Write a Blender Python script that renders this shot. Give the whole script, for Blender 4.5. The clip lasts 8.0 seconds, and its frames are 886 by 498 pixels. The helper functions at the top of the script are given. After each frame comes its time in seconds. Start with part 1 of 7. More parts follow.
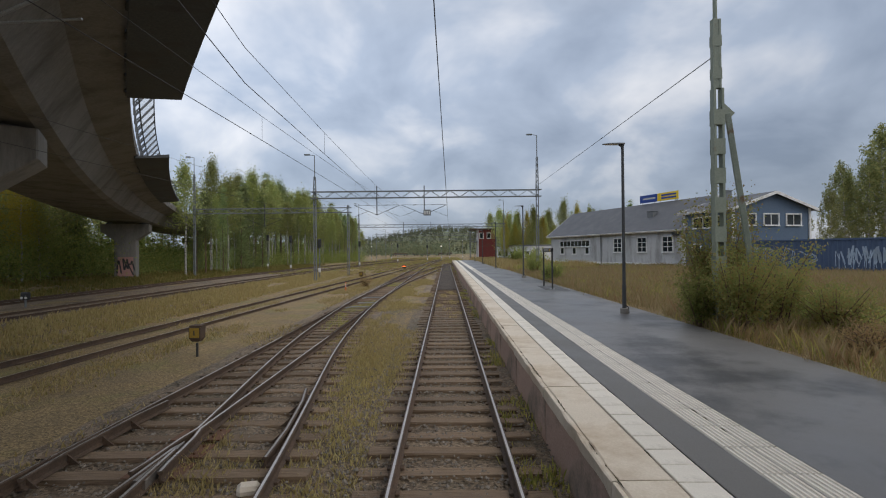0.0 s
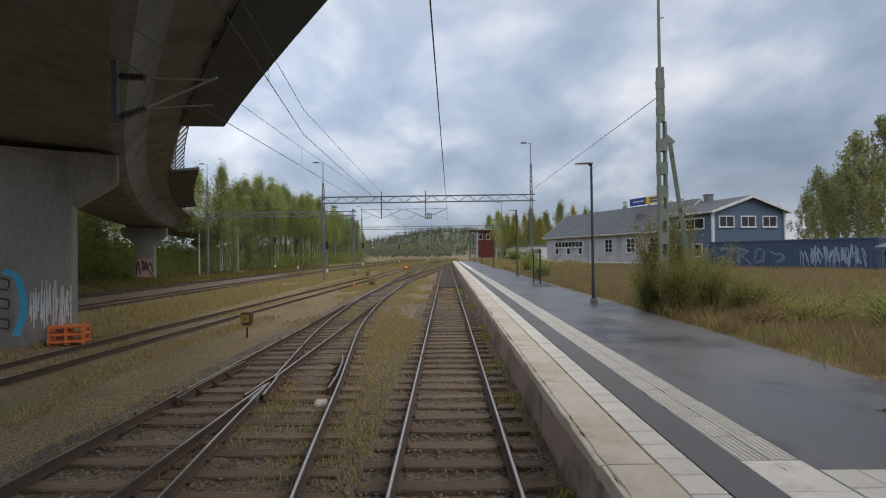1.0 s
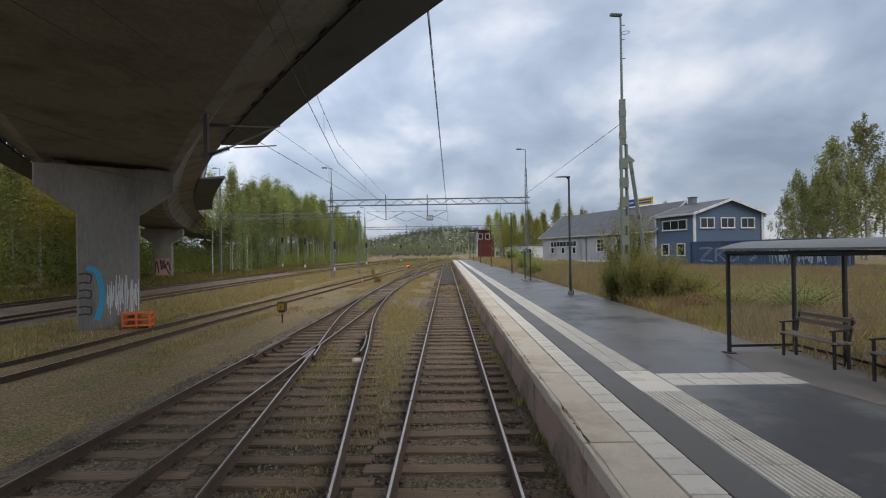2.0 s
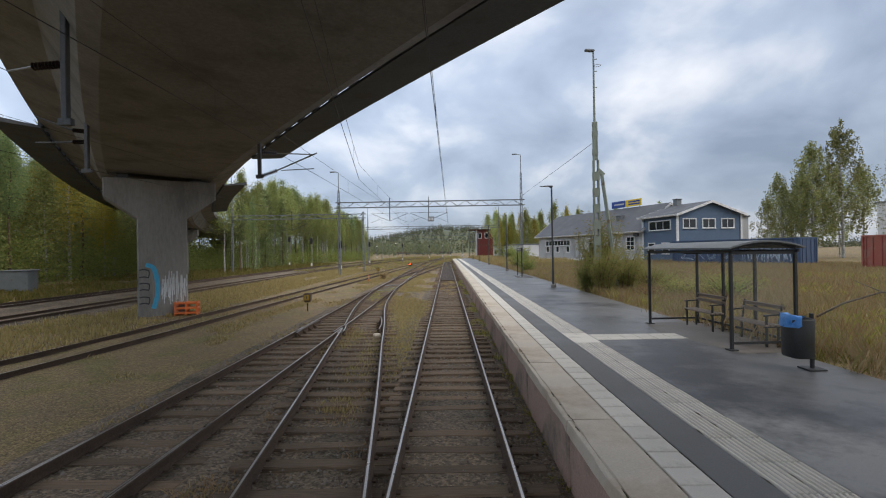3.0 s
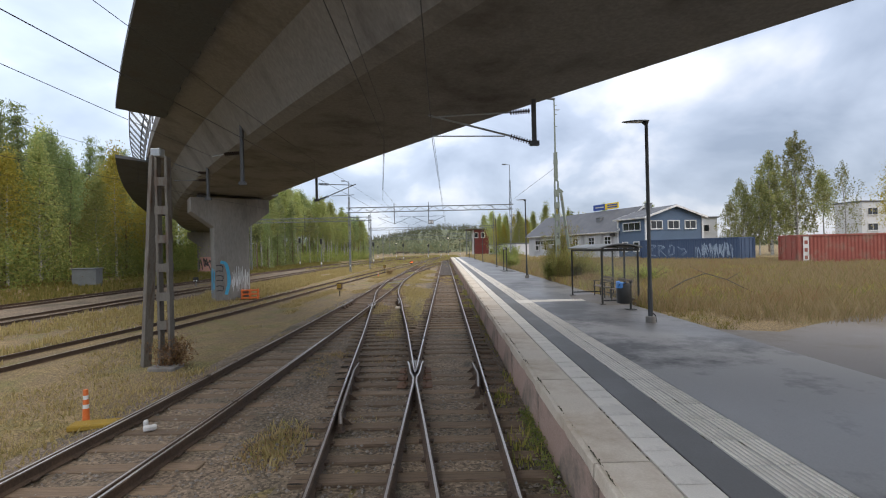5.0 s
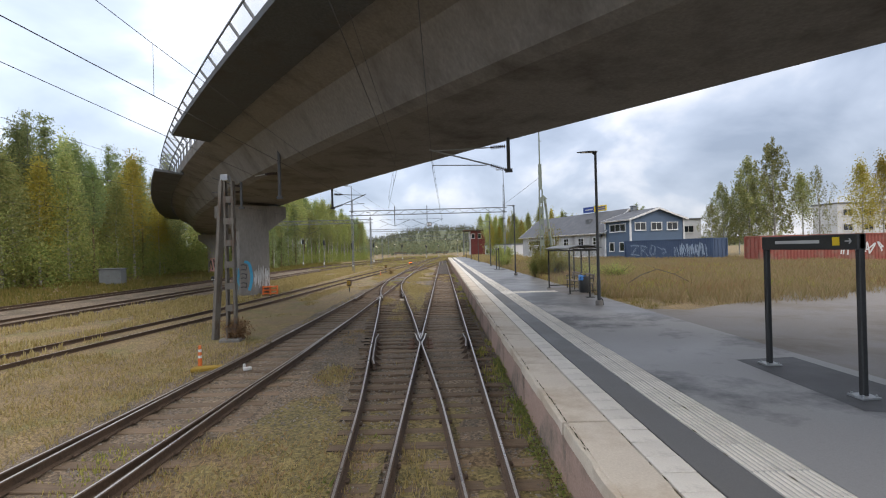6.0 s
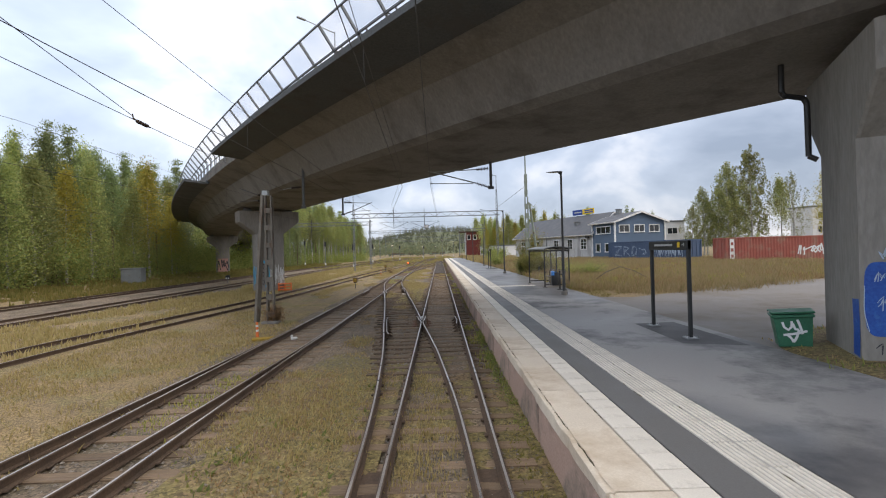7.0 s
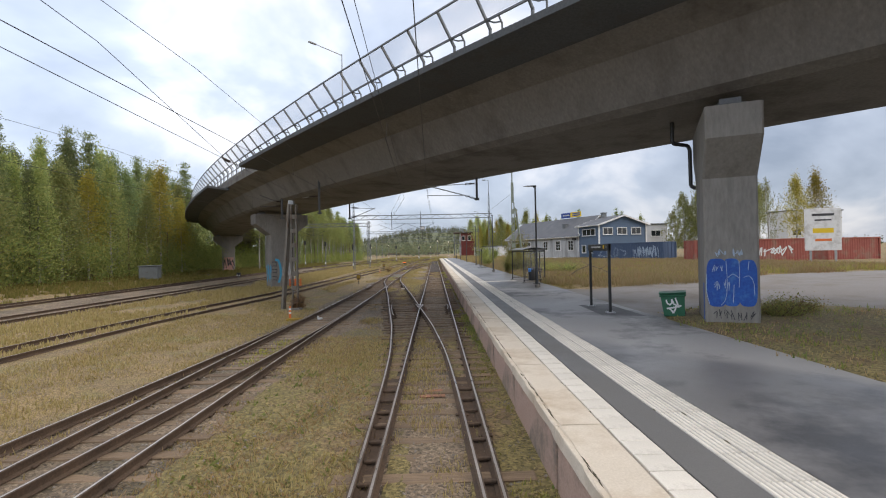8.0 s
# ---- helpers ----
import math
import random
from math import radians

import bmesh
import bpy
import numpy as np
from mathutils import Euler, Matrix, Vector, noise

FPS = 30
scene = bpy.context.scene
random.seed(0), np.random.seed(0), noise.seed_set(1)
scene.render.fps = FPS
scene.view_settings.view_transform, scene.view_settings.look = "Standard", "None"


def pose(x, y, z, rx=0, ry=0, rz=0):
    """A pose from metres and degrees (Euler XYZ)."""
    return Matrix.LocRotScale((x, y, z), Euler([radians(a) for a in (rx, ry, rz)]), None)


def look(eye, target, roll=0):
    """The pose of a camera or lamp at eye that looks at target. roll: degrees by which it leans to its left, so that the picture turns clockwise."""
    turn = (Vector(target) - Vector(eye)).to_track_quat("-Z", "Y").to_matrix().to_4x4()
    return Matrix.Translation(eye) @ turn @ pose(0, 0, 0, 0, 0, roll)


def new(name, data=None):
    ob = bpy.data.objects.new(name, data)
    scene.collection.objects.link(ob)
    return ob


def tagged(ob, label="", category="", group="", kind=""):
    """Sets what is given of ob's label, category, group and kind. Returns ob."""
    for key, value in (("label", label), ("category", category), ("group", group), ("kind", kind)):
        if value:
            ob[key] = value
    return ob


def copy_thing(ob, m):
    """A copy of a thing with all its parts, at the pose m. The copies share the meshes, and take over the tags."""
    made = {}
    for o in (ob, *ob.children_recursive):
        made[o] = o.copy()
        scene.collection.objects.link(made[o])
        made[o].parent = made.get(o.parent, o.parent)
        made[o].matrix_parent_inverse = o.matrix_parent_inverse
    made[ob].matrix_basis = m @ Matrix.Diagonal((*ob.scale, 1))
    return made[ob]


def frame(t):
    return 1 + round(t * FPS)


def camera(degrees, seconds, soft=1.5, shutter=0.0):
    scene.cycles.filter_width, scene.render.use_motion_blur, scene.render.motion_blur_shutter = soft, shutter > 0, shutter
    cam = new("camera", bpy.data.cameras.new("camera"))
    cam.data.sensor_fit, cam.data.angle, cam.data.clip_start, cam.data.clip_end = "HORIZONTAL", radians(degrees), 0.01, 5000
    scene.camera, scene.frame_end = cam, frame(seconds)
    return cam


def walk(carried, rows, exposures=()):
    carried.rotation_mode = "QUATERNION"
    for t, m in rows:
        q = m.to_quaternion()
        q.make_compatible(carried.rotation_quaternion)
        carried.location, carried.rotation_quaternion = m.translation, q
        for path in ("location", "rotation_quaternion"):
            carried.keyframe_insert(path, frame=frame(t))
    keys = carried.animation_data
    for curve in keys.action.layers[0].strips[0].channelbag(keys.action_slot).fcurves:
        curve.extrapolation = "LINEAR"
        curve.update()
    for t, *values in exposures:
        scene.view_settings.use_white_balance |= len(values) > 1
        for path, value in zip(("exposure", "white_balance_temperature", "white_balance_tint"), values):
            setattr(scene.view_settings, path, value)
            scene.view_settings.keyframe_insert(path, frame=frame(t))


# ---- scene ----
cam = camera(86.4, 8.0, soft=1.1)
# seconds, x, y, z, yaw, pitch, roll
ROWS = [
    (0.0, -0.071, 0.730, 2.700, 0.33, 0.33, 0.57),
    (0.5, -0.069, -0.898, 2.705, 0.34, 0.42, 0.71),
    (1.0, -0.066, -2.580, 2.710, 0.36, 0.44, 0.79),
    (1.5, -0.062, -4.311, 2.717, 0.39, 0.41, 0.84),
    (2.0, -0.058, -6.085, 2.724, 0.42, 0.35, 0.87),
    (2.5, -0.054, -7.896, 2.732, 0.44, 0.27, 0.90),
    (3.0, -0.048, -9.741, 2.740, 0.44, 0.20, 0.95),
    (3.5, -0.043, -11.619, 2.747, 0.43, 0.14, 1.01),
    (4.0, -0.037, -13.529, 2.752, 0.39, 0.09, 1.08),
    (4.5, -0.030, -15.469, 2.756, 0.33, 0.07, 1.18),
    (5.0, -0.022, -17.443, 2.759, 0.24, 0.08, 1.28),
    (5.5, -0.014, -19.452, 2.759, 0.11, 0.10, 1.38),
    (6.0, -0.006, -21.500, 2.756, -0.04, 0.15, 1.47),
    (6.5, 0.003, -23.591, 2.750, -0.24, 0.20, 1.52),
    (7.0, 0.013, -25.733, 2.740, -0.46, 0.25, 1.52),
    (7.5, 0.023, -27.932, 2.726, -0.72, 0.29, 1.43),
    (8.0, 0.033, -30.196, 2.707, -1.02, 0.29, 1.22),
]
EXPOSURES = [(0.0, -0.22, 6620, 10), (1.5, -0.08, 6600, 10), (3.5, 0.2, 6560, 10), (4.5, 0.44, 6660, 11), (6.5, 0.48, 6780, 12), (8.0, 0.36, 6830, 12)]
walk(cam, [(t, pose(x, y, z, 90 + pitch, roll, yaw)) for t, x, y, z, yaw, pitch, roll in ROWS], EXPOSURES)

# ---- world and light: an overcast autumn sky ----
SUN_EL, SUN_AZ = radians(38), radians(125)
world = bpy.data.worlds.new("overcast_sky")
scene.world = world
world.use_nodes = True
wn, wl = world.node_tree.nodes, world.node_tree.links
wn.clear()


def wnode(kind, **kw):
    n = wn.new(kind)
    for k, v in kw.items():
        n.inputs[int(k[1:])].default_value = v
    return n


coord = wnode("ShaderNodeTexCoord")
sep = wnode("ShaderNodeSeparateXYZ")
wl.new(coord.outputs["Generated"], sep.inputs[0])
zabs = wnode("ShaderNodeMath", i1=0.0)
zabs.operation = "MAXIMUM"
wl.new(sep.outputs[2], zabs.inputs[0])
zadd = wnode("ShaderNodeMath", i1=0.5)
zadd.operation = "ADD"
wl.new(zabs.outputs[0], zadd.inputs[0])
flat = wnode("ShaderNodeCombineXYZ")
for i in (0, 1):
    d = wnode("ShaderNodeMath")
    d.operation = "DIVIDE"
    wl.new(sep.outputs[i], d.inputs[0])
    wl.new(zadd.outputs[0], d.inputs[1])
    wl.new(d.outputs[0], flat.inputs[i])
clouds = wn.new("ShaderNodeTexNoise")
clouds.inputs["Scale"].default_value = 2.9
clouds.inputs["Detail"].default_value = 5
clouds.inputs["Roughness"].default_value = 0.5
clouds.inputs["Distortion"].default_value = 0.25
wl.new(flat.outputs[0], clouds.inputs["Vector"])
ramp = wn.new("ShaderNodeValToRGB")
ramp.color_ramp.elements[0].position, ramp.color_ramp.elements[0].color = 0.30, (0.32, 0.395, 0.53, 1)
ramp.color_ramp.elements[1].position, ramp.color_ramp.elements[1].color = 0.70, (0.94, 0.97, 1.04, 1)
mid = ramp.color_ramp.elements.new(0.5)
mid.color = (0.50, 0.59, 0.745, 1)
wl.new(clouds.outputs["Fac"], ramp.inputs[0])
sky = wn.new("ShaderNodeTexSky")
sky.sky_type, sky.sun_disc, sky.sun_elevation, sky.sun_rotation = "NISHITA", False, SUN_EL, SUN_AZ
skymul = wnode("ShaderNodeVectorMath")
skymul.operation = "SCALE"
skymul.inputs["Scale"].default_value = 0.10
wl.new(sky.outputs[0], skymul.inputs[0])
mixsky = wn.new("ShaderNodeMix")
mixsky.data_type = "RGBA"
mixsky.inputs["Factor"].default_value = 0.85
wl.new(skymul.outputs[0], mixsky.inputs["A"])
wl.new(ramp.outputs[0], mixsky.inputs["B"])
# the sky is a little brighter on the sun's side
side = wnode("ShaderNodeMath", i1=-0.24, i2=0.96)
side.operation = "MULTIPLY_ADD"
wl.new(sep.outputs[0], side.inputs[0])
skyside = wnode("ShaderNodeVectorMath")
skyside.operation = "SCALE"
wl.new(mixsky.outputs["Result"], skyside.inputs[0])
# and a little dimmer towards the horizon
low = wn.new("ShaderNodeMapRange")
low.inputs["From Max"].default_value, low.inputs["To Min"].default_value, low.inputs["To Max"].default_value = 0.34, 0.74, 1.04
wl.new(sep.outputs[2], low.inputs["Value"])
# overcast: the zenith is about twice as bright as the sky lower down
high = wn.new("ShaderNodeMapRange")
high.interpolation_type = "SMOOTHSTEP"
high.inputs["From Min"].default_value, high.inputs["From Max"].default_value = 0.42, 0.95
high.inputs["To Min"].default_value, high.inputs["To Max"].default_value = 1.0, 1.55
wl.new(sep.outputs[2], high.inputs["Value"])
dome = wnode("ShaderNodeMath")
dome.operation = "MULTIPLY"
wl.new(low.outputs[0], dome.inputs[0])
wl.new(high.outputs[0], dome.inputs[1])
both = wnode("ShaderNodeMath")
both.operation = "MULTIPLY"
wl.new(side.outputs[0], both.inputs[0])
wl.new(dome.outputs[0], both.inputs[1])
wl.new(both.outputs[0], skyside.inputs["Scale"])
bg = wn.new("ShaderNodeBackground")
bg.inputs["Strength"].default_value = 1.2
wout = wn.new("ShaderNodeOutputWorld")
# white cloud overhead, bluer cloud lower down
pale = wn.new("ShaderNodeMix")
pale.data_type, pale.blend_type = "RGBA", "MULTIPLY"
pale.inputs["B"].default_value = (1.22, 1.07, 0.9, 1)
overhead = wn.new("ShaderNodeMapRange")
overhead.inputs["From Min"].default_value, overhead.inputs["From Max"].default_value = 0.42, 0.8
wl.new(sep.outputs[2], overhead.inputs["Value"])
wl.new(overhead.outputs[0], pale.inputs["Factor"])
wl.new(skyside.outputs[0], pale.inputs["A"])
wl.new(pale.outputs["Result"], bg.inputs[0])
wl.new(bg.outputs[0], wout.inputs[0])

sun = new("sun", bpy.data.lights.new("sun", "SUN"))
sun.data.energy, sun.data.angle, sun.data.color = 0.95, radians(40), (1.0, 0.95, 0.87)
sun.matrix_world = look((24.6, -17.2, 23.4), (0, 0, 0))


# ---- materials ----
def material(name, base, rough=0.8, metal=0.0, spec=0.4):
    m = bpy.data.materials.new(name)
    m.use_nodes = True
    b = m.node_tree.nodes["Principled BSDF"]
    b.inputs["Base Color"].default_value = (*base, 1)
    b.inputs["Roughness"].default_value = rough
    b.inputs["Metallic"].default_value = metal
    b.inputs["Specular IOR Level"].default_value = spec
    return m


def noisy(name, low, high, scale=3.0, fine=40.0, rough=(0.7, 0.95), metal=0.0, bump=0.3, spot=None, spot_scale=0.6, per=0.0, stretch=(1, 1, 1), spec=0.4, spot_at=(0.5, 0.62), dist=0.02, pebbles=0):
    """Two scales of noise between two colours, stains of a third, grain as bump; per: how much each piece differs."""
    m = material(name, low, rough[1], metal, spec)
    n, l = m.node_tree.nodes, m.node_tree.links
    b = n["Principled BSDF"]
    tc, mp = n.new("ShaderNodeTexCoord"), n.new("ShaderNodeMapping")
    mp.inputs["Scale"].default_value = stretch
    l.new(tc.outputs["Object"], mp.inputs[0])
    big, small = n.new("ShaderNodeTexNoise"), n.new("ShaderNodeTexNoise")
    for tex, sc, det in ((big, scale, 5), (small, fine, 4)):
        tex.inputs["Scale"].default_value, tex.inputs["Detail"].default_value = sc, det
        tex.inputs["Roughness"].default_value = 0.65
        l.new(mp.outputs[0], tex.inputs["Vector"])
    add = n.new("ShaderNodeMath")
    add.operation = "MULTIPLY_ADD"
    add.inputs[1].default_value = 0.5
    l.new(small.outputs["Fac"], add.inputs[0])
    half = n.new("ShaderNodeMath")
    half.operation = "MULTIPLY"
    half.inputs[1].default_value = 0.5
    l.new(big.outputs["Fac"], half.inputs[0])
    l.new(half.outputs[0], add.inputs[2])
    rng = n.new("ShaderNodeMapRange")
    rng.inputs["From Min"].default_value, rng.inputs["From Max"].default_value = 0.33, 0.67
    l.new(add.outputs[0], rng.inputs["Value"])
    mix = n.new("ShaderNodeMix")
    mix.data_type = "RGBA"
    mix.inputs["A"].default_value, mix.inputs["B"].default_value = (*low, 1), (*high, 1)
    l.new(rng.outputs[0], mix.inputs["Factor"])
    col = mix.outputs["Result"]
    if spot:
        sp, sr, sm = n.new("ShaderNodeTexNoise"), n.new("ShaderNodeMapRange"), n.new("ShaderNodeMix")
        sp.inputs["Scale"].default_value, sp.inputs["Detail"].default_value = spot_scale, 6
        sp.inputs["Roughness"].default_value = 0.7
        l.new(mp.outputs[0], sp.inputs["Vector"])
        sr.inputs["From Min"].default_value, sr.inputs["From Max"].default_value = spot_at
        l.new(sp.outputs["Fac"], sr.inputs["Value"])
        sm.data_type = "RGBA"
        sm.inputs["B"].default_value = (*spot, 1)
        l.new(col, sm.inputs["A"])
        l.new(sr.outputs[0], sm.inputs["Factor"])
        col = sm.outputs["Result"]
    if pebbles:
        vo, vr, vm = n.new("ShaderNodeTexVoronoi"), n.new("ShaderNodeMapRange"), n.new("ShaderNodeHueSaturation")
        vo.inputs["Scale"].default_value = pebbles
        l.new(mp.outputs[0], vo.inputs["Vector"])
        vs2 = n.new("ShaderNodeSeparateColor")
        l.new(vo.outputs["Color"], vs2.inputs[0])
        vr.inputs["To Min"].default_value, vr.inputs["To Max"].default_value = 0.5, 1.55
        l.new(vs2.outputs[0], vr.inputs["Value"])
        l.new(vr.outputs[0], vm.inputs["Value"])
        l.new(col, vm.inputs["Color"])
        col = vm.outputs[0]
    if per:
        oi, geo_n = n.new("ShaderNodeObjectInfo"), n.new("ShaderNodeNewGeometry")
        s1, pr, hs = n.new("ShaderNodeMath"), n.new("ShaderNodeMapRange"), n.new("ShaderNodeHueSaturation")
        s1.operation = "ADD"
        l.new(oi.outputs["Random"], s1.inputs[0])
        l.new(geo_n.outputs["Random Per Island"], s1.inputs[1])
        pr.inputs["From Max"].default_value = 2.0
        pr.inputs["To Min"].default_value, pr.inputs["To Max"].default_value = 1 - per, 1 + per
        l.new(s1.outputs[0], pr.inputs["Value"])
        l.new(pr.outputs[0], hs.inputs["Value"])
        l.new(col, hs.inputs["Color"])
        col = hs.outputs[0]
    l.new(col, b.inputs["Base Color"])
    rr = n.new("ShaderNodeMapRange")
    rr.inputs["From Min"].default_value, rr.inputs["From Max"].default_value = 0.35, 0.65
    rr.inputs["To Min"].default_value, rr.inputs["To Max"].default_value = rough
    l.new(big.outputs["Fac"], rr.inputs["Value"])
    l.new(rr.outputs[0], b.inputs["Roughness"])
    if bump:
        bp = n.new("ShaderNodeBump")
        bp.inputs["Strength"].default_value, bp.inputs["Distance"].default_value = bump, dist
        l.new(add.outputs[0], bp.inputs["Height"])
        l.new(bp.outputs[0], b.inputs["Normal"])
    return m


def leafy(name, colours, rough=0.65):
    """Leaves or grass: each blade or leaf takes one of the colours, each plant a tone of its own; light comes through."""
    m = material(name, colours[0], rough, 0, 0.25)
    n, l = m.node_tree.nodes, m.node_tree.links
    b = n["Principled BSDF"]
    g, oi = n.new("ShaderNodeNewGeometry"), n.new("ShaderNodeObjectInfo")
    r = n.new("ShaderNodeValToRGB")
    els = r.color_ramp.elements
    for i, c in enumerate(colours):
        e = els[i] if i < 2 else els.new(0.5)
        e.position, e.color = i / (len(colours) - 1), (*c, 1)
    l.new(g.outputs["Random Per Island"], r.inputs[0])
    hs, mr = n.new("ShaderNodeHueSaturation"), n.new("ShaderNodeMapRange")
    mr.inputs["To Min"].default_value, mr.inputs["To Max"].default_value = 0.7, 1.35
    l.new(oi.outputs["Random"], mr.inputs["Value"])
    l.new(mr.outputs[0], hs.inputs["Value"])
    hr = n.new("ShaderNodeMapRange")
    hr.inputs["To Min"].default_value, hr.inputs["To Max"].default_value = 0.485, 0.51
    l.new(oi.outputs["Random"], hr.inputs["Value"])
    l.new(hr.outputs[0], hs.inputs["Hue"])
    l.new(r.outputs[0], hs.inputs["Color"])
    l.new(hs.outputs[0], b.inputs["Base Color"])
    tr, ad = n.new("ShaderNodeBsdfTranslucent"), n.new("ShaderNodeMixShader")
    ad.inputs[0].default_value = 0.6
    l.new(hs.outputs[0], tr.inputs[0])
    l.new(b.outputs[0], ad.inputs[1])
    l.new(tr.outputs[0], ad.inputs[2])
    l.new(ad.outputs[0], n["Material Output"].inputs[0])
    return m


GROUND = noisy("gravel_and_dry_grass", (0.13, 0.092, 0.048), (0.33, 0.24, 0.12), 0.7, 22, bump=1.0, spot=(0.19, 0.16, 0.06), spot_scale=0.5, dist=0.05, pebbles=38)
BALLAST = noisy("old_ballast", (0.10, 0.070, 0.046), (0.30, 0.232, 0.162), 1.2, 26, bump=1.0, spot=(0.11, 0.09, 0.06), spot_scale=0.35, dist=0.06, pebbles=26)
STONE = noisy("ballast_stone", (0.095, 0.08, 0.065), (0.31, 0.275, 0.235), 8, 60, per=0.5, bump=0.3)
TIMBER = noisy("weathered_sleeper_timber", (0.10, 0.066, 0.042), (0.34, 0.245, 0.162), 1.6, 14, per=0.45, bump=0.9, stretch=(0.22, 4.5, 4.5), spot=(0.03, 0.024, 0.018), spot_scale=3.2, spot_at=(0.57, 0.64), dist=0.03)
RAIL_TOP = noisy("worn_rail_head", (0.36, 0.325, 0.295), (0.64, 0.60, 0.56), 0.8, 30, rough=(0.25, 0.45), metal=0.8, bump=0.05)
BRICK_RUST = noisy("brick_red_rust", (0.20, 0.085, 0.05), (0.40, 0.20, 0.125), 5, 40, bump=0.4, spot=(0.14, 0.09, 0.06), spot_scale=4)
RAIL_RUST = noisy("rusty_rail_side", (0.05, 0.035, 0.026), (0.15, 0.10, 0.068), 2, 30, rough=(0.75, 0.95), metal=0.1, bump=0.3)
ASPHALT_DARK = noisy("dark_asphalt_strip", (0.105, 0.103, 0.1), (0.165, 0.162, 0.157), 0.6, 90, rough=(0.45, 0.7), bump=0.18, dist=0.008)
ASPHALT = noisy("damp_asphalt", (0.23, 0.224, 0.218), (0.34, 0.332, 0.324), 0.3, 90, rough=(0.45, 0.75), bump=0.18, spot=(0.105, 0.105, 0.108), spot_scale=0.35, dist=0.008, spec=0.5)


def wet_and_dry(mat):
    """Rain-dark asphalt outside a dry strip below the flyover, with a ragged edge between them."""
    n, l = mat.node_tree.nodes, mat.node_tree.links
    b = n["Principled BSDF"]
    tc, sp, nz = n.new("ShaderNodeTexCoord"), n.new("ShaderNodeSeparateXYZ"), n.new("ShaderNodeTexNoise")
    l.new(tc.outputs["Object"], sp.inputs[0])
    nz.inputs["Scale"].default_value, nz.inputs["Detail"].default_value = 0.45, 5
    l.new(tc.outputs["Object"], nz.inputs["Vector"])
    # how far along the platform from the middle of the strip
    ma, mb2, ab, wob = (n.new("ShaderNodeMath") for _ in range(4))
    mr = n.new("ShaderNodeMapRange")
    ma.operation, ma.inputs[1].default_value = "MULTIPLY_ADD", 1.5
    l.new(sp.outputs[0], ma.inputs[0])
    l.new(sp.outputs[1], ma.inputs[2])
    mb2.operation, mb2.inputs[1].default_value = "ADD", 6.0
    l.new(ma.outputs[0], mb2.inputs[0])
    ab.operation = "ABSOLUTE"
    l.new(mb2.outputs[0], ab.inputs[0])
    wob.operation, wob.inputs[1].default_value = "MULTIPLY_ADD", 4.0
    l.new(nz.outputs["Fac"], wob.inputs[0])
    l.new(ab.outputs[0], wob.inputs[2])
    mr.inputs["From Min"].default_value, mr.inputs["From Max"].default_value = 9.6, 10.9
    l.new(wob.outputs[0], mr.inputs["Value"])
    for socket, wet in (("Base Color", 0.47), ("Roughness", 0.66)):
        old = b.inputs[socket].links[0].from_socket
        mix = n.new("ShaderNodeMix")
        mix.data_type = "RGBA" if socket == "Base Color" else "FLOAT"
        if socket == "Base Color":
            mix.blend_type = "MULTIPLY"
            mix.inputs[7].default_value = (wet, wet, wet * 1.02, 1)
            l.new(old, mix.inputs[6])
            l.new(mix.outputs[2], b.inputs[socket])
        else:
            sc = n.new("ShaderNodeMath")
            sc.operation, sc.inputs[1].default_value = "MULTIPLY", wet
            l.new(old, sc.inputs[0])
            l.new(old, mix.inputs[2])
            l.new(sc.outputs[0], mix.inputs[3])
            l.new(mix.outputs[0], b.inputs[socket])
        l.new(mr.outputs[0], mix.inputs[0])
    return mat


wet_and_dry(ASPHALT)
LOT = noisy("worn_grey_asphalt", (0.15, 0.136, 0.125), (0.26, 0.24, 0.225), 0.35, 70, rough=(0.5, 0.85), bump=0.25, spot=(0.17, 0.145, 0.12), spot_scale=0.22, dist=0.01)
EDGE = noisy("platform_edge_concrete", (0.54, 0.47, 0.38), (0.72, 0.645, 0.54), 0.9, 40, rough=(0.6, 0.9), bump=0.25, spot=(0.43, 0.335, 0.235), spot_scale=0.7, per=0.08, spot_at=(0.48, 0.72), dist=0.008)
FACE = noisy("platform_face_concrete", (0.34, 0.225, 0.178), (0.53, 0.385, 0.32), 0.9, 35, bump=0.4, spot=(0.19, 0.16, 0.13), spot_scale=0.6, per=0.12)
TILE = noisy("pale_concrete_tile", (0.61, 0.57, 0.50), (0.78, 0.735, 0.66), 1.6, 60, rough=(0.5, 0.8), bump=0.15, spot=(0.40, 0.37, 0.32), spot_scale=1.2, per=0.12, spot_at=(0.55, 0.75), dist=0.006)
CONCRETE = noisy("bridge_concrete", (0.19, 0.178, 0.162), (0.31, 0.294, 0.268), 0.5, 12, bump=0.2, spot=(0.115, 0.105, 0.094), spot_scale=0.55, stretch=(1, 1, 0.25), per=0.06, spot_at=(0.48, 0.75))
MOSS = noisy("moss_and_dirt", (0.095, 0.078, 0.033), (0.27, 0.215, 0.082), 0.9, 22, bump=1.0, spot=(0.17, 0.118, 0.066), spot_scale=0.9, dist=0.04, pebbles=24)
SPLIT_WOOD = noisy("weathered_brown_steel", (0.10, 0.092, 0.078), (0.23, 0.208, 0.175), 1.2, 25, rough=(0.6, 0.85), bump=0.3, spot=(0.11, 0.07, 0.045), spot_scale=1.4, stretch=(3, 3, 0.5))
JOINT_DIRT = noisy("joint_dirt", (0.05, 0.045, 0.03), (0.13, 0.11, 0.065), 5, 40, bump=0.5, per=0.3)
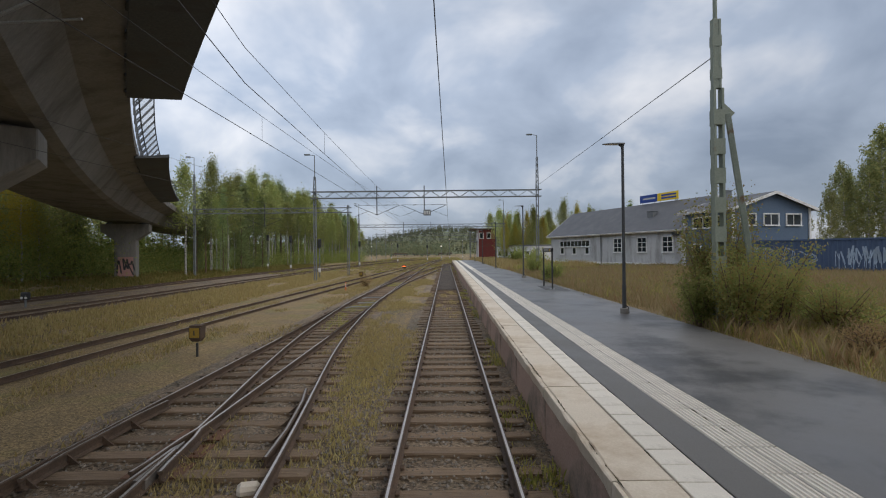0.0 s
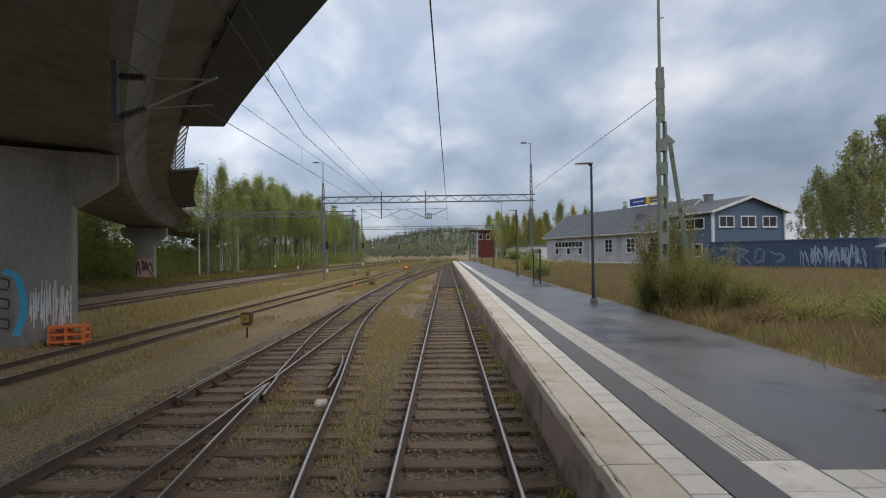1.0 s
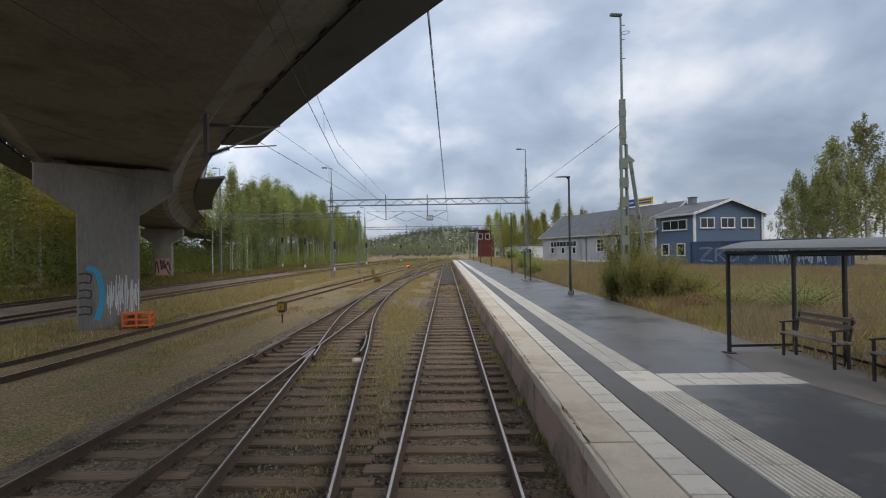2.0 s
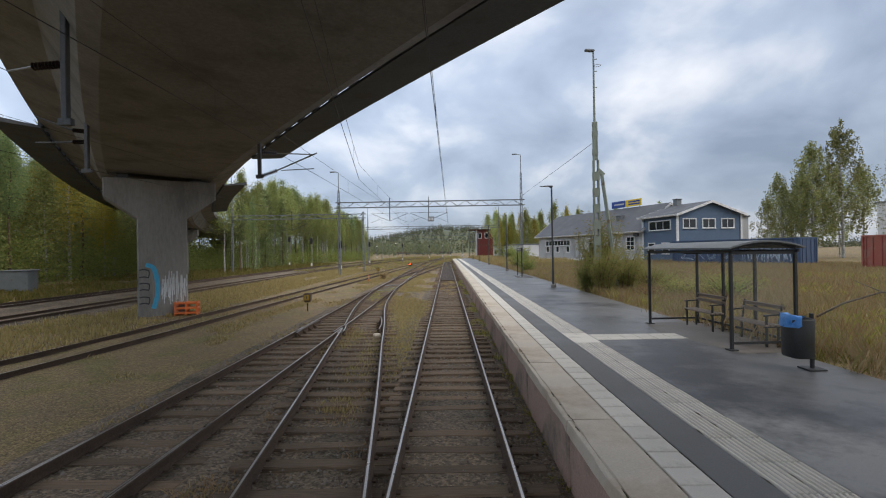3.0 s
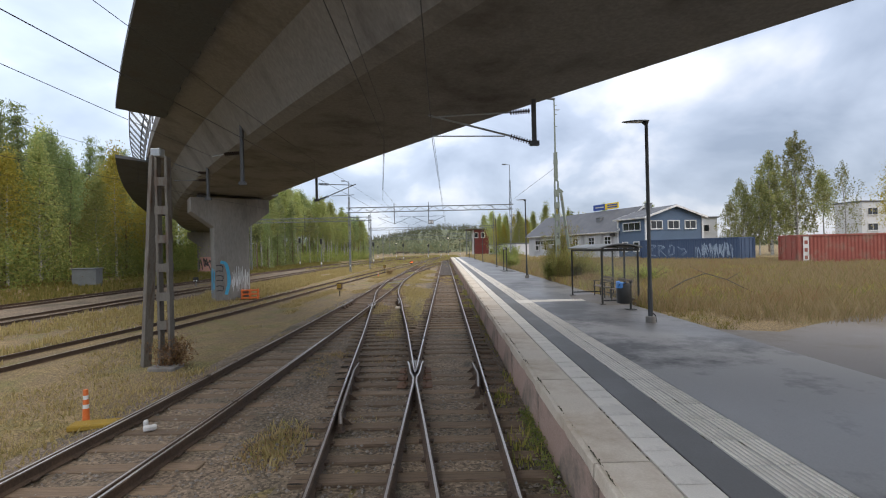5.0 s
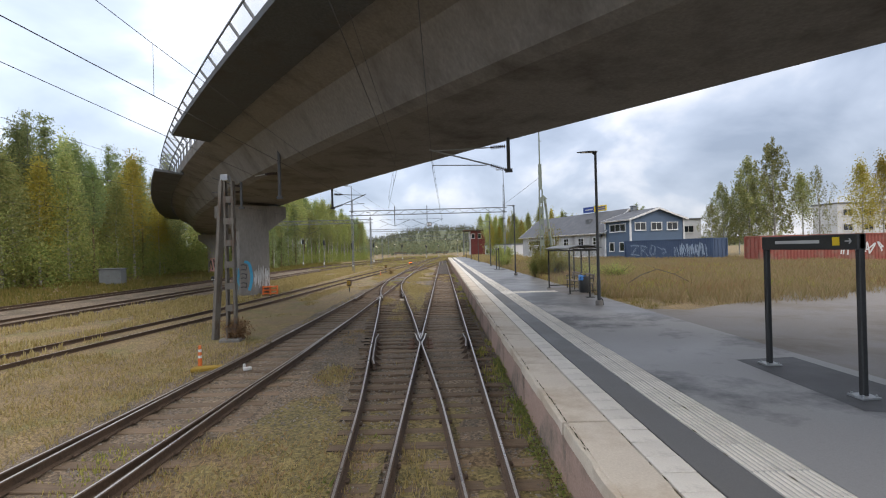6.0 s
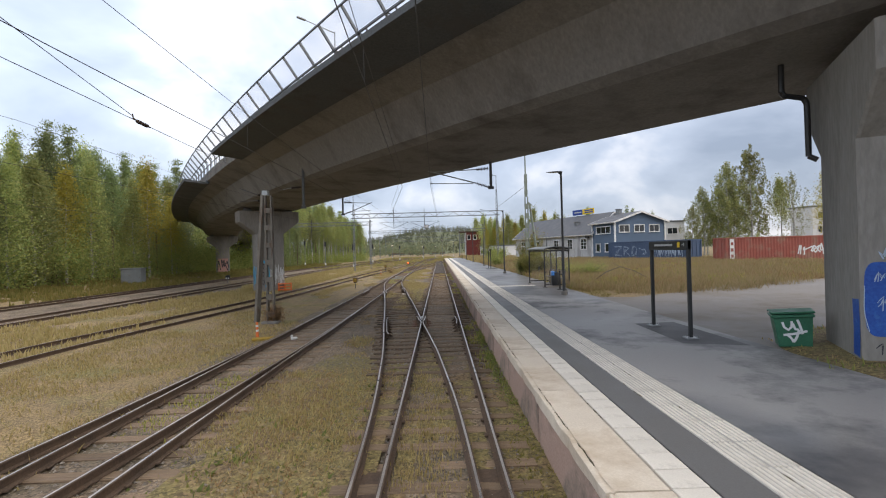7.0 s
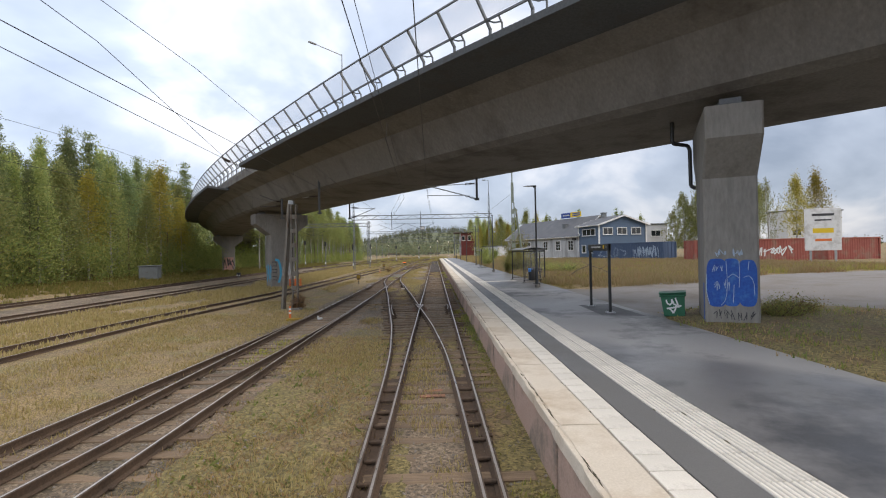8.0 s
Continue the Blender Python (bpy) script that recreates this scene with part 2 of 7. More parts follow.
# same pattern as the pier concrete, in darker tones
GIRDER = noisy("dark_girder_concrete", (0.15, 0.142, 0.13), (0.265, 0.252, 0.232), 0.5, 12, bump=0.2, spot=(0.095, 0.086, 0.075), spot_scale=0.5, stretch=(1, 1, 0.25), spot_at=(0.46, 0.72))
GROOVE = noisy("grimy_slab", (0.36, 0.345, 0.315), (0.52, 0.50, 0.465), 1.6, 60, bump=0.15, dist=0.006)
# dark teal-grey, taken darker still for the shade under the shelf
PLATE = noisy("dark_shaded_concrete", (0.055, 0.062, 0.068), (0.115, 0.125, 0.132), 0.6, 14, bump=0.2, spot=(0.08, 0.08, 0.08), spot_scale=0.7)
GALV = noisy("galvanised_steel", (0.30, 0.32, 0.33), (0.48, 0.50, 0.51), 3, 40, rough=(0.4, 0.65), metal=0.6, bump=0.05)
MESHWORK = noisy("dark_fence_steel", (0.12, 0.13, 0.14), (0.22, 0.23, 0.24), 3, 40, rough=(0.5, 0.7), metal=0.4, bump=0.05)
GREEN_STEEL = noisy("green_grey_painted_steel", (0.16, 0.19, 0.15), (0.27, 0.30, 0.25), 1.5, 25, rough=(0.5, 0.8), bump=0.15, spot=(0.15, 0.10, 0.06), spot_scale=1.6, spot_at=(0.6, 0.68))
LEAD_GREY = noisy("grey_painted_steel", (0.13, 0.145, 0.15), (0.22, 0.235, 0.245), 1.5, 25, rough=(0.5, 0.75), bump=0.1, spot=(0.12, 0.08, 0.05), spot_scale=2.0, spot_at=(0.62, 0.7))
BLACK = noisy("black_painted_steel", (0.022, 0.023, 0.024), (0.045, 0.047, 0.048), 3, 40, rough=(0.35, 0.55), bump=0.05)
LAMP_GREY = noisy("dark_lamp_paint", (0.04, 0.043, 0.046), (0.075, 0.08, 0.085), 2, 30, rough=(0.4, 0.6), bump=0.05)
WIRE = material("dark_wire", (0.07, 0.07, 0.072), 0.6, 0.3)
INSULATOR = material("brown_insulator", (0.045, 0.03, 0.026), 0.35)
GLASS = material("pane", (0.02, 0.025, 0.03), 0.06, 0, 0.6)
WHITE = noisy("white_paint", (0.66, 0.66, 0.65), (0.8, 0.8, 0.79), 2, 40, rough=(0.45, 0.65), bump=0.05, spot=(0.55, 0.54, 0.51), spot_scale=1.2)


# ---- mesh tools ----
class Mb:
    """Collects vertices and faces of one mesh; mats: one material index a face."""

    def __init__(self):
        self.v, self.f, self.k, self.smooth = [], [], [], []

    def add(self, verts, faces, k=0, smooth=False):
        o = len(self.v)
        self.v += [tuple(p) for p in verts]
        self.f += [tuple(o + i for i in f) for f in faces]
        self.k += [k] * len(faces)
        self.smooth += [smooth] * len(faces)

    def box(self, m, size, ch=0.0, k=0):
        """A box of that size centred on the pose m, its edges chamfered by ch."""
        sx, sy, sz = (a / 2 for a in size)
        if ch <= 0:
            vs = [m @ Vector((x * sx, y * sy, z * sz)) for x in (-1, 1) for y in (-1, 1) for z in (-1, 1)]
            self.add(vs, [(0, 1, 3, 2), (4, 6, 7, 5), (0, 4, 5, 1), (2, 3, 7, 6), (0, 2, 6, 4), (1, 5, 7, 3)], k)
            return
        vs, idx = [], {}
        for x in (-1, 1):
            for y in (-1, 1):
                for z in (-1, 1):
                    for a in range(3):
                        q = [x * (sx - ch), y * (sy - ch), z * (sz - ch)]
                        q[a] = (x * sx, y * sy, z * sz)[a]
                        idx[x, y, z, a] = len(vs)
                        vs.append(m @ Vector(q))
        fs = []
        for a in range(3):
            b, c = (a + 1) % 3, (a + 2) % 3
            for s in (-1, 1):
                quad = []
                for u, w in ((-1, -1), (1, -1), (1, 1), (-1, 1)):
                    key = [0, 0, 0]
                    key[a], key[b], key[c] = s, u, w
                    quad.append(idx[(*key, a)])
                fs.append(tuple(quad if s > 0 else quad[::-1]))
            for u in (-1, 1):
                for w in (-1, 1):
                    p, q = [0, 0, 0], [0, 0, 0]
                    p[a], p[b], p[c] = -1, u, w
                    q[a], q[b], q[c] = 1, u, w
                    quad = [idx[(*p, b)], idx[(*q, b)], idx[(*q, c)], idx[(*p, c)]]
                    fs.append(tuple(quad if u * w < 0 else quad[::-1]))
        for x in (-1, 1):
            for y in (-1, 1):
                for z in (-1, 1):
                    t = [idx[x, y, z, a] for a in range(3)]
                    fs.append(tuple(t if x * y * z > 0 else t[::-1]))
        self.add(vs, fs, k)

    def tube(self, p, q, r, r2=None, n=8, k=0, caps=True):
        p, q = Vector(p), Vector(q)
        r2 = r if r2 is None else r2
        d = (q - p).normalized()
        a = d.orthogonal().normalized()
        b = d.cross(a)
        vs = [c + (a * math.cos(2 * math.pi * i / n) + b * math.sin(2 * math.pi * i / n)) * rad for c, rad in ((p, r), (q, r2)) for i in range(n)]
        self.add(vs, [(i, (i + 1) % n, n + (i + 1) % n, n + i) for i in range(n)], k, True)
        if caps:
            self.add(vs, [tuple(range(n))[::-1], tuple(range(n, 2 * n))], k)

    def beam(self, p, q, w, h, k=0, ch=0.0):
        """A square bar from p to q, w wide and h high."""
        p, q = Vector(p), Vector(q)
        d = q - p
        rot = d.to_track_quat("Y", "Z").to_matrix().to_4x4()
        self.box(Matrix.Translation((p + q) / 2) @ rot, (w, d.length, h), ch, k)

    def sweep(self, path, profile, ks=0, closed=True, smooth=False, caps=True):
        """A profile of (across to the right, up) carried along a path that keeps upright."""
        rings = []
        for i, p in enumerate(path):
            a, b = path[max(i - 1, 0)], path[min(i + 1, len(path) - 1)]
            d = Vector((b[0] - a[0], b[1] - a[1], 0)).normalized()
            r = Vector((d.y, -d.x, 0))
            rings.append([Vector(p) + r * u + Vector((0, 0, w)) for u, w in profile])
        n = len(profile)
        o = len(self.v)
        self.v += [tuple(q) for ring in rings for q in ring]
        m = n if closed else n - 1
        for i in range(len(path) - 1):
            for j in range(m):
                self.f.append((o + i * n + j, o + (i + 1) * n + j, o + (i + 1) * n + (j + 1) % n, o + i * n + (j + 1) % n))
                self.k.append(ks[j] if isinstance(ks, (list, tuple)) else ks)
                self.smooth.append(smooth)
        if closed and caps:
            e = o + (len(path) - 1) * n
            k0 = ks[0] if isinstance(ks, (list, tuple)) else ks
            self.f += [tuple(range(o, o + n)), tuple(range(e, e + n))[::-1]]
            self.k += [k0, k0]
            self.smooth += [False, False]

    def mesh(self, name, *materials):
        me = bpy.data.meshes.new(name)
        me.from_pydata(self.v, [], self.f)
        for m in materials:
            me.materials.append(m)
        me.polygons.foreach_set("material_index", self.k)
        me.polygons.foreach_set("use_smooth", self.smooth)
        me.update()
        return me


def part(name, mb, mats, parent, label="", at=None):
    """Links a mesh as one object under a thing or under a part."""
    data = mb if isinstance(mb, bpy.types.Mesh) else mb.mesh(name, *(mats if isinstance(mats, (list, tuple)) else (mats,)))
    ob = new(name, data)
    ob.parent = parent
    if at is not None:
        ob.matrix_basis = at
    if label:
        tagged(ob, label, kind="stuff" if name == "graffiti" else "")
    return ob


def thing(name, m, label, category, group="", kind=""):
    ob = new(name)
    ob.empty_display_size = 0.3
    ob.matrix_basis = m
    return tagged(ob, label, category, group, kind)


def whole(name, mb, mats, label, category, group="", kind="", at=None):
    ob = part(name, mb, mats, None, at=at)
    return tagged(ob, label, category, group, kind)


def spline(pts, step=1.0):
    """Catmull-Rom through points, resampled."""
    out = []
    P = [Vector((p[0], p[1], p[2] if len(p) > 2 else 0)) for p in pts]
    P = [P[0] * 2 - P[1]] + P + [P[-1] * 2 - P[-2]]
    for i in range(1, len(P) - 2):
        a, b, c, d = P[i - 1:i + 3]
        n = max(1, int((c - b).length / step))
        for j in range(n):
            t = j / n
            out.append(0.5 * (2 * b + (c - a) * t + (2 * a - 5 * b + 4 * c - d) * t * t + (3 * b - a - 3 * c + d) * t ** 3))
    out.append(P[-2])
    return out


def offset(path, d):
    out = []
    for i, p in enumerate(path):
        a, b = path[max(i - 1, 0)], path[min(i + 1, len(path) - 1)]
        t = (b - a).normalized()
        out.append(p + Vector((t.y, -t.x, 0)) * d)
    return out


rnd = random.Random(7)
IDENT = Matrix.Identity(4)

# ---- ground ----
PLAT_X0, PLAT_X1, PLAT_Z = 1.40, 6.7, 0.62
PLAT_Y0, PLAT_Y1 = -75.0, 113.0


def smooth01(a, b, t):
    t = min(1, max(0, (t - a) / (b - a)))
    return t * t * (3 - 2 * t)


def ground_z(x, y):
    left = -0.2 - 0.065 * smooth01(-6.7, -6.1, x) + 0.55 * smooth01(-28, -46, x) + 0.02 * math.sin(x * 0.9 + y * 0.13)
    right = (0.56 + 0.32 * smooth01(9, 26, x)) * (1 - smooth01(116, 150, y))
    z = left + (right - left) * smooth01(5.6, 6.2, x)
    far = smooth01(300, 1500, math.hypot(x, y))
    return z * (1 - far)


def ground():
    xs = sorted(set([-2500, -1200, -600, -300, -150, -100] + list(range(-80, -30, 4)) + [v * 0.75 - 30 for v in range(0, 40)] + [0.3 * v for v in range(0, 30)] + list(range(9, 60, 3)) + [80, 120, 200, 400, 900, 2500]))
    ys = [-2500, -900, -300, -140, -90] + list(range(-70, 90, 2)) + list(range(90, 200, 8)) + [240, 300, 420, 700, 1300, 2500]
    mb = Mb()
    mb.v = [(x, y, ground_z(x, y) + (rnd.uniform(-0.025, 0.025) if -30 < x < 1 and abs(y) < 90 else 0)) for y in ys for x in xs]
    n = len(xs)
    for j in range(len(ys) - 1):
        for i in range(n - 1):
            mb.f.append((j * n + i, j * n + i + 1, (j + 1) * n + i + 1, (j + 1) * n + i))
    mb.k, mb.smooth = [0] * len(mb.f), [True] * len(mb.f)
    whole("ground", mb, GROUND, "flat railway yard of brown gravel and dry yellow grass", "ground", kind="structure")


ground()

# ---- platform ----


def platform():
    base = Mb()
    prof = [(PLAT_X0 + 0.06, -0.6), (PLAT_X0 + 0.06, PLAT_Z - 0.16), (PLAT_X1, PLAT_Z - 0.16), (PLAT_X1, -0.3)]
    vs = [(x, y, z) for y in (PLAT_Y0, PLAT_Y1) for x, z in prof]
    base.add(vs, [(0, 4, 5, 1), (1, 5, 6, 2), (2, 6, 7, 3), (0, 1, 2, 3), (7, 6, 5, 4)])
    ob = whole("platform", base, FACE, "long low station platform with concrete edge and dark damp asphalt", "platform", kind="structure")

    def top(name, x0, x1, y0, y1, mat, z=PLAT_Z, label=""):
        mb = Mb()
        nx, ny = max(1, round((x1 - x0) / 0.6)), max(1, round((y1 - y0) / 1.5))
        if nx * ny > 1:
            vs = [(x0 + (x1 - x0) * i / nx, y0 + (y1 - y0) * j / ny, z - (0 if i < nx else 0.0)) for j in range(ny + 1) for i in range(nx + 1)]
            mb.add(vs, [(j * (nx + 1) + i, j * (nx + 1) + i + 1, (j + 1) * (nx + 1) + i + 1, (j + 1) * (nx + 1) + i) for j in range(ny) for i in range(nx)])
        mb.box(Matrix.Translation(((x0 + x1) / 2, (y0 + y1) / 2, z - 0.09)), (x1 - x0 - 0.004, y1 - y0, 0.17))
        part(name, mb, mat, ob, label)

    top("asphalt_strip", 2.345, 2.80, PLAT_Y0, PLAT_Y1, ASPHALT_DARK, PLAT_Z - 0.004, "dark asphalt strip between the pale bands")
    top("asphalt_deck", 3.40, PLAT_X1, PLAT_Y0, PLAT_Y1, ASPHALT, PLAT_Z - 0.004, "dark damp asphalt")
    return ob


PLATFORM = platform()

# ---- flyover: a curved box girder on hammerhead piers ----
ARC_R = 268.0
ARC_C = Vector((-14.2 + ARC_R * 0.831, 13.7 + ARC_R * 0.556, 0))
ARC_A = math.atan2(13.7 - ARC_C.y, -14.2 - ARC_C.x)
BANK = 0.035
TILT = 0.77  # how far the railing's upper part leans out for each metre of height


def arc(s, o, z):
    """A place on the flyover: s metres along its axis, o to its north-east, z up."""
    a, r = ARC_A - s / ARC_R, ARC_R - o
    return Vector((ARC_C.x + r * math.cos(a), ARC_C.y + r * math.sin(a), z))


def arc_pose(s, o=0, z=0):
    """x across to the north-east, y along."""
    p, q, e = arc(s, o, z), arc(s + 0.1, o, z), arc(s, o + 0.1, z)
    y, x = (q - p).normalized(), (e - p).normalized()
    return Matrix(((x.x, y.x, 0, p.x), (x.y, y.y, 0, p.y), (0, 0, 1, p.z), (0, 0, 0, 1)))


def rise(s):
    return -0.004 * max(0, s - 10)


def along(s0, s1, step=2.0):
    n = max(1, round((s1 - s0) / step))
    return [s0 + (s1 - s0) * i / n for i in range(n + 1)]


def strip(mb, s0, s1, prof, step=2.0, k=0, caps=True):
    """A closed profile of (offset, height) carried along the flyover's axis."""
    ss = along(s0, s1, step)
    n = len(prof)
    vs = [arc(s, o, z - BANK * o + rise(s)) for s in ss for o, z in prof]
    fs = [(i * n + j, i * n + (j + 1) % n, (i + 1) * n + (j + 1) % n, (i + 1) * n + j) for i in range(len(ss) - 1) for j in range(n)]
    if caps:
        fs += [tuple(range(n))[::-1], tuple(range((len(ss) - 1) * n, len(ss) * n))]
    mb.add(vs, fs, k)


def flyover():
    ob = thing("flyover_bridge", IDENT, "curved grey concrete road flyover with steel railing, crossing the tracks", "bridge")
    mb = Mb()
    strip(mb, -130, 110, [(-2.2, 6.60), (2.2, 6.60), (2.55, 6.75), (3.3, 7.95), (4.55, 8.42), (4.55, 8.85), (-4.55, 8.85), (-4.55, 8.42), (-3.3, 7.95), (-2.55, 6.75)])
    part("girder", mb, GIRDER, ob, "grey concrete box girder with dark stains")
    for o0 in (-1, 1):
        kerb = Mb()
        strip(kerb, -130, 110, [(o0 * 4.1, 8.86), (o0 * 4.53, 8.86), (o0 * 4.53, 9.1), (o0 * 4.1, 9.1)][::o0])
        part("edge_beam", kerb, CONCRETE, ob)
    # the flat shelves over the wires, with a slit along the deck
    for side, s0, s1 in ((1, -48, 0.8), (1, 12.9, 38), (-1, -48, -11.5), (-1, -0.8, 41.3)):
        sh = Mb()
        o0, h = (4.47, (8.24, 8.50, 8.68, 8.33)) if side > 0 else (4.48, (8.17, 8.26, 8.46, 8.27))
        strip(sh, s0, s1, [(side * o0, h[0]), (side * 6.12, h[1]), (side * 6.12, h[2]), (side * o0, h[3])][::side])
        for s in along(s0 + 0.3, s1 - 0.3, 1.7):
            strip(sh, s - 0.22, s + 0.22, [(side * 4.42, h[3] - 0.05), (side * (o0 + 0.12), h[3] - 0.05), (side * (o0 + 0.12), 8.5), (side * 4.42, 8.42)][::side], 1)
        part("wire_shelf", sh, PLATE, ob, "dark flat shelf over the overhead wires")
    for side in (-1, 1):
        o, base = side * 4.65, 8.85
        post_ss = along(-50.6, 44.5, 1.64)

        def lean(h):
            return side * TILT * max(0.0, h - 0.73)

        def P(s, h):
            return arc(s, o + lean(h), base + h - BANK * o + rise(s))
        post, brace = Mb(), Mb()
        post.beam((0, 0, -0.1), (0, 0, 0.75), 0.06, 0.09)
        post.beam((0, 0, 0.72), (lean(1.71), 0, 1.71), 0.06, 0.09)
        post_me = post.mesh("post", MESHWORK)
        # a short upright beside each post, tied to it by a bent brace
        brace.beam((0, -0.5, -0.05), (0, -0.5, 0.74), 0.04, 0.05)
        brace.beam((0, -0.5, 0.73), (lean(0.95), -0.5, 0.95), 0.04, 0.05)
        bend = [(1.02, 0.0), (0.9, -0.1), (0.82, -0.26), (0.78, -0.5)]
        for (za, ya), (zb, yb) in zip(bend, bend[1:]):
            brace.beam((lean(za), ya, za), (lean(zb), yb, zb), 0.04, 0.04)
        brace_me = brace.mesh("brace", MESHWORK)
        for q in post_ss:
            at = arc_pose(q, o, base - BANK * o + rise(q))
            part("post", post_me, None, ob, at=at)
            part("brace", brace_me, None, ob, at=at)
        for h, w in ((1.71, 0.055), (0.95, 0.065), (0.5, 0.045)):
            line = Mb()
            line.sweep([P(a, h) for a in post_ss], [(-w / 2, -w / 2), (w / 2, -w / 2), (w / 2, w / 2), (-w / 2, w / 2)])
            part("railing", line, MESHWORK, ob, "long grey steel rail of the leaning railing")
        for a, b in zip(post_ss, post_ss[1:]):
            pane = Mb()
            pane.add([P(a + 0.05, 1.0), P(b - 0.05, 1.0), P(b - 0.05, 1.67), P(a + 0.05, 1.67)], [(0, 1, 2, 3)])
            q = part("panel", pane, PANEL, ob)
            q.visible_shadow = False
    for s in (0.0, 47.2, 92, -76):
        pier(arc_pose(s, 0.0, rise(s)), ob, 1.05, 2.35, 0.9, (4.5, 5.5, 6.36))
    pier(pose(8.27, -17.0, 0, 0, 0, 65.0), ob, 1.0, 1.92, 0.63, (4.5, 5.4, 6.2))
    return ob


PANEL = material("clear_screen", (0.8, 0.82, 0.93), 0.08, 0, 0.5)
PANEL.node_tree.nodes["Principled BSDF"].inputs["Alpha"].default_value = 0.24


def pier(m, ob, w, hw, th, levels):
    """A hammerhead: shaft, flaring head, two bearings."""
    g = -0.7
    z0, z1, top = levels
    mb = Mb()
    outline = [(-w, g), (w, g), (w, z0), (hw, z1), (hw, top), (-hw, top), (-hw, z1), (-w, z0)]
    c = 0.05
    n = len(outline)
    vs = []
    for y, ins in ((-th, c), (-th + c, 0), (th - c, 0), (th, c)):
        for x, z in outline:
            vs.append(m @ Vector((x - math.copysign(ins, x), y, z)))
    fs = [tuple(range(n)), tuple(range(3 * n, 4 * n))[::-1]]
    for j in range(3):
        for i in range(n):
            fs.append((j * n + i, (j + 1) * n + i, (j + 1) * n + (i + 1) % n, j * n + (i + 1) % n))
    mb.add(vs, fs)
    p = part("pier", mb, CONCRETE, ob, "concrete pier with a flared head")
    for x in (0.75 - hw, hw - 0.75):
        b = Mb()
        b.box(m @ Matrix.Translation((x, 0, top + 0.06)), (0.7, 0.7, 0.12), 0.01)
        b.box(m @ Matrix.Translation((x, 0, top + 0.18)), (0.5, 0.5, 0.2), 0.01)
        part("bearing", b, MESHWORK, p)
    return p


FLYOVER = flyover()

# ---- tracks ----
RAIL_PROFILE = [(-0.065, -0.152), (0.065, -0.152), (0.062, -0.138), (0.012, -0.118), (0.010, -0.045), (0.034, -0.034), (0.035, -0.008), (0.027, -0.001), (0.016, 0.0), (-0.016, 0.0), (-0.027, -0.001), (-0.035, -0.008), (-0.034, -0.034), (-0.010, -0.045), (-0.012, -0.118), (-0.062, -0.138)]
RAIL_KS = [0, 0, 0, 0, 0, 0, 0, 0, 1, 0, 0, 0, 0, 0, 0, 0]
HALF = 0.7525
RUST_PLATE = noisy("orange_rust", (0.10, 0.05, 0.03), (0.22, 0.12, 0.07), 6, 40, bump=0.3)
CHECK_RAIL = noisy("brown_check_rail", (0.22, 0.195, 0.175), (0.44, 0.405, 0.37), 1.5, 30, rough=(0.35, 0.55), metal=0.7, bump=0.15)


def rail(path, parent, name="rail", dz=0.0):
    mb = Mb()
    mb.sweep([p + Vector((0, 0, dz)) for p in path], RAIL_PROFILE, RAIL_KS)
    return part(name, mb, (RAIL_RUST, RAIL_TOP if name == "rail" else CHECK_RAIL), parent)


def cut(path, y0, y1):
    return [p for p in path if y0 <= p.y <= y1]


def between(path, y):
    for a, b in zip(path, path[1:]):
        if a.y <= y <= b.y:
            return a.x + (b.x - a.x) * (y - a.y) / max(1e-6, b.y - a.y)
    return path[-1].x if y > path[-1].y else path[0].x


T1 = spline([(0, -80), (0, -20), (0, 40), (0, 100)], 2)
TX = spline([(0.0, -46), (-0.06, -34), (-0.355, -20.2), (-0.73, -14.2), (-1.1, -10.5), (-1.42, -7.7), (-2.16, -0.9), (-2.80, 4.5), (-3.18, 7.9), (-3.95, 14.1), (-4.38, 20), (-4.62, 27), (-4.65, 36)], 0.7)
T2 = spline([(-4.86, -80), (-4.86, -20), (-4.72, -8), (-4.66, 4), (-4.65, 20), (-4.65, 60), (-4.4, 90), (-3.4, 130), (-1, 175)], 1.0)
T2B = spline([(-7.6, -46), (-6.2, -30), (-5.25, -18), (-4.85, -10), (-4.70, -2)], 0.7)
T2C = spline([(-4.65, 16), (-4.62, 28), (-4.3, 42.9), (-2.95, 61.9), (-1.0, 84), (1.25, 107), (4.2, 135), (8.5, 175)], 1.0)
T3 = spline([(-13.4, -80), (-13.2, -30), (-12.95, -12), (-12.35, -5), (-11.65, 1), (-11.15, 7), (-10.75, 15), (-10.25, 24), (-9.0, 48), (-7.4, 80), (-5.2, 120), (-1.5, 170)], 1.5)
T4 = spline([(-20.4, -80), (-20.4, 0), (-20.3, 60), (-18.6, 100), (-13, 150), (-8, 185)], 2)
T5 = spline([(-26.6, -80), (-26.6, 0), (-26.4, 60), (-24.6, 105), (-18, 160), (-13, 195)], 2)


def sleeper_mesh(length, width=0.25, wob=0):
    r2 = random.Random(int(length * 100) + wob)
    mb = Mb()
    mb.box(IDENT, (length, width, 0.16), 0.015)
    mb.v = [(x + r2.uniform(-0.015, 0.015), y + r2.uniform(-0.012, 0.012), z + r2.uniform(-0.008, 0.008)) for x, y, z in mb.v]
    return mb.mesh("sleeper", TIMBER)


SLEEPERS = {}


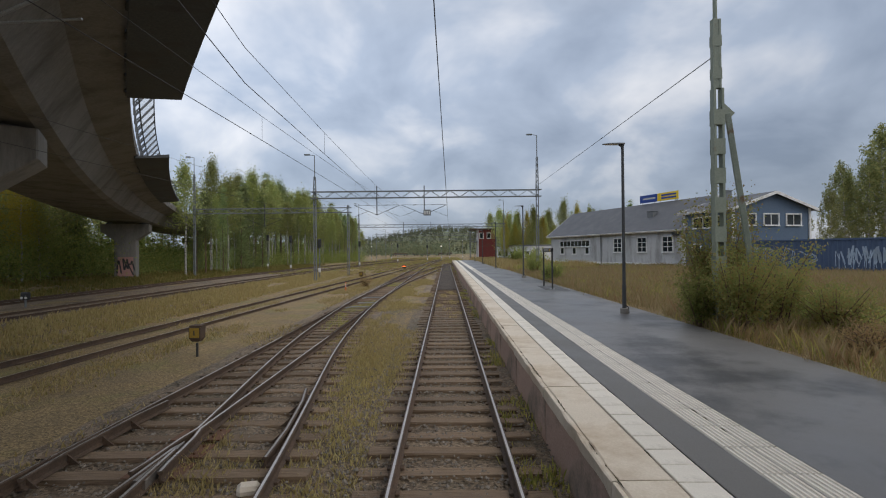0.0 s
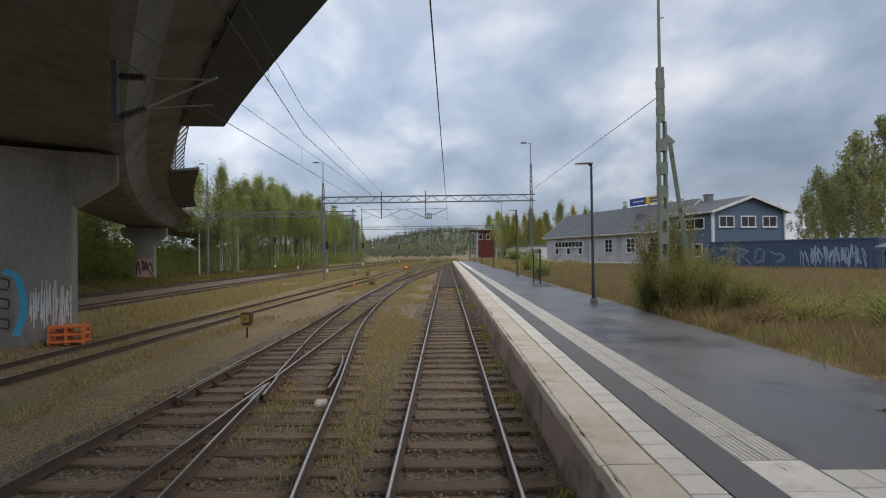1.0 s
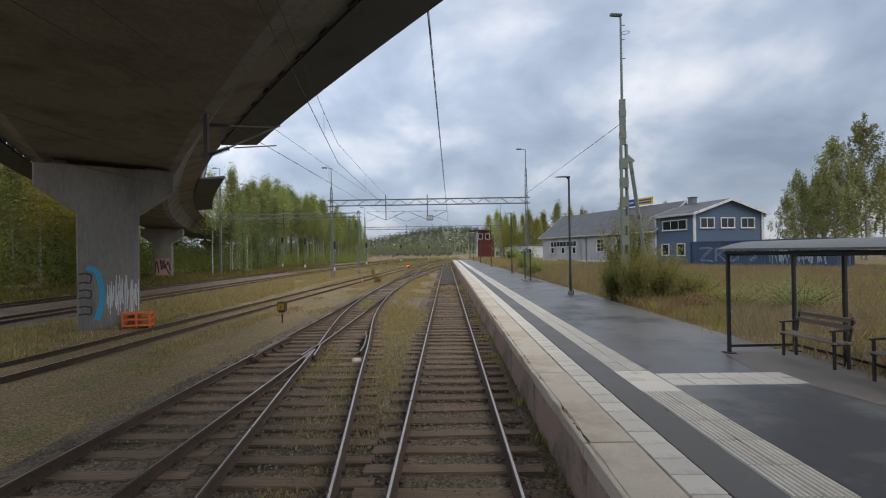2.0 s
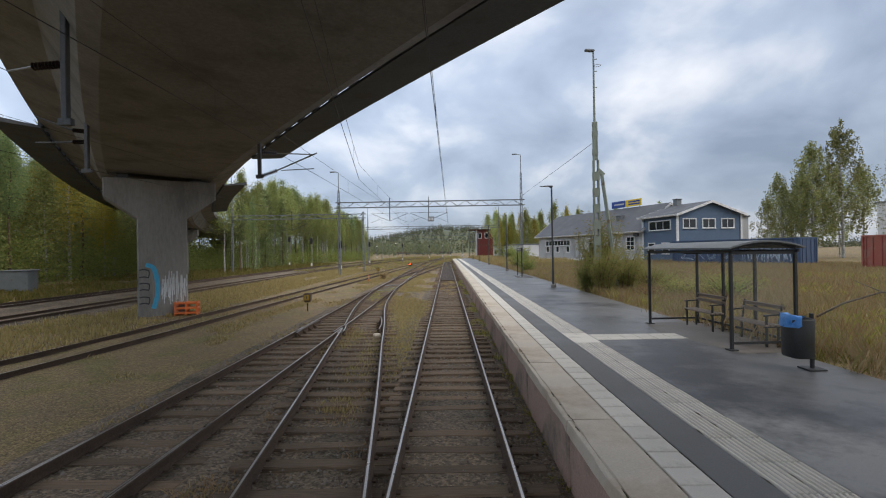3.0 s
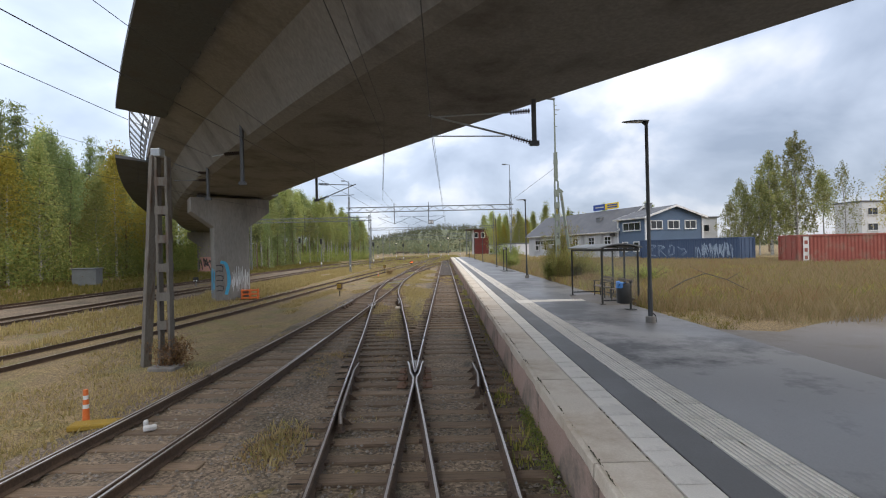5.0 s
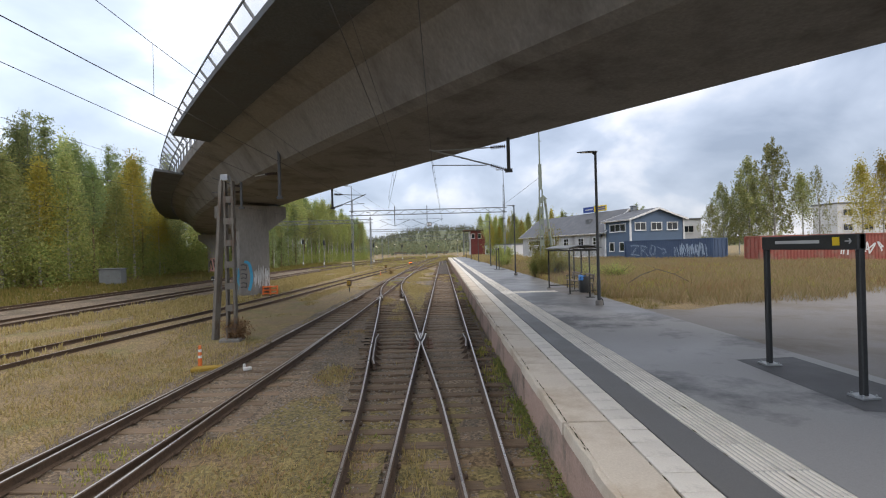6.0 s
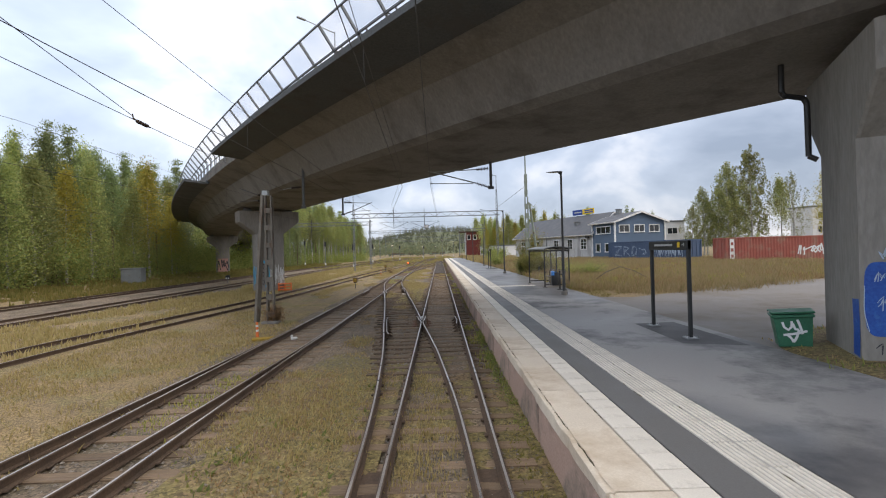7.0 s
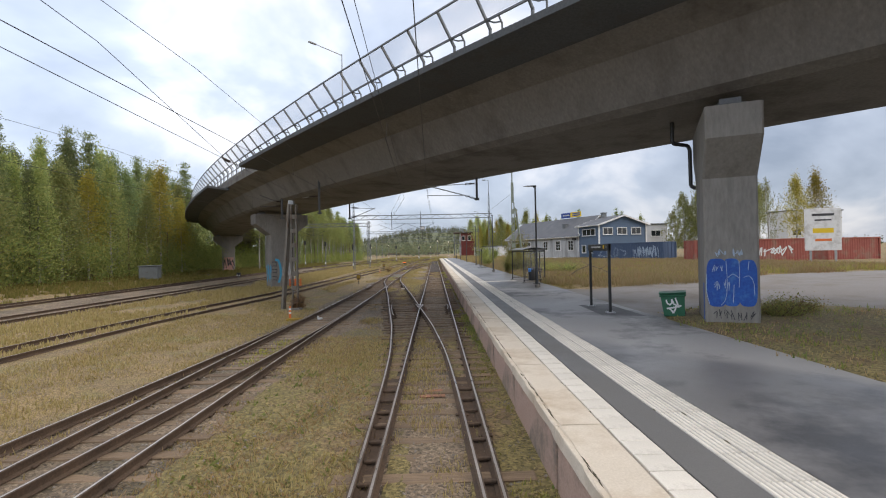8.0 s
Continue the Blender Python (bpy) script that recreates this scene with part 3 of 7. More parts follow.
def sleeper(parent, x0, x1, y, turn=0.0, z=-0.235):
    length = round((x1 - x0) * 5) / 5
    key = (length, rnd.randrange(3))
    if key not in SLEEPERS:
        SLEEPERS[key] = sleeper_mesh(length, 0.25, key[1])
    part("sleeper", SLEEPERS[key], None, parent, at=pose((x0 + x1) / 2 + rnd.uniform(-0.05, 0.05), y, z + rnd.uniform(-0.012, 0.012), rnd.uniform(-1, 1), rnd.uniform(-0.4, 0.4), turn + rnd.uniform(-1.2, 1.2)))


def ballast(path, half, label, lift=lambda y: 0.0, shoulder=0.0):
    mb = Mb()
    xs = [-half - 0.5, -half, -half * 0.5, 0, half * 0.5, half, half + 0.5]
    vs = []
    for i, p in enumerate(path):
        for x in xs:
            vs.append((p.x + x, p.y, (-0.28 if abs(x) > half else -0.217) + lift(p.y) * (abs(x) < half) + shoulder * (abs(x) >= half - 0.01) + rnd.uniform(-0.015, 0.015)))
    n = len(xs)
    mb.add(vs, [(j * n + i, j * n + i + 1, (j + 1) * n + i + 1, (j + 1) * n + i) for j in range(len(path) - 1) for i in range(n - 1)], 0, True)
    return whole("ballast_bed", mb, BALLAST, label, "ballast", kind="structure")


def crossing(fa, fb, yc, way, span_a, span_b, owner_a, owner_b):
    """Two rails that cross at yc: a nose where they part towards way, a throat, and wing rails that flare beside the nose."""
    for f, g, span, owner in ((fa, fb, span_a, owner_a), (fb, fa, span_b, owner_b)):
        far_end, near_end = (span[1], span[0]) if way > 0 else (span[0], span[1])
        start = yc + way * 0.62
        n = max(4, int(abs(far_end - start) / 0.8))
        pts = [(f(start + (far_end - start) * i / n), start + (far_end - start) * i / n) for i in range(n + 1)]
        rail([Vector((x, y, 0)) for x, y in (pts if way > 0 else pts[::-1])], owner)
        # from the other side: straight to the throat, then bent away along the other rail's outer side
        out = 1 if f(yc - way) > g(yc - way) else -1
        n = max(4, int(abs(near_end - yc) / 0.8))
        stop = yc - way * 0.55
        pts = [(f(near_end + (stop - near_end) * i / n), near_end + (stop - near_end) * i / n) for i in range(n + 1)]
        for k, gap in ((-0.15, 0.05), (0.2, 0.09), (0.6, 0.1), (1.0, 0.102), (1.3, 0.125)):
            y = yc + way * k
            pts.append((g(y) + out * gap, y))
        rail([Vector((x, y, 0)) for x, y in (pts if way > 0 else pts[::-1])], owner)
    nose = Mb()
    y0, y1 = yc + way * 0.32, yc + way * 1.5
    for y, lo, hi in ((y0, 0.008, -0.02), (yc + way * 0.62, 0.03, -0.004), (y1, 0.05, -0.02)):
        xa, xb = min(fa(y), fb(y)) - lo, max(fa(y), fb(y)) + lo
        if y == y0:
            xa, xb = (xa + xb) / 2 - lo, (xa + xb) / 2 + lo
        nose.v += [(xa, y, hi), (xb, y, hi), (xb, y, -0.14), (xa, y, -0.14)]
    nose.f = [(4 * j + i, 4 * j + (i + 1) % 4, 4 * j + 4 + (i + 1) % 4, 4 * j + 4 + i) for j in range(2) for i in range(4)] + [(3, 2, 1, 0), (8, 9, 10, 11)]
    nose.k, nose.smooth = [0] * 10, [False] * 10
    part("crossing_nose", nose, CHECK_RAIL, owner_b, "dark steel crossing nose")
    for e in (-1, 1):
        for k in (-0.25, 0.36, 0.97):
            y = yc + way * k
            x = (fa(y) + fb(y)) / 2 + e * 0.27
            pl = Mb()
            pl.box(pose(x, y, -0.148, 0, 0, 3 * e), (0.2, 0.44, 0.022), 0.004)
            for dy in (-0.13, 0.13):
                pl.tube((x - e * 0.03, y + dy, -0.14), (x - e * 0.03, y + dy, -0.105), 0.02, n=6)
            part("base_plate", pl, RUST_PLATE, owner_b, "rusty base plate with bolts")


def tracks():
    t1 = thing("railway_track", IDENT, "track of worn steel rails on timber sleepers beside the platform", "track", "tracks")
    rail(offset(T1, HALF), t1)
    y = -44.94
    while y < 75:
        x0, x1 = -1.25, 1.25
        if -32 < y < -3.5:
            x0 = min(x0, between(TX, y) - 1.08)
        sleeper(t1, x0, x1, y)
        y += 0.61
    tx = thing("crossover_track", IDENT, "crossover between two tracks with worn rails and long timbers", "track", "tracks")
    crossing(lambda y: -HALF, lambda y: between(TX, y) + HALF, -7.0, 1, (-80, 100), (-46, 36), t1, tx)
    y = -3.3
    while y < 27:
        cx, c2 = between(TX, y), between(T2, y)
        if y < 5:
            sleeper(tx, cx - 1.2, cx + 1.2, y + 0.05)
        else:
            sleeper(tx, c2 - 1.2, cx + 1.2, y + 0.05)
        y += 0.63
    t2 = thing("railway_track", IDENT, "track of worn steel rails on timber sleepers, edges overgrown", "track", "tracks")
    crossing(lambda y: between(T2, y) + HALF, lambda y: between(TX, y) - HALF, 7.9, -1, (-80, 175), (-46, 36), t2, tx)
    rail(offset(T2, -HALF), t2)
    for sgn in (-1, 1):
        rail(offset(T2B, sgn * HALF), t2)
    y = -46.0
    while y < 70:
        if not 5 <= y <= 27:
            c2 = between(T2, y)
            x0, x1 = c2 - 1.25, c2 + 1.25
            if y < -4:
                x0 = min(x0, between(T2B, y) - 1.2)
            if y > 24:
                x1 = max(x1, between(T2C, y) + 1.2) if y < 55 else x1
            sleeper(t2, x0, x1, y)
        y += 0.65
    tc = thing("turnout_track", IDENT, "curved rails of a turnout leaving for the distance", "track", "tracks")
    for sgn in (-1, 1):
        rail(offset(T2C, sgn * HALF), tc)
    for path in (T3, T4, T5):
        tt = thing("railway_track", IDENT, "overgrown yard track with rusty rails sunk in gravel", "track", "tracks")
        for sgn in (-1, 1):
            rail(offset(path, sgn * HALF), tt, dz=-0.05 if path is T3 else -0.03)
        y = -30.0
        while y < 70:
            c = between(path, y)
            sleeper(tt, c - 1.25, c + 1.25, y, z=-0.33 if path is T3 else -0.27)
            y += 0.65
    # chairs that hold the rails, and distance blocks in the turnout
    for path, owner, y0, y1 in ((T1, t1, -34, 30), (TX, tx, -22, 27), (T2, t2, -34, 30)):
        fx = Mb()
        y = y0
        while y < y1:
            c = between(path, y)
            if y < -13 and path is not T2 and rnd.random() < 0.75:
                y += 0.65
                continue
            for sgn in (-1, 1):
                for e in (-1, 1):
                    fx.box(pose(c + sgn * HALF + e * 0.085, y + rnd.uniform(-0.02, 0.02), -0.135), (0.055, 0.1, 0.032), 0.008)
            y += 0.65
        tagged(part("rail_fastening", fx, RAIL_RUST, owner), kind="stuff")
    y = -27.0
    while y < -20.5:
        for sgn in (-1, 1):
            a, b = sgn * HALF, between(TX, y) + sgn * HALF
            if abs(a - b) > 0.1:
                blk = Mb()
                blk.box(pose((a + b) / 2, y, -0.105), (abs(a - b) - 0.04, 0.07, 0.045), 0.01)
                part("distance_block", blk, RAIL_RUST, tx)
        y += 0.64
    for y, w in ((-20.85, 0.5), (-20.5, 0.42)):
        pl = Mb()
        pl.box(pose(-0.07, y, -0.148, 1.5, 0, rnd.uniform(-2, 2)), (w, 0.13, 0.022), 0.006)
        part("tie_plate", pl, BRICK_RUST, t1, "flat brick-red rusty plate on the sleepers")
    # dark strip laid between the paired rails in place of their shadow
    for sgn in (-1, 1):
        bed, vs, ys = Mb(), [], np.arange(-30.0, -19.4, 0.5)
        for y in ys:
            a, b = sorted((sgn * HALF, between(TX, y) + sgn * HALF))
            vs += [(a + 0.03, y, -0.15), (max(b - 0.03, a + 0.04), y, -0.15)]
        bed.add(vs, [(2 * i, 2 * i + 1, 2 * i + 3, 2 * i + 2) for i in range(len(ys) - 1)])
        part("shadow_strip", bed, RAIL_RUST, tx, "dark strip standing in for the shadow between the paired rails")
    # pale switch bars across the second track
    for y, bent in ((25.1, 1), (27.0, 0), (30.1, 1)):
        bar = Mb()
        bar.beam((-5.0, y, -0.1), (-4.1, y + 0.03, -0.1), 0.07, 0.05)
        if bent:
            bar.beam((-5.0, y, -0.1), (-5.35, y - 0.12, -0.16), 0.07, 0.05)
        part("switch_bar", bar, GALV, t2, "pale steel switch bar between the rails")
    # check rails and wing rails at the two crossings
    for path, sgn, y0, y1 in ((T1, 1, -9.6, -4.9), (TX, -1, -10.2, -5.7), (TX, 1, 6.5, 10.4), (T2, -1, 5.8, 10.0)):
        line = cut(offset(path, sgn * (HALF - 0.11)), y0, y1)
        flare = [p.copy() for p in spline([(p.x, p.y) for p in line], 0.8)]
        for e in (0, -1):
            flare[e].x -= sgn * 0.06
        rail(flare, t1 if path is T1 else tx, "check_rail", 0.01)
        # brackets that prop the check rail from inside the track
        for k in range(int((y1 - y0 - 1.2) / 0.65)):
            y = y0 + 0.7 + k * 0.65
            x = between(path, y) + sgn * (HALF - 0.155)
            br = Mb()
            br.add([(bx, y + e, z) for e in (-0.011, 0.011) for bx, z in zip((x, x, x - sgn * 0.17), (-0.012, -0.15, -0.15))], [(0, 1, 2), (5, 4, 3), (0, 2, 5, 3), (0, 3, 4, 1), (1, 4, 5, 2)])
            part("bracket", br, RAIL_RUST, t1 if path is T1 else tx)
    ballast(spline([(0, -80), (0, 100)], 1.2), 1.3, "dark ballast bed with moss and dry grass", lambda y: 0.05 * smooth01(-30, -27, y) * smooth01(4, -2, y))
    ballast(T2, 1.3, "dark ballast bed beside dry grass", lambda y: 0.04 * smooth01(2, -4, y), shoulder=0.045)
    ballast(spline([(-2.7, -15), (-2.8, -8), (-3.1, 3)], 1.0), 1.2, "grey ballast between the crossing tracks", shoulder=0.03)
    ballast(cut(TX, -3.0, 26.0), 1.25, "dark ballast bed of the crossover")
    mid = [Vector(((between(T4, y) + between(T5, y)) / 2, y, 0)) for y in np.arange(-78, 180, 2.0)]
    ballast(mid, 4.7, "grey gravel bed under two yard tracks", lambda y: 0.045, shoulder=0.03)
    # moss and dirt that has crept over the sleepers between the rails
    for y0, y1, xa, xb in ((-40, -9.5, -0.655, 0.655), (-40, -13, 0.845, 1.45), (-40, -11, -3.75, -0.9)):
        mb, nx = Mb(), 24 if xb - xa > 2 else 13 if xb - xa > 1 else 8
        ny = int((y1 - y0) / 0.16)
        for j in range(ny + 1):
            y = y0 + (y1 - y0) * j / ny
            fade = smooth01(y1, y1 - 4, y)
            for i in range(nx):
                x = xa + (xb - xa) * i / (nx - 1)
                up = 0.5 * noise.noise(Vector((x * 1.6, y * 0.5, 5))) + 0.35 * noise.noise(Vector((x * 5, y * 3.2, 8)))
                bare = 0.06 * smooth01(0.45, 0.24, abs(x)) * smooth01(-18.0, -19.3, y) * (0.8 + noise.noise(Vector((x * 2, y * 1.3, 2)))) if abs(xa) < 0.7 else 0
                mb.v.append((x, y, -0.222 + 0.061 * fade + 0.055 * up * fade - bare - (0.05 if xa < -1 and i == 0 else 0)))
        mb.f = [(j * nx + i, j * nx + i + 1, (j + 1) * nx + i + 1, (j + 1) * nx + i) for j in range(ny) for i in range(nx - 1)]
        mb.k, mb.smooth = [0] * len(mb.f), [True] * len(mb.f)
        whole("moss", mb, MOSS, "olive moss and dirt half covering the sleepers", "moss", kind="stuff")
    infill = Mb()
    ys = np.arange(36, 108, 0.6)
    for y in ys:
        infill.v += [(x, y, -0.13 + 0.05 * smooth01(36, 40, y) + 0.006 * noise.noise(Vector((x * 3, y * 2, 1)))) for x in (-0.67, -0.3, 0.1, 0.4, 0.67)]
    infill.f = [(j * 5 + i, j * 5 + i + 1, (j + 1) * 5 + i + 1, (j + 1) * 5 + i) for j in range(len(ys) - 1) for i in range(4)]
    infill.k, infill.smooth = [0] * len(infill.f), [True] * len(infill.f)
    part("track_infill", infill, DARK_FILL, t1, "dark fine gravel filled up between the rails")


DARK_FILL = noisy("dark_fine_gravel", (0.05, 0.042, 0.036), (0.12, 0.10, 0.085), 1.5, 40, rough=(0.9, 1.0), bump=0.8, dist=0.03, pebbles=30, spec=0.15)
tracks()

# ---- platform furniture ----


def street_lamp(at):
    ob = thing("street_lamp", at, "slim dark grey platform lamp post with a flat head", "lamp", "platform lamps")
    mb = Mb()
    mb.tube((0, 0, -0.05), (0, 0, 0.15), 0.135, 0.13, 16)
    mb.tube((0, 0, 0.15), (0, 0, 0.17), 0.13, 0.11, 16)
    foot = part("foot", mb, CONCRETE, ob, "round grey concrete foot")
    mb = Mb()
    mb.tube((0.13, -0.05, 0.0), (0.12, -0.04, 0.19), 0.018, 0.018, 8)
    mb.tube((0.12, -0.04, 0.19), (0.05, -0.01, 0.26), 0.018, 0.016, 8)
    part("cable", mb, BLACK, foot, "bent black cable at the foot")
    mb = Mb()
    mb.tube((0, 0, 0), (0, 0, 0.9), 0.066, n=12)
    mb.tube((0, 0, 0.9), (0, 0, 0.96), 0.066, 0.054, 12)
    mb.tube((0, 0, 0.96), (0, 0, 5.5), 0.054, 0.045, 12)
    part("post", mb, LAMP_GREY, ob)
    mb = Mb()
    mb.tube((0, 0, 5.46), (-0.12, 0, 5.56), 0.032, n=8)
    n, vs = 9, []
    for i in range(n + 1):
        u = i / n
        half = 0.03 + 0.095 * math.sin(math.pi * min(1, 0.1 + u * 0.82)) ** 0.7
        top, low = 5.605 + 0.02 * u - 0.05 * u * u, 5.555 + 0.012 * u
        vs += [(0.06 - 0.72 * u, -half, low), (0.06 - 0.72 * u, half, low), (0.06 - 0.72 * u, half * 0.6, top), (0.06 - 0.72 * u, -half * 0.6, top)]
    mb.add(vs, [(4 * j + i, 4 * j + (i + 1) % 4, 4 * j + 4 + (i + 1) % 4, 4 * j + 4 + i) for j in range(n) for i in range(4)] + [(3, 2, 1, 0), (4 * n, 4 * n + 1, 4 * n + 2, 4 * n + 3)])
    mb.box(pose(-0.0, 0, 5.54), (0.1, 0.1, 0.09), 0.02)
    part("lamp_head", mb, LAMP_GREY, ob)
    mb = Mb()
    mb.box(pose(-0.33, 0, 5.553, 0, 0.6, 0), (0.42, 0.16, 0.014), 0.004)
    part("lens", mb, WHITE, ob)
    return ob


LAMP = street_lamp(pose(5.64, -4.33, PLAT_Z))
for x, y in ((5.79, 16.3), (5.95, 37.4), (6.0, 58), (6.05, 79), (6.05, 100)):
    copy_thing(LAMP, pose(x, y, PLAT_Z))

YELLOW = material("yellow_sign", (0.75, 0.52, 0.03), 0.45)
SIGN_BLUE = material("blue_sign", (0.02, 0.06, 0.28), 0.4)
PALE = material("pale_print", (0.5, 0.5, 0.49), 0.6)
DARK_PATCH = noisy("new_asphalt_patch", (0.05, 0.05, 0.053), (0.095, 0.095, 0.098), 1.2, 90, rough=(0.5, 0.75), bump=0.2, dist=0.008)


def name_sign(y, span, label):
    ob = thing("station_sign", pose(5.64, y, PLAT_Z), label, "sign", "station signs")
    for a in (-1, 1):
        mb = Mb()
        mb.box(Matrix.Translation((0, a * span / 2, 1.11)), (0.08, 0.08, 2.22), 0.012)
        post = part("post", mb, BLACK, ob)
        mb = Mb()
        mb.box(Matrix.Translation((0, a * span / 2, 0.015)), (0.26, 0.26, 0.03), 0.006)
        for c in (-0.09, 0.09):
            for d in (-0.09, 0.09):
                mb.tube((c, a * span / 2 + d, 0.03), (c, a * span / 2 + d, 0.06), 0.014, n=6)
        part("foot", mb, GALV, post)
    mb = Mb()
    mb.box(Matrix.Translation((0, 0, 2.11)), (0.12, span + 0.08, 0.22), 0.015)
    part("header", mb, BLACK, ob)
    for dx in (-0.065, 0.065):
        mb = Mb()
        mb.box(Matrix.Translation((dx, 0.15, 2.12)), (0.006, span * 0.5, 0.05), 0.0)
        part("writing", mb, PALE, ob, "short pale line of writing")
        mb = Mb()
        mb.box(Matrix.Translation((dx, -span * 0.33, 2.12)), (0.006, 0.12, 0.12), 0.0)
        part("platform_mark", mb, YELLOW, ob, "small yellow square mark")
        mb = Mb()
        mb.box(Matrix.Translation((dx, -span * 0.44, 2.12)), (0.006, 0.1, 0.016), 0.0)
        for up in (-1, 1):
            mb.beam((dx, -span * 0.44 - 0.05, 2.12), (dx, -span * 0.44 - 0.015, 2.12 + up * 0.035), 0.006, 0.014)
        part("arrow", mb, PALE, ob, "small pale arrow")
    pt = Mb()
    pt.add([(5.2, y - span / 2 - 0.5, PLAT_Z + 0.0), (6.41, y - span / 2 - 0.9, PLAT_Z + 0.0), (6.41, y + span / 2 + 0.5, PLAT_Z + 0.0), (5.3, y + span / 2 + 0.4, PLAT_Z + 0.0)], [(0, 1, 2, 3)])
    part("asphalt_patch", pt, DARK_PATCH, PLATFORM, "darker newer asphalt patch")
    return ob


name_sign(-14.2, 1.84, "black steel station name sign on two posts")
name_sign(27.2, 2.2, "black steel station name sign farther along the platform")

CLEAR = material("clear_glass", (0.5, 0.52, 0.5), 0.03, 0, 0.5)
CLEAR.node_tree.nodes["Principled BSDF"].inputs["Alpha"].default_value = 0.05
BENCH = noisy("grey_bench_timber", (0.19, 0.155, 0.125), (0.36, 0.30, 0.25), 3, 30, bump=0.3, stretch=(3, 0.4, 3))


def shelter():
    ob = thing("platform_shelter", pose(5.72, -0.1, PLAT_Z, 0, 0, 2.5), "small dark steel platform shelter with glass walls and arched roof", "shelter")
    L, D, H = 3.5, 1.35, 2.0
    posts = [(0, 0), (0, L), (D, 0), (D, L * 0.34), (D, L * 0.67), (D, L)]
    for x, y in posts:
        mb = Mb()
        mb.box(Matrix.Translation((x, y, H / 2)), (0.062, 0.062, H), 0.008)
        mb.box(Matrix.Translation((x, y, 0.012)), (0.18, 0.18, 0.024), 0.004)
        part("post", mb, BLACK, ob)
    n, vs = 10, []
    for i in range(n + 1):
        u = -0.12 + (D + 0.24) * i / n
        z = H + 0.05 + 0.14 * (1 - ((u - D / 2) / (D / 2 + 0.12)) ** 2)
        for y in (-0.15, L + 0.15):
            vs += [(u, y, z), (u, y, z + 0.035)]
    mb = Mb()
    fs = []
    for i in range(n):
        a = i * 4
        fs += [(a, a + 4, a + 6, a + 2), (a + 1, a + 3, a + 7, a + 5), (a, a + 1, a + 5, a + 4), (a + 2, a + 6, a + 7, a + 3)]
    fs += [(0, 2, 3, 1), (n * 4, n * 4 + 1, n * 4 + 3, n * 4 + 2)]
    mb.add(vs, fs)
    part("roof", mb, LEAD_GREY, ob, "thin arched grey roof sheet")
    for y in (0.0, L / 2, L):
        mb = Mb()
        for i in range(n):
            u0, u1 = D * i / n, D * (i + 1) / n
            f = lambda u: H + 0.02 + 0.14 * (1 - ((u - D / 2) / (D / 2 + 0.12)) ** 2)
            mb.beam((u0, y, f(u0)), (u1, y, f(u1)), 0.05, 0.05)
        mb.beam((0, y, H - 0.03), (D, y, H - 0.03), 0.05, 0.06)
        part("roof_rib", mb, BLACK, ob)
    for x in (0, D):
        mb = Mb()
        mb.beam((x, -0.1, H), (x, L + 0.1, H), 0.05, 0.06, ch=0.01)
        part("gutter", mb, BLACK, ob)
    for a, b in (((D, 0.05), (D, L * 0.33)), ((D, L * 0.35), (D, L * 0.66)), ((D, L * 0.68), (D, L - 0.05)), ((0.05, 0), (D - 0.05, 0)), ((0.05, L), (D - 0.05, L))):
        mb = Mb()
        mb.beam((*a, 0.14), (*b, 0.14), 0.04, 0.05)
        part("bottom_rail", mb, BLACK, ob)
        mb = Mb()
        mb.beam((a[0], a[1], 1.08), (b[0], b[1], 1.08), 0.01, 1.8)
        q = part("glass_pane", mb, CLEAR, ob)
        q.visible_shadow = False
    mb = Mb()
    mb.add([(5.75, -0.45, PLAT_Z + 0.002), (7.2, -0.35, PLAT_Z + 0.002), (7.15, 3.75, PLAT_Z + 0.002), (5.45, 3.55, PLAT_Z + 0.002), (5.2, 2.1, PLAT_Z + 0.002)], [(0, 1, 2, 3, 4)])
    part("concrete_patch", mb, LOT, PLATFORM, "pale worn concrete under the shelter")
    for by in (0.15, 2.0):
        bench = thing("bench", pose(5.72 + 0.85 - by * 0.0436, -0.1 + by, PLAT_Z, 0, 0, 2.5), "grey slatted bench with armrests inside the shelter", "bench", "shelter benches")
        for x, z in ((0.0, 0.45), (0.12, 0.45), (0.24, 0.45), (0.33, 0.70), (0.36, 0.82)):
            mb = Mb()
            mb.box(pose(x, 0.65, z, 0, 75 if z > 0.5 else 0, 0), (0.085, 1.25, 0.035), 0.006)
            part("slat", mb, BENCH, bench)
        for y in (0.08, 1.22):
            mb = Mb()
            mb.beam((0.02, y, 0), (0.02, y, 0.64), 0.035, 0.035)
            mb.beam((0.27, y, 0), (0.27, y, 0.44), 0.035, 0.035)
            mb.beam((-0.03, y, 0.42), (0.3, y, 0.42), 0.035, 0.035)
            mb.beam((0.28, y, 0.42), (0.36, y, 0.88), 0.03, 0.03)
            mb.beam((-0.04, y, 0.65), (0.31, y, 0.67), 0.045, 0.03)
            part("leg", mb, BLACK, bench)
    return ob


shelter()
BAG = noisy("blue_plastic_bag", (0.05, 0.22, 0.62), (0.12, 0.36, 0.8), 9, 40, rough=(0.25, 0.4), bump=0.4)


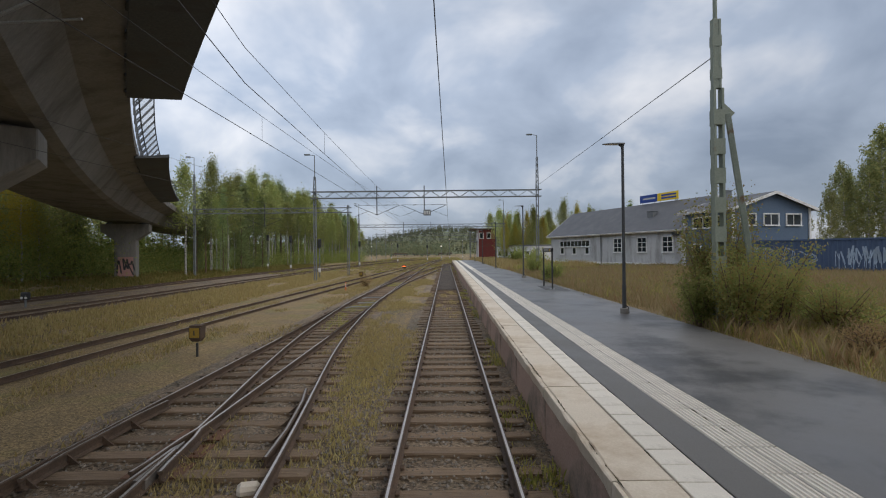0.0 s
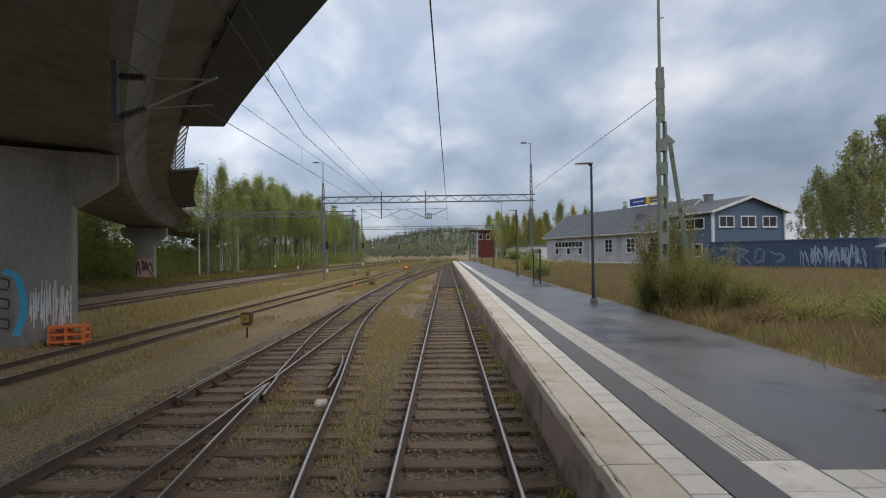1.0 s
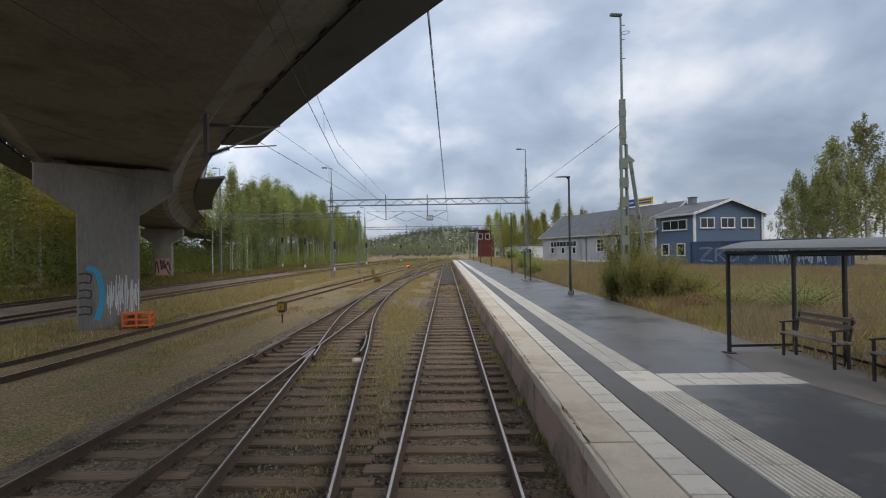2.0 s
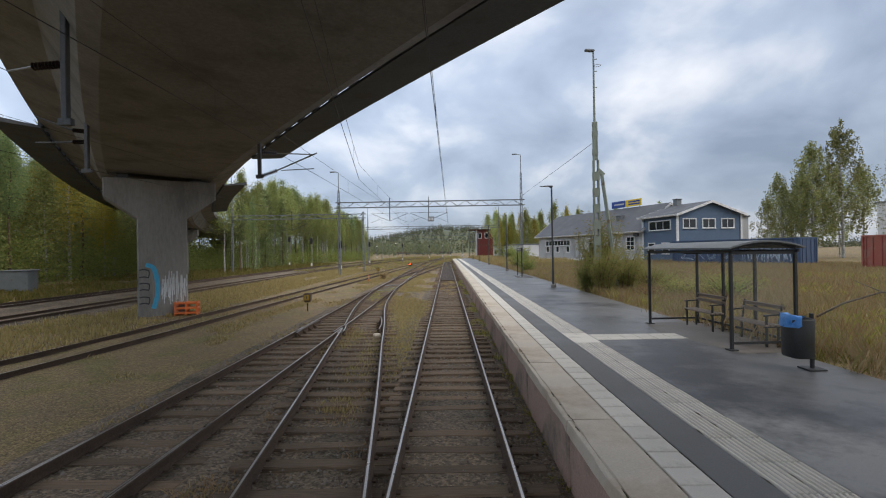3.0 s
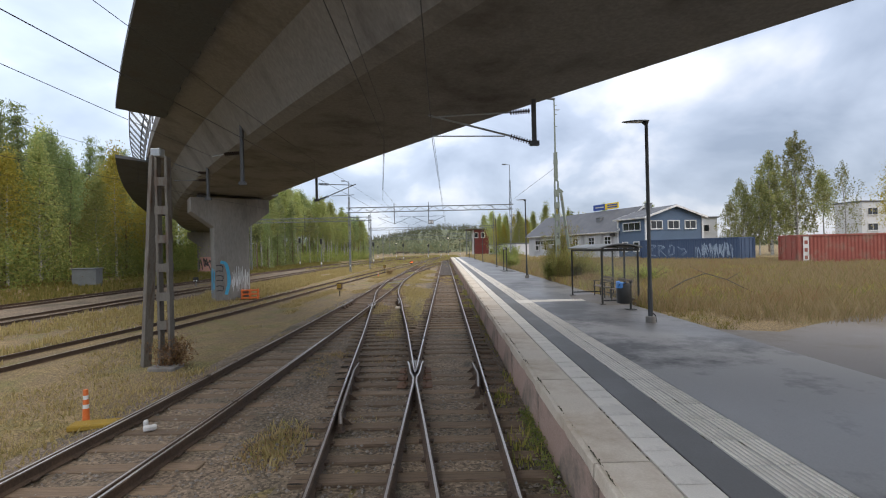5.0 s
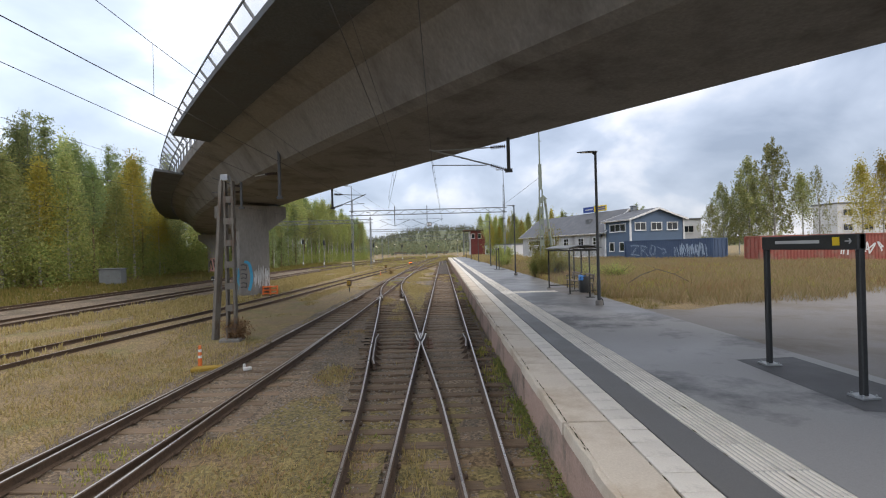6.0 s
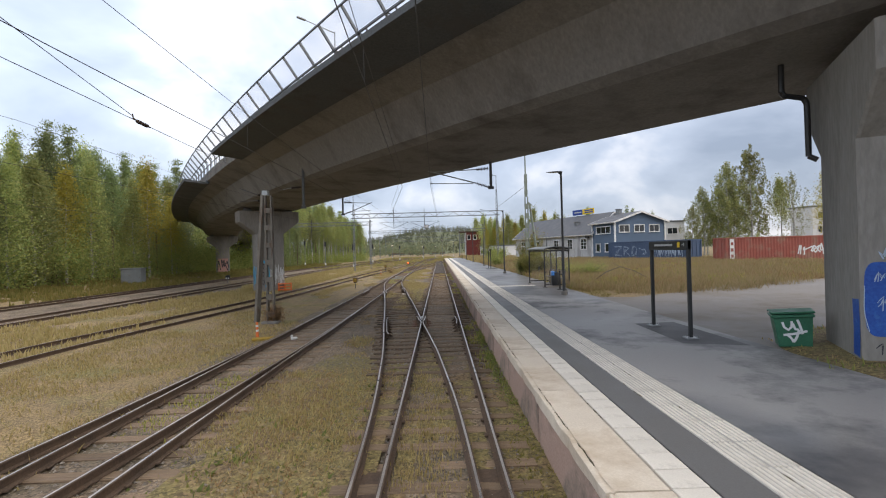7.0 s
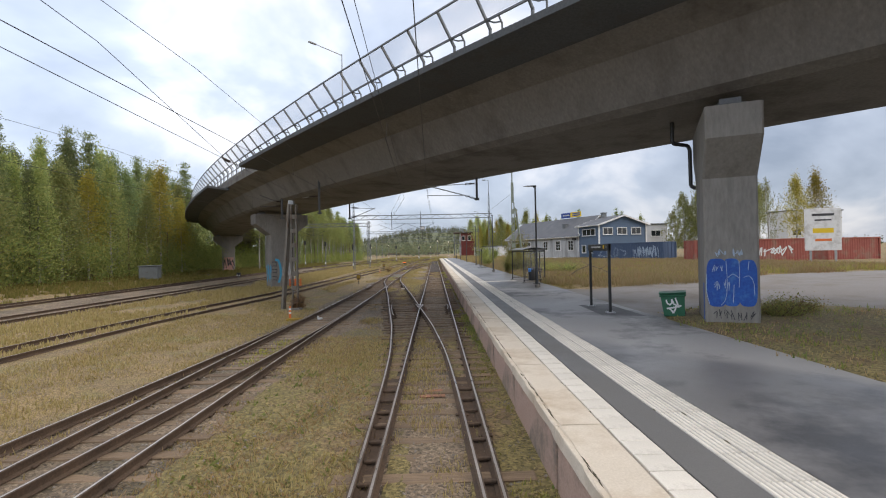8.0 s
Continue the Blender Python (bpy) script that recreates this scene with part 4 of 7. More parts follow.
def litter_bin():
    ob = thing("litter_bin", pose(6.0, -1.66, PLAT_Z), "black litter bin on a post with a blue bag", "bin")
    mb = Mb()
    mb.tube((0.14, 0, 0), (0.14, 0, 0.95), 0.035, n=10)
    mb.box(Matrix.Translation((0.14, 0, 0.012)), (0.3, 0.3, 0.024), 0.005)
    part("post", mb, BLACK, ob)
    mb = Mb()
    n = 14
    ring = [(math.copysign(abs(math.cos(a)) ** 0.6, math.cos(a)) * 0.2, math.copysign(abs(math.sin(a)) ** 0.6, math.sin(a)) * 0.23) for a in (2 * math.pi * i / n for i in range(n))]
    vs = [(x * k - 0.1, y * k, z) for z, k in ((0.22, 0.9), (0.25, 0.96), (0.86, 1.0), (0.88, 0.97), (0.86, 0.92), (0.3, 0.86)) for x, y in ring]
    fs = [(j * n + i, j * n + (i + 1) % n, (j + 1) * n + (i + 1) % n, (j + 1) * n + i) for j in range(5) for i in range(n)] + [tuple(range(n))[::-1], tuple(range(5 * n, 6 * n))]
    mb.add(vs, fs, 0, True)
    part("bin_body", mb, BLACK, ob)
    mb = Mb()
    r2 = random.Random(3)
    vs = [((x * 0.98) * k - 0.1 + r2.uniform(-0.02, 0.02), y * 0.98 * k + r2.uniform(-0.02, 0.02), z + r2.uniform(-0.025, 0.025)) for z, k in ((0.72, 1.06), (0.84, 1.1), (0.93, 1.02), (0.94, 0.7), (0.88, 0.3)) for x, y in ring]
    fs = [(j * n + i, j * n + (i + 1) % n, (j + 1) * n + (i + 1) % n, (j + 1) * n + i) for j in range(4) for i in range(0, n) if 5 <= i <= 9 or j == 3 and 4 <= i <= 10]
    mb.add(vs, fs, 0, True)
    part("bag", mb, BAG, ob, "crumpled blue plastic bag")


litter_bin()


# ---- steel masts, gantries and wires ----
def lattice(mb, p0, p1, w0, w1, cell=0.55, d0=None, d1=None, angle=0.055):
    """Two channels with plates or lacing between them, from p0 up to p1."""
    p0, p1 = Vector(p0), Vector(p1)
    d0, d1 = d0 or w0, d1 or w1
    for sx in (-1, 1):
        for sy in (-1, 1):
            mb.beam(p0 + Vector((sx * w0 / 2, sy * d0 / 2, 0)), p1 + Vector((sx * w1 / 2, sy * d1 / 2, 0)), angle, angle)
    n = max(2, round((p1 - p0).length / cell))
    for i in range(n):
        t, u = i / n, (i + 1) / n
        a, b = p0.lerp(p1, t), p0.lerp(p1, u)
        wa, wb = w0 + (w1 - w0) * t, w0 + (w1 - w0) * u
        da, db = d0 + (d1 - d0) * t, d0 + (d1 - d0) * u
        s = 1 if i % 2 else -1
        for sy in (-1, 1):
            mb.beam(a + Vector((-s * wa / 2, sy * da / 2, 0)), b + Vector((s * wb / 2, sy * db / 2, 0)), 0.03, 0.03)
        for sx in (-1, 1):
            mb.beam(a + Vector((sx * wa / 2, -s * da / 2, 0)), b + Vector((sx * wb / 2, s * db / 2, 0)), 0.03, 0.03)


def plated(mb, x, y, z0, z1, w, d, gap=1.0, plate=0.3):
    """Two upright channels joined by plates at even steps."""
    for s in (-1, 1):
        mb.box(Matrix.Translation((x + s * w / 2, y, (z0 + z1) / 2)), (0.07, d, z1 - z0), 0.008)
    z = z0 + 0.4
    while z < z1 - 0.1:
        for s in (-1, 1):
            mb.box(Matrix.Translation((x, y + s * d / 2, z)), (w + 0.09, 0.014, plate), 0)
        z += gap


def tall_mast():
    ob = thing("light_mast", pose(7.42, 13.7, 0.5), "tall green-grey steel mast with a leaning stay, among bushes", "mast")
    mb = Mb()
    plated(mb, 0, 0, -0.2, 6.6, 0.22, 0.2, 0.8, 0.42)
    part("lower_section", mb, GREEN_STEEL, ob)
    mb = Mb()
    mb.box(Matrix.Translation((-0.02, 0, 7.55)), (0.16, 0.13, 1.9), 0.01)
    plated(mb, -0.02, 0, 6.6, 8.5, 0.16, 0.15, 0.9, 0.3)
    part("middle_section", mb, GREEN_STEEL, ob)
    mb = Mb()
    mb.tube((-0.03, 0, 8.4), (-0.03, 0, 12.0), 0.058, 0.042, 8)
    for z in (10.2, 11.0, 11.6):
        mb.beam((-0.03, 0, z), (0.14, 0, z + 0.02), 0.03, 0.03)
    part("top_tube", mb, GREEN_STEEL, ob)
    mb = Mb()
    for i in range(14):
        a, b = 2 * math.pi * i / 14, 2 * math.pi * (i + 1) / 14
        mb.tube((0.16 + 0.16 * math.cos(a), 0.16 * math.sin(a), 11.3), (0.16 + 0.16 * math.cos(b), 0.16 * math.sin(b), 11.3), 0.014, n=5)
    part("ring", mb, GALV, ob)
    mb = Mb()
    mb.box(pose(-0.22, 0, 12.05, 0, 4, 0), (0.5, 0.2, 0.12), 0.04)
    part("lamp_head", mb, LEAD_GREY, ob)
    mb = Mb()
    mb.beam((0.28, 0, 5.9), (0.95, -0.35, -0.3), 0.23, 0.14, ch=0.01)
    mb.beam((0.16, 0, 5.9), (0.30, 0, 6.05), 0.12, 0.4)
    part("stay", mb, GREEN_STEEL, ob, "leaning green-grey stay")


tall_mast()


def insulator(mb, p, q, r=0.055, n=7):
    p, q = Vector(p), Vector(q)
    length, d = (q - p).length, (q - p).normalized()
    u = d.orthogonal().normalized()
    w = d.cross(u)
    rings = [(0.0, 0.02)]
    for i in range(n):
        c = length * (i + 0.5) / n
        rings += [(c - 0.013, 0.02), (c - 0.012, r), (c + 0.012, r * 0.7), (c + 0.013, 0.02)]
    rings.append((length, 0.02))
    k = 10
    vs = [p + d * a + (u * math.cos(6.2832 * j / k) + w * math.sin(6.2832 * j / k)) * b for a, b in rings for j in range(k)]
    fs = [(i * k + j, i * k + (j + 1) % k, (i + 1) * k + (j + 1) % k, (i + 1) * k + j) for i in range(len(rings) - 1) for j in range(k)]
    mb.add(vs, fs + [tuple(range(k))[::-1], tuple(range((len(rings) - 1) * k, len(rings) * k))])


def stub_mast():
    ob = thing("catenary_mast", pose(-7.5, -5.1, -0.2), "weathered brown-grey steel mast with a leaning stay leg", "mast")
    mb = Mb()
    plated(mb, 0.12, 0, 0, 5.55, 0.26, 0.2, 0.75, 0.22)
    part("upright", mb, SPLIT_WOOD, ob)
    mb = Mb()
    mb.beam((-0.62, 0.3, 0), (-0.08, 0, 5.6), 0.22, 0.16, ch=0.01)
    part("stay", mb, SPLIT_WOOD, ob)
    mb = Mb()
    mb.box(Matrix.Translation((0, 0, 5.66)), (0.26, 0.24, 0.22), 0.02)
    part("cap", mb, GALV, ob)
    mb = Mb()
    mb.box(Matrix.Translation((0.1, 0, -0.1)), (0.7, 0.55, 0.4), 0.04)
    part("foundation", mb, CONCRETE, ob)


stub_mast()


def gantry(y, x0, x1, z0, z1, lamps, hangers, label):
    ob = thing("catenary_gantry", pose(0, y, 0), label, "gantry", "gantries")
    for x, top in ((x0, lamps[0]), (x1, lamps[1])):
        mb = Mb()
        plated(mb, x, 0, ground_z(x, y) - 0.3, z1 + 0.35, 0.2, 0.22, 1.1, 0.16)
        leg = part("leg", mb, LEAD_GREY, ob)
        if top:
            mb = Mb()
            lattice(mb, (x, 0, z1), (x, 0, top - 2.2), 0.24, 0.14, 0.6, angle=0.045)
            mb.tube((x, 0, top - 2.3), (x, 0, top), 0.05, 0.04, 8)
            part("lamp_pole", mb, LEAD_GREY, leg)
            mb = Mb()
            mb.beam((x, 0, top), (x - 0.5, 0, top + 0.06), 0.05, 0.05)
            mb.box(pose(x - 0.75, 0, top + 0.08), (0.6, 0.25, 0.14), 0.04)
            part("lamp_head", mb, LEAD_GREY, leg)
    mb = Mb()
    for z in (z0, z1):
        for d in (-0.22, 0.22):
            mb.beam((x0 - 0.4, d, z), (x1 + 0.4, d, z), 0.07, 0.09)
    n = round((x1 - x0) / 1.0)
    for i in range(n):
        a, b = x0 + (x1 - x0) * i / n, x0 + (x1 - x0) * (i + 1) / n
        for d in (-0.22, 0.22):
            mb.beam((a, d, z0 if i % 2 else z1), (b, d, z1 if i % 2 else z0), 0.035, 0.035)
        mb.beam((a, -0.22, z0), (b, 0.22, z0), 0.03, 0.03)
        mb.beam((a, -0.22, z1), (b, 0.22, z1), 0.03, 0.03)
    part("truss", mb, LEAD_GREY, ob, "grey steel lattice beam")
    for x in hangers:
        mb = Mb()
        zb = z0 - 1.75
        mb.beam((x, 0, z1 + 0.55), (x, 0, zb), 0.09, 0.09)
        for side in (-1, 1):
            mb.beam((x, 0, zb + 0.03), (x + side * 2.3, 0, z0 - 0.75), 0.045, 0.045)
            mb.beam((x, 0, z0 - 0.75), (x + side * 2.2, 0, z0 - 0.72), 0.03, 0.03)
            mb.beam((x + side * 0.9, 0, zb + 0.4), (x + side * 2.3, 0, zb - 0.15), 0.025, 0.025)
            insulator(mb, (x + side * 0.75, 0, z0 - 0.74), (x + side * 1.15, 0, z0 - 0.73))
        part("bracket", mb, WIRE, ob)
    return ob


gantry(48.5, -13.3, 9.25, 8.22, 8.88, (12.6, 14.4), (-7.0, -2.2), "grey steel lattice gantry across the tracks with lamp poles")
pl = thing("sign_plate", pose(-1.9, 48.2, 6.66), "small pale plate with dark marks hung on the gantry", "sign")
mb = Mb()
mb.box(IDENT, (0.75, 0.03, 0.6), 0.01)
bd = part("board", mb, LEAD_GREY, pl)
for dx in (-0.22, 0, 0.22):
    mb = Mb()
    mb.box(Matrix.Translation((dx, -0.02, 0)), (0.12, 0.012, 0.34))
    part("mark", mb, WHITE, bd)
gantry(61.5, -32.5, -12.6, 7.9, 8.5, (15.2, 0), (-23.4,), "grey steel lattice gantry over the yard tracks")
gantry(101, -18.5, 12.3, 8.0, 8.55, (13.0, 13.5), (-9.0, -3.2), "grey steel lattice gantry farther down the line")
gantry(150, -22, 14.0, 7.8, 8.4, (0, 0), (-6, 1), "grey steel lattice gantry far down the line")
gantry(205, -26, 22, 7.8, 8.4, (12.5, 0), (-8, 4), "grey steel lattice gantry far down the line")


def drop_bracket(p, tip, label, foot=5.42, arms=True):
    """A hanger from the flyover with arms that hold the wires."""
    ob = thing("wire_bracket", pose(0, 0, 0), label, "bracket", "wire brackets")
    x, y = p
    mb = Mb()
    mb.beam((x, y, 8.3), (x, y, foot), 0.11, 0.11, ch=0.01)
    mb.beam((x - 0.12, y, foot), (x + 0.12, y, foot), 0.1, 0.12)
    part("hanger", mb, HANGER, ob)
    s = 1 if tip > x else -1
    mb = Mb()
    insulator(mb, (x + s * 0.1, y, 6.25), (x + s * 0.62, y, 6.22), 0.075, 8)
    part("insulator", mb, INSULATOR, ob)
    mb = Mb()
    mb.tube((x + s * 0.6, y, 6.22), (tip, y, 6.15), 0.02, n=6)
    if arms:
        low = Mb()
        insulator(low, (x + s * 0.1, y, foot + 0.03), (x + s * 0.62, y, foot + 0.2), 0.075, 8)
        part("insulator", low, INSULATOR, ob)
        mb.tube((x + s * 0.6, y, foot + 0.2), (tip + s * 0.1, y, 6.2), 0.025, n=6)
        mb.tube((x + s * 0.75, y, foot + 0.2), (tip, y, foot + 0.24), 0.016, n=6)
    part("arm", mb, GALV, ob)
    return ob


HANGER = noisy("grey_hanger_paint", (0.06, 0.065, 0.07), (0.12, 0.125, 0.13), 3, 30, rough=(0.5, 0.7), bump=0.1)
drop_bracket((2.32, -5.4), -0.28, "dark steel wire bracket hung from the flyover")
drop_bracket((-6.5, 6.6), -4.6, "dark steel wire bracket hung from the flyover")
drop_bracket((-6.95, -1.2), -8.0, "dark steel hanger with one insulator under the flyover", 5.2, False)
# a hanger over the third track, its arms on the far side
hb = thing("wire_bracket", IDENT, "dark steel hanger with two grey arms under the flyover", "bracket", "wire brackets")
mb = Mb()
mb.beam((-11.15, 4.8, 8.3), (-11.15, 4.8, 5.4), 0.11, 0.11, ch=0.01)
mb.beam((-11.3, 4.8, 5.4), (-11.0, 4.8, 5.4), 0.1, 0.12)
part("hanger", mb, HANGER, hb)
for za, zb in ((6.62, 6.72), (6.3, 6.3)):
    mb = Mb()
    insulator(mb, (-11.22, 4.8, za), (-11.6, 4.8, (za + zb) / 2), 0.07, 6)
    part("insulator", mb, INSULATOR, hb)
    mb = Mb()
    mb.tube((-11.6, 4.8, (za + zb) / 2), (-12.75, 4.8, zb + (0.4 if zb > 6.5 else 0.0)), 0.025, n=6)
    part("arm", mb, HANGER, hb)


def wires(name, supports, label, sag=0.35, contact=5.55, lean=0.0):
    """Contact wire, carrying wire and droppers between supports of (x, y, height of the carrying wire)."""
    mb = Mb()
    for (xa, ya, za), (xb, yb, zb) in zip(supports, supports[1:]):
        n = max(4, round(abs(yb - ya) / 6))
        last = None
        for i in range(n + 1):
            t = i / n
            x, y = xa + (xb - xa) * t + lean, ya + (yb - ya) * t
            z = za + (zb - za) * t - 4 * sag * t * (1 - t) * min(1, abs(yb - ya) / 50)
            if last:
                mb.tube(last, (x, y, z), 0.006, n=5, caps=False)
            if 0 < i < n and i % 2:
                mb.tube((x, y, z), (x - lean, y, contact), 0.004, n=4, caps=False)
            last = (x, y, z)
        mb.tube((xa, ya, contact), (xb, yb, contact), 0.0075, n=5, caps=False)
    whole(name, mb, WIRE, label, "wire", "overhead wires")


wires("overhead_wire", [(0.1, -62, 6.9), (-0.28, -5.4, 6.15), (0.2, 48.5, 7.2), (0.6, 104, 7.0), (3.0, 150, 7.0)], "thin dark overhead wires above the platform track", lean=-0.03)
wires("overhead_wire", [(-5.3, -62, 7.0), (-5.0, -20, 6.74), (-4.7, 6.6, 6.15), (-4.5, 48.5, 7.2), (-3.0, 104, 7.0), (1.0, 150, 7.0)], "thin dark overhead wires above the second track")
wires("overhead_wire", [(-12.4, -62, 6.9), (-12.1, -12, 6.85), (-11.6, 4.8, 6.5), (-9.0, 48.5, 7.2), (-7.5, 104, 7.0)], "thin dark overhead wires above the third track")
wires("overhead_wire", [(-20.4, -62, 7.0), (-20.3, 61.5, 7.0), (-13, 150, 7.0)], "thin dark overhead wires above a yard track")
wires("overhead_wire", [(-26.6, -62, 7.0), (-26.4, 61.5, 7.0), (-18, 160, 7.0)], "thin dark overhead wires above a yard track")
wires("overhead_wire", [(0.1, -62, 6.9), (-1.5, -5.4, 6.2), (-3.4, 8.6, 6.15), (-4.35, 48.5, 7.2)], "thin dark overhead wires above the crossover")
tied = Mb()
for pts in (((-8.0, -1.2, 6.15), (-6.33, -15.3, 5.66)), ((-6.3, -15.7, 5.66), (-5.7, -26, 5.62)), ((-5.7, -26, 5.62), (-4.2, -62, 5.6)), ((-6.28, -15.9, 5.72), (-5.96, -21.6, 6.62)), ((-5.96, -21.6, 6.62), (-5.5, -31, 7.0)), ((-5.5, -31, 7.0), (-4.2, -62, 7.0))):
    tied.tube(*pts, 0.007, n=5, caps=False)
whole("overhead_wire", tied, WIRE, "thin dark wires tied to an insulator beside the second track", "wire", "overhead wires")
ins = thing("section_insulator", pose(-6.32, -15.5, 5.66, 0, 0, 3), "dark ribbed insulator in the overhead wire", "insulator")
mb = Mb()
insulator(mb, (0, -0.2, 0.0), (0, 0.2, 0.0), 0.042, 9)
part("body", mb, INSULATOR, ins)
mb = Mb()
mb.tube((0, -0.34, 0.03), (0, -0.19, 0), 0.016, 0.02, 8)
mb.tube((0, 0.19, 0), (0, 0.3, 0.0), 0.02, 0.014, 8)
mb.tube((0, -0.34, 0.03), (0.02, -0.4, 0.1), 0.014, n=6)
part("clamp", mb, RAIL_RUST, ins)
line = Mb()
line.tube((7.42, 13.7, 8.05), (9.25, 48.5, 9.3), 0.014, n=5, caps=False)
whole("stay_wire", line, WIRE, "single thin wire between mast and gantry", "wire")


# ---- small things in the yard ----
DWARF = (-23.6, 27.0)
SIGNAL_YELLOW = noisy("faded_yellow_paint", (0.24, 0.15, 0.02), (0.38, 0.25, 0.04), 6, 30, bump=0.1)
ORANGE = noisy("orange_plastic", (0.62, 0.13, 0.03), (0.8, 0.22, 0.06), 6, 30, rough=(0.4, 0.6), bump=0.1)


def point_indicator(x, y, h=0.85):
    ob = thing("point_indicator", pose(x, y, -0.2), "small dark lantern of a point indicator with yellow face", "signal", "point indicators")
    mb = Mb()
    mb.tube((0, 0, 0), (0, 0, h - 0.35), 0.035, n=8)
    part("post", mb, BLACK, ob)
    mb = Mb()
    mb.add([(x * k, y * k, h + z) for z, k in ((-0.3, 0.62), (-0.2, 0.95), (0.1, 1.0), (0.13, 0.9)) for x, y in ((-0.17, -0.14), (0.17, -0.14), (0.17, 0.14), (-0.17, 0.14))],
           [(4 * j + i, 4 * j + (i + 1) % 4, 4 * j + 4 + (i + 1) % 4, 4 * j + 4 + i) for j in range(3) for i in range(4)] + [(3, 2, 1, 0), (12, 13, 14, 15)])
    mb.box(Matrix.Translation((0.02, 0, h + 0.14)), (0.34, 0.3, 0.035), 0.012)
    part("lantern", mb, RAIL_RUST, ob, "rusty dark lantern box")
    mb = Mb()
    mb.box(pose(-0.01, -0.142, h - 0.05, 1.5), (0.27, 0.012, 0.27), 0.004)
    face = part("face", mb, SIGNAL_YELLOW, ob, "faded yellow face")
    mb = Mb()
    mb.box(pose(-0.01, -0.151, h - 0.05, 1.5), (0.03, 0.006, 0.14), 0.0)
    part("mark", mb, BLACK, face, "small dark upright mark")
    return ob


point_indicator(-7.1, 14.0, 0.75)
point_indicator(-8.2, 46.0, 0.9)

def marker_peg(x, y, label):
    ob = thing("marker_peg", pose(x, y, -0.2), label, "marker", "marker pegs")
    levels = (-0.02, 0.29, 0.36, 0.45, 0.52, 0.62)
    for i, (z0, z1) in enumerate(zip(levels, levels[1:])):
        mb = Mb()
        mb.tube((0, 0, z0), (0, 0, z1), 0.058 - 0.03 * z0, 0.058 - 0.03 * z1, 10)
        part("band", mb, ORANGE if i % 2 == 0 else WHITE, ob)
    return ob


marker_peg(-7.8, 37.0, "orange and white marker peg farther along the track")
peg = marker_peg(-6.45, -9.1, "orange and white marker peg beside the track")
mb = Mb()
mb.box(pose(0.35, -0.15, 0.05, 0, 0, 12), (0.9, 0.3, 0.1), 0.02)
part("foot", mb, SIGNAL_YELLOW, peg, "yellow foot plate")
can = Mb()
can.box(pose(-5.0, -9.6, -0.1, 8, 0, 30), (0.2, 0.08, 0.09), 0.02)
can.box(pose(-5.1, -9.55, -0.06, 8, 0, 30), (0.07, 0.08, 0.15), 0.015)
whole("cable_box", can, WHITE, "small white cable box on the sleeper ends", "box")
crate = thing("plastic_barrier", pose(-12.75, 13.2, -0.2, 0, 0, 15), "low orange plastic barrier beside the bridge pier", "barrier")
for z in (0.12, 0.36, 0.6):
    mb = Mb()
    mb.box(Matrix.Translation((0, 0, z)), (1.05, 0.5, 0.09), 0.02)
    part("rail_bar", mb, ORANGE, crate)
for x in (-0.48, 0, 0.48):
    for y in (-0.2, 0.2):
        mb = Mb()
        mb.box(Matrix.Translation((x, y, 0.35)), (0.09, 0.08, 0.66), 0.015)
        part("upright", mb, ORANGE, crate)
stone = Mb()
stone.box(pose(-2.47, 6.4, -0.13, 5, 4, 20), (0.26, 0.2, 0.13), 0.04)
whole("pale_stone", stone, EDGE, "pale broken concrete lump between the tracks", "stone")


def yard_signal(x, y, h):
    ob = thing("signal_post", pose(x, y, ground_z(x, y)), "slim grey signal post with black lamp head", "signal", "signal posts")
    mb = Mb()
    mb.tube((0, 0, -0.1), (0, 0, h), 0.06, n=8)
    part("post", mb, LEAD_GREY, ob)
    mb = Mb()
    mb.box(Matrix.Translation((0, -0.08, h - 0.5)), (0.42, 0.16, 1.0), 0.06)
    part("lamp_head", mb, BLACK, ob)
    mb = Mb()
    mb.box(Matrix.Translation((0, -0.1, 0.9)), (0.25, 0.1, 0.45), 0.02)
    part("number_plate", mb, WHITE, ob, "white plate with dark bar")
    return ob


for x, y, h in ((-14.6, 55, 4.5), (-23.5, 72, 5.5), (-30, 80, 6), (-16, 88, 5), (-12, 118, 5), (-5.5, 140, 5)):
    yard_signal(x, y, h)
LIT = material("lit_signal_lens", (0.9, 0.85, 0.7), 0.3)
LIT.node_tree.nodes["Principled BSDF"].inputs["Emission Color"].default_value = (1, 0.9, 0.7, 1)
LIT.node_tree.nodes["Principled BSDF"].inputs["Emission Strength"].default_value = 2.5
for x, y, h in ((-27, 172, 5.4), (-19, 166, 6.2), (-7, 175, 5.4), (-1.6, 168, 5.3), (1.4, 182, 8.2), (6.2, 176, 7.2)):
    far_sig = yard_signal(x, y, h)
    mb = Mb()
    mb.tube((0, -0.17, h - 0.4), (0, -0.2, h - 0.4), 0.13, n=10)
    part("lens", mb, LIT, far_sig, "small lit white lens")
RED_LAMP = material("red_signal_light", (0.6, 0.05, 0.01), 0.4)
RED_LAMP.node_tree.nodes["Principled BSDF"].inputs["Emission Color"].default_value = (1, 0.13, 0.02, 1)
RED_LAMP.node_tree.nodes["Principled BSDF"].inputs["Emission Strength"].default_value = 6
dw = thing("dwarf_signal", pose(-6.9, 78, -0.2), "low dwarf signal showing an orange light", "signal")
mb = Mb()
mb.box(Matrix.Translation((0, 0, 0.5)), (0.6, 0.3, 0.55), 0.06)
mb.tube((0, 0, 0), (0, 0, 0.3), 0.06)
part("body", mb, BLACK, dw)
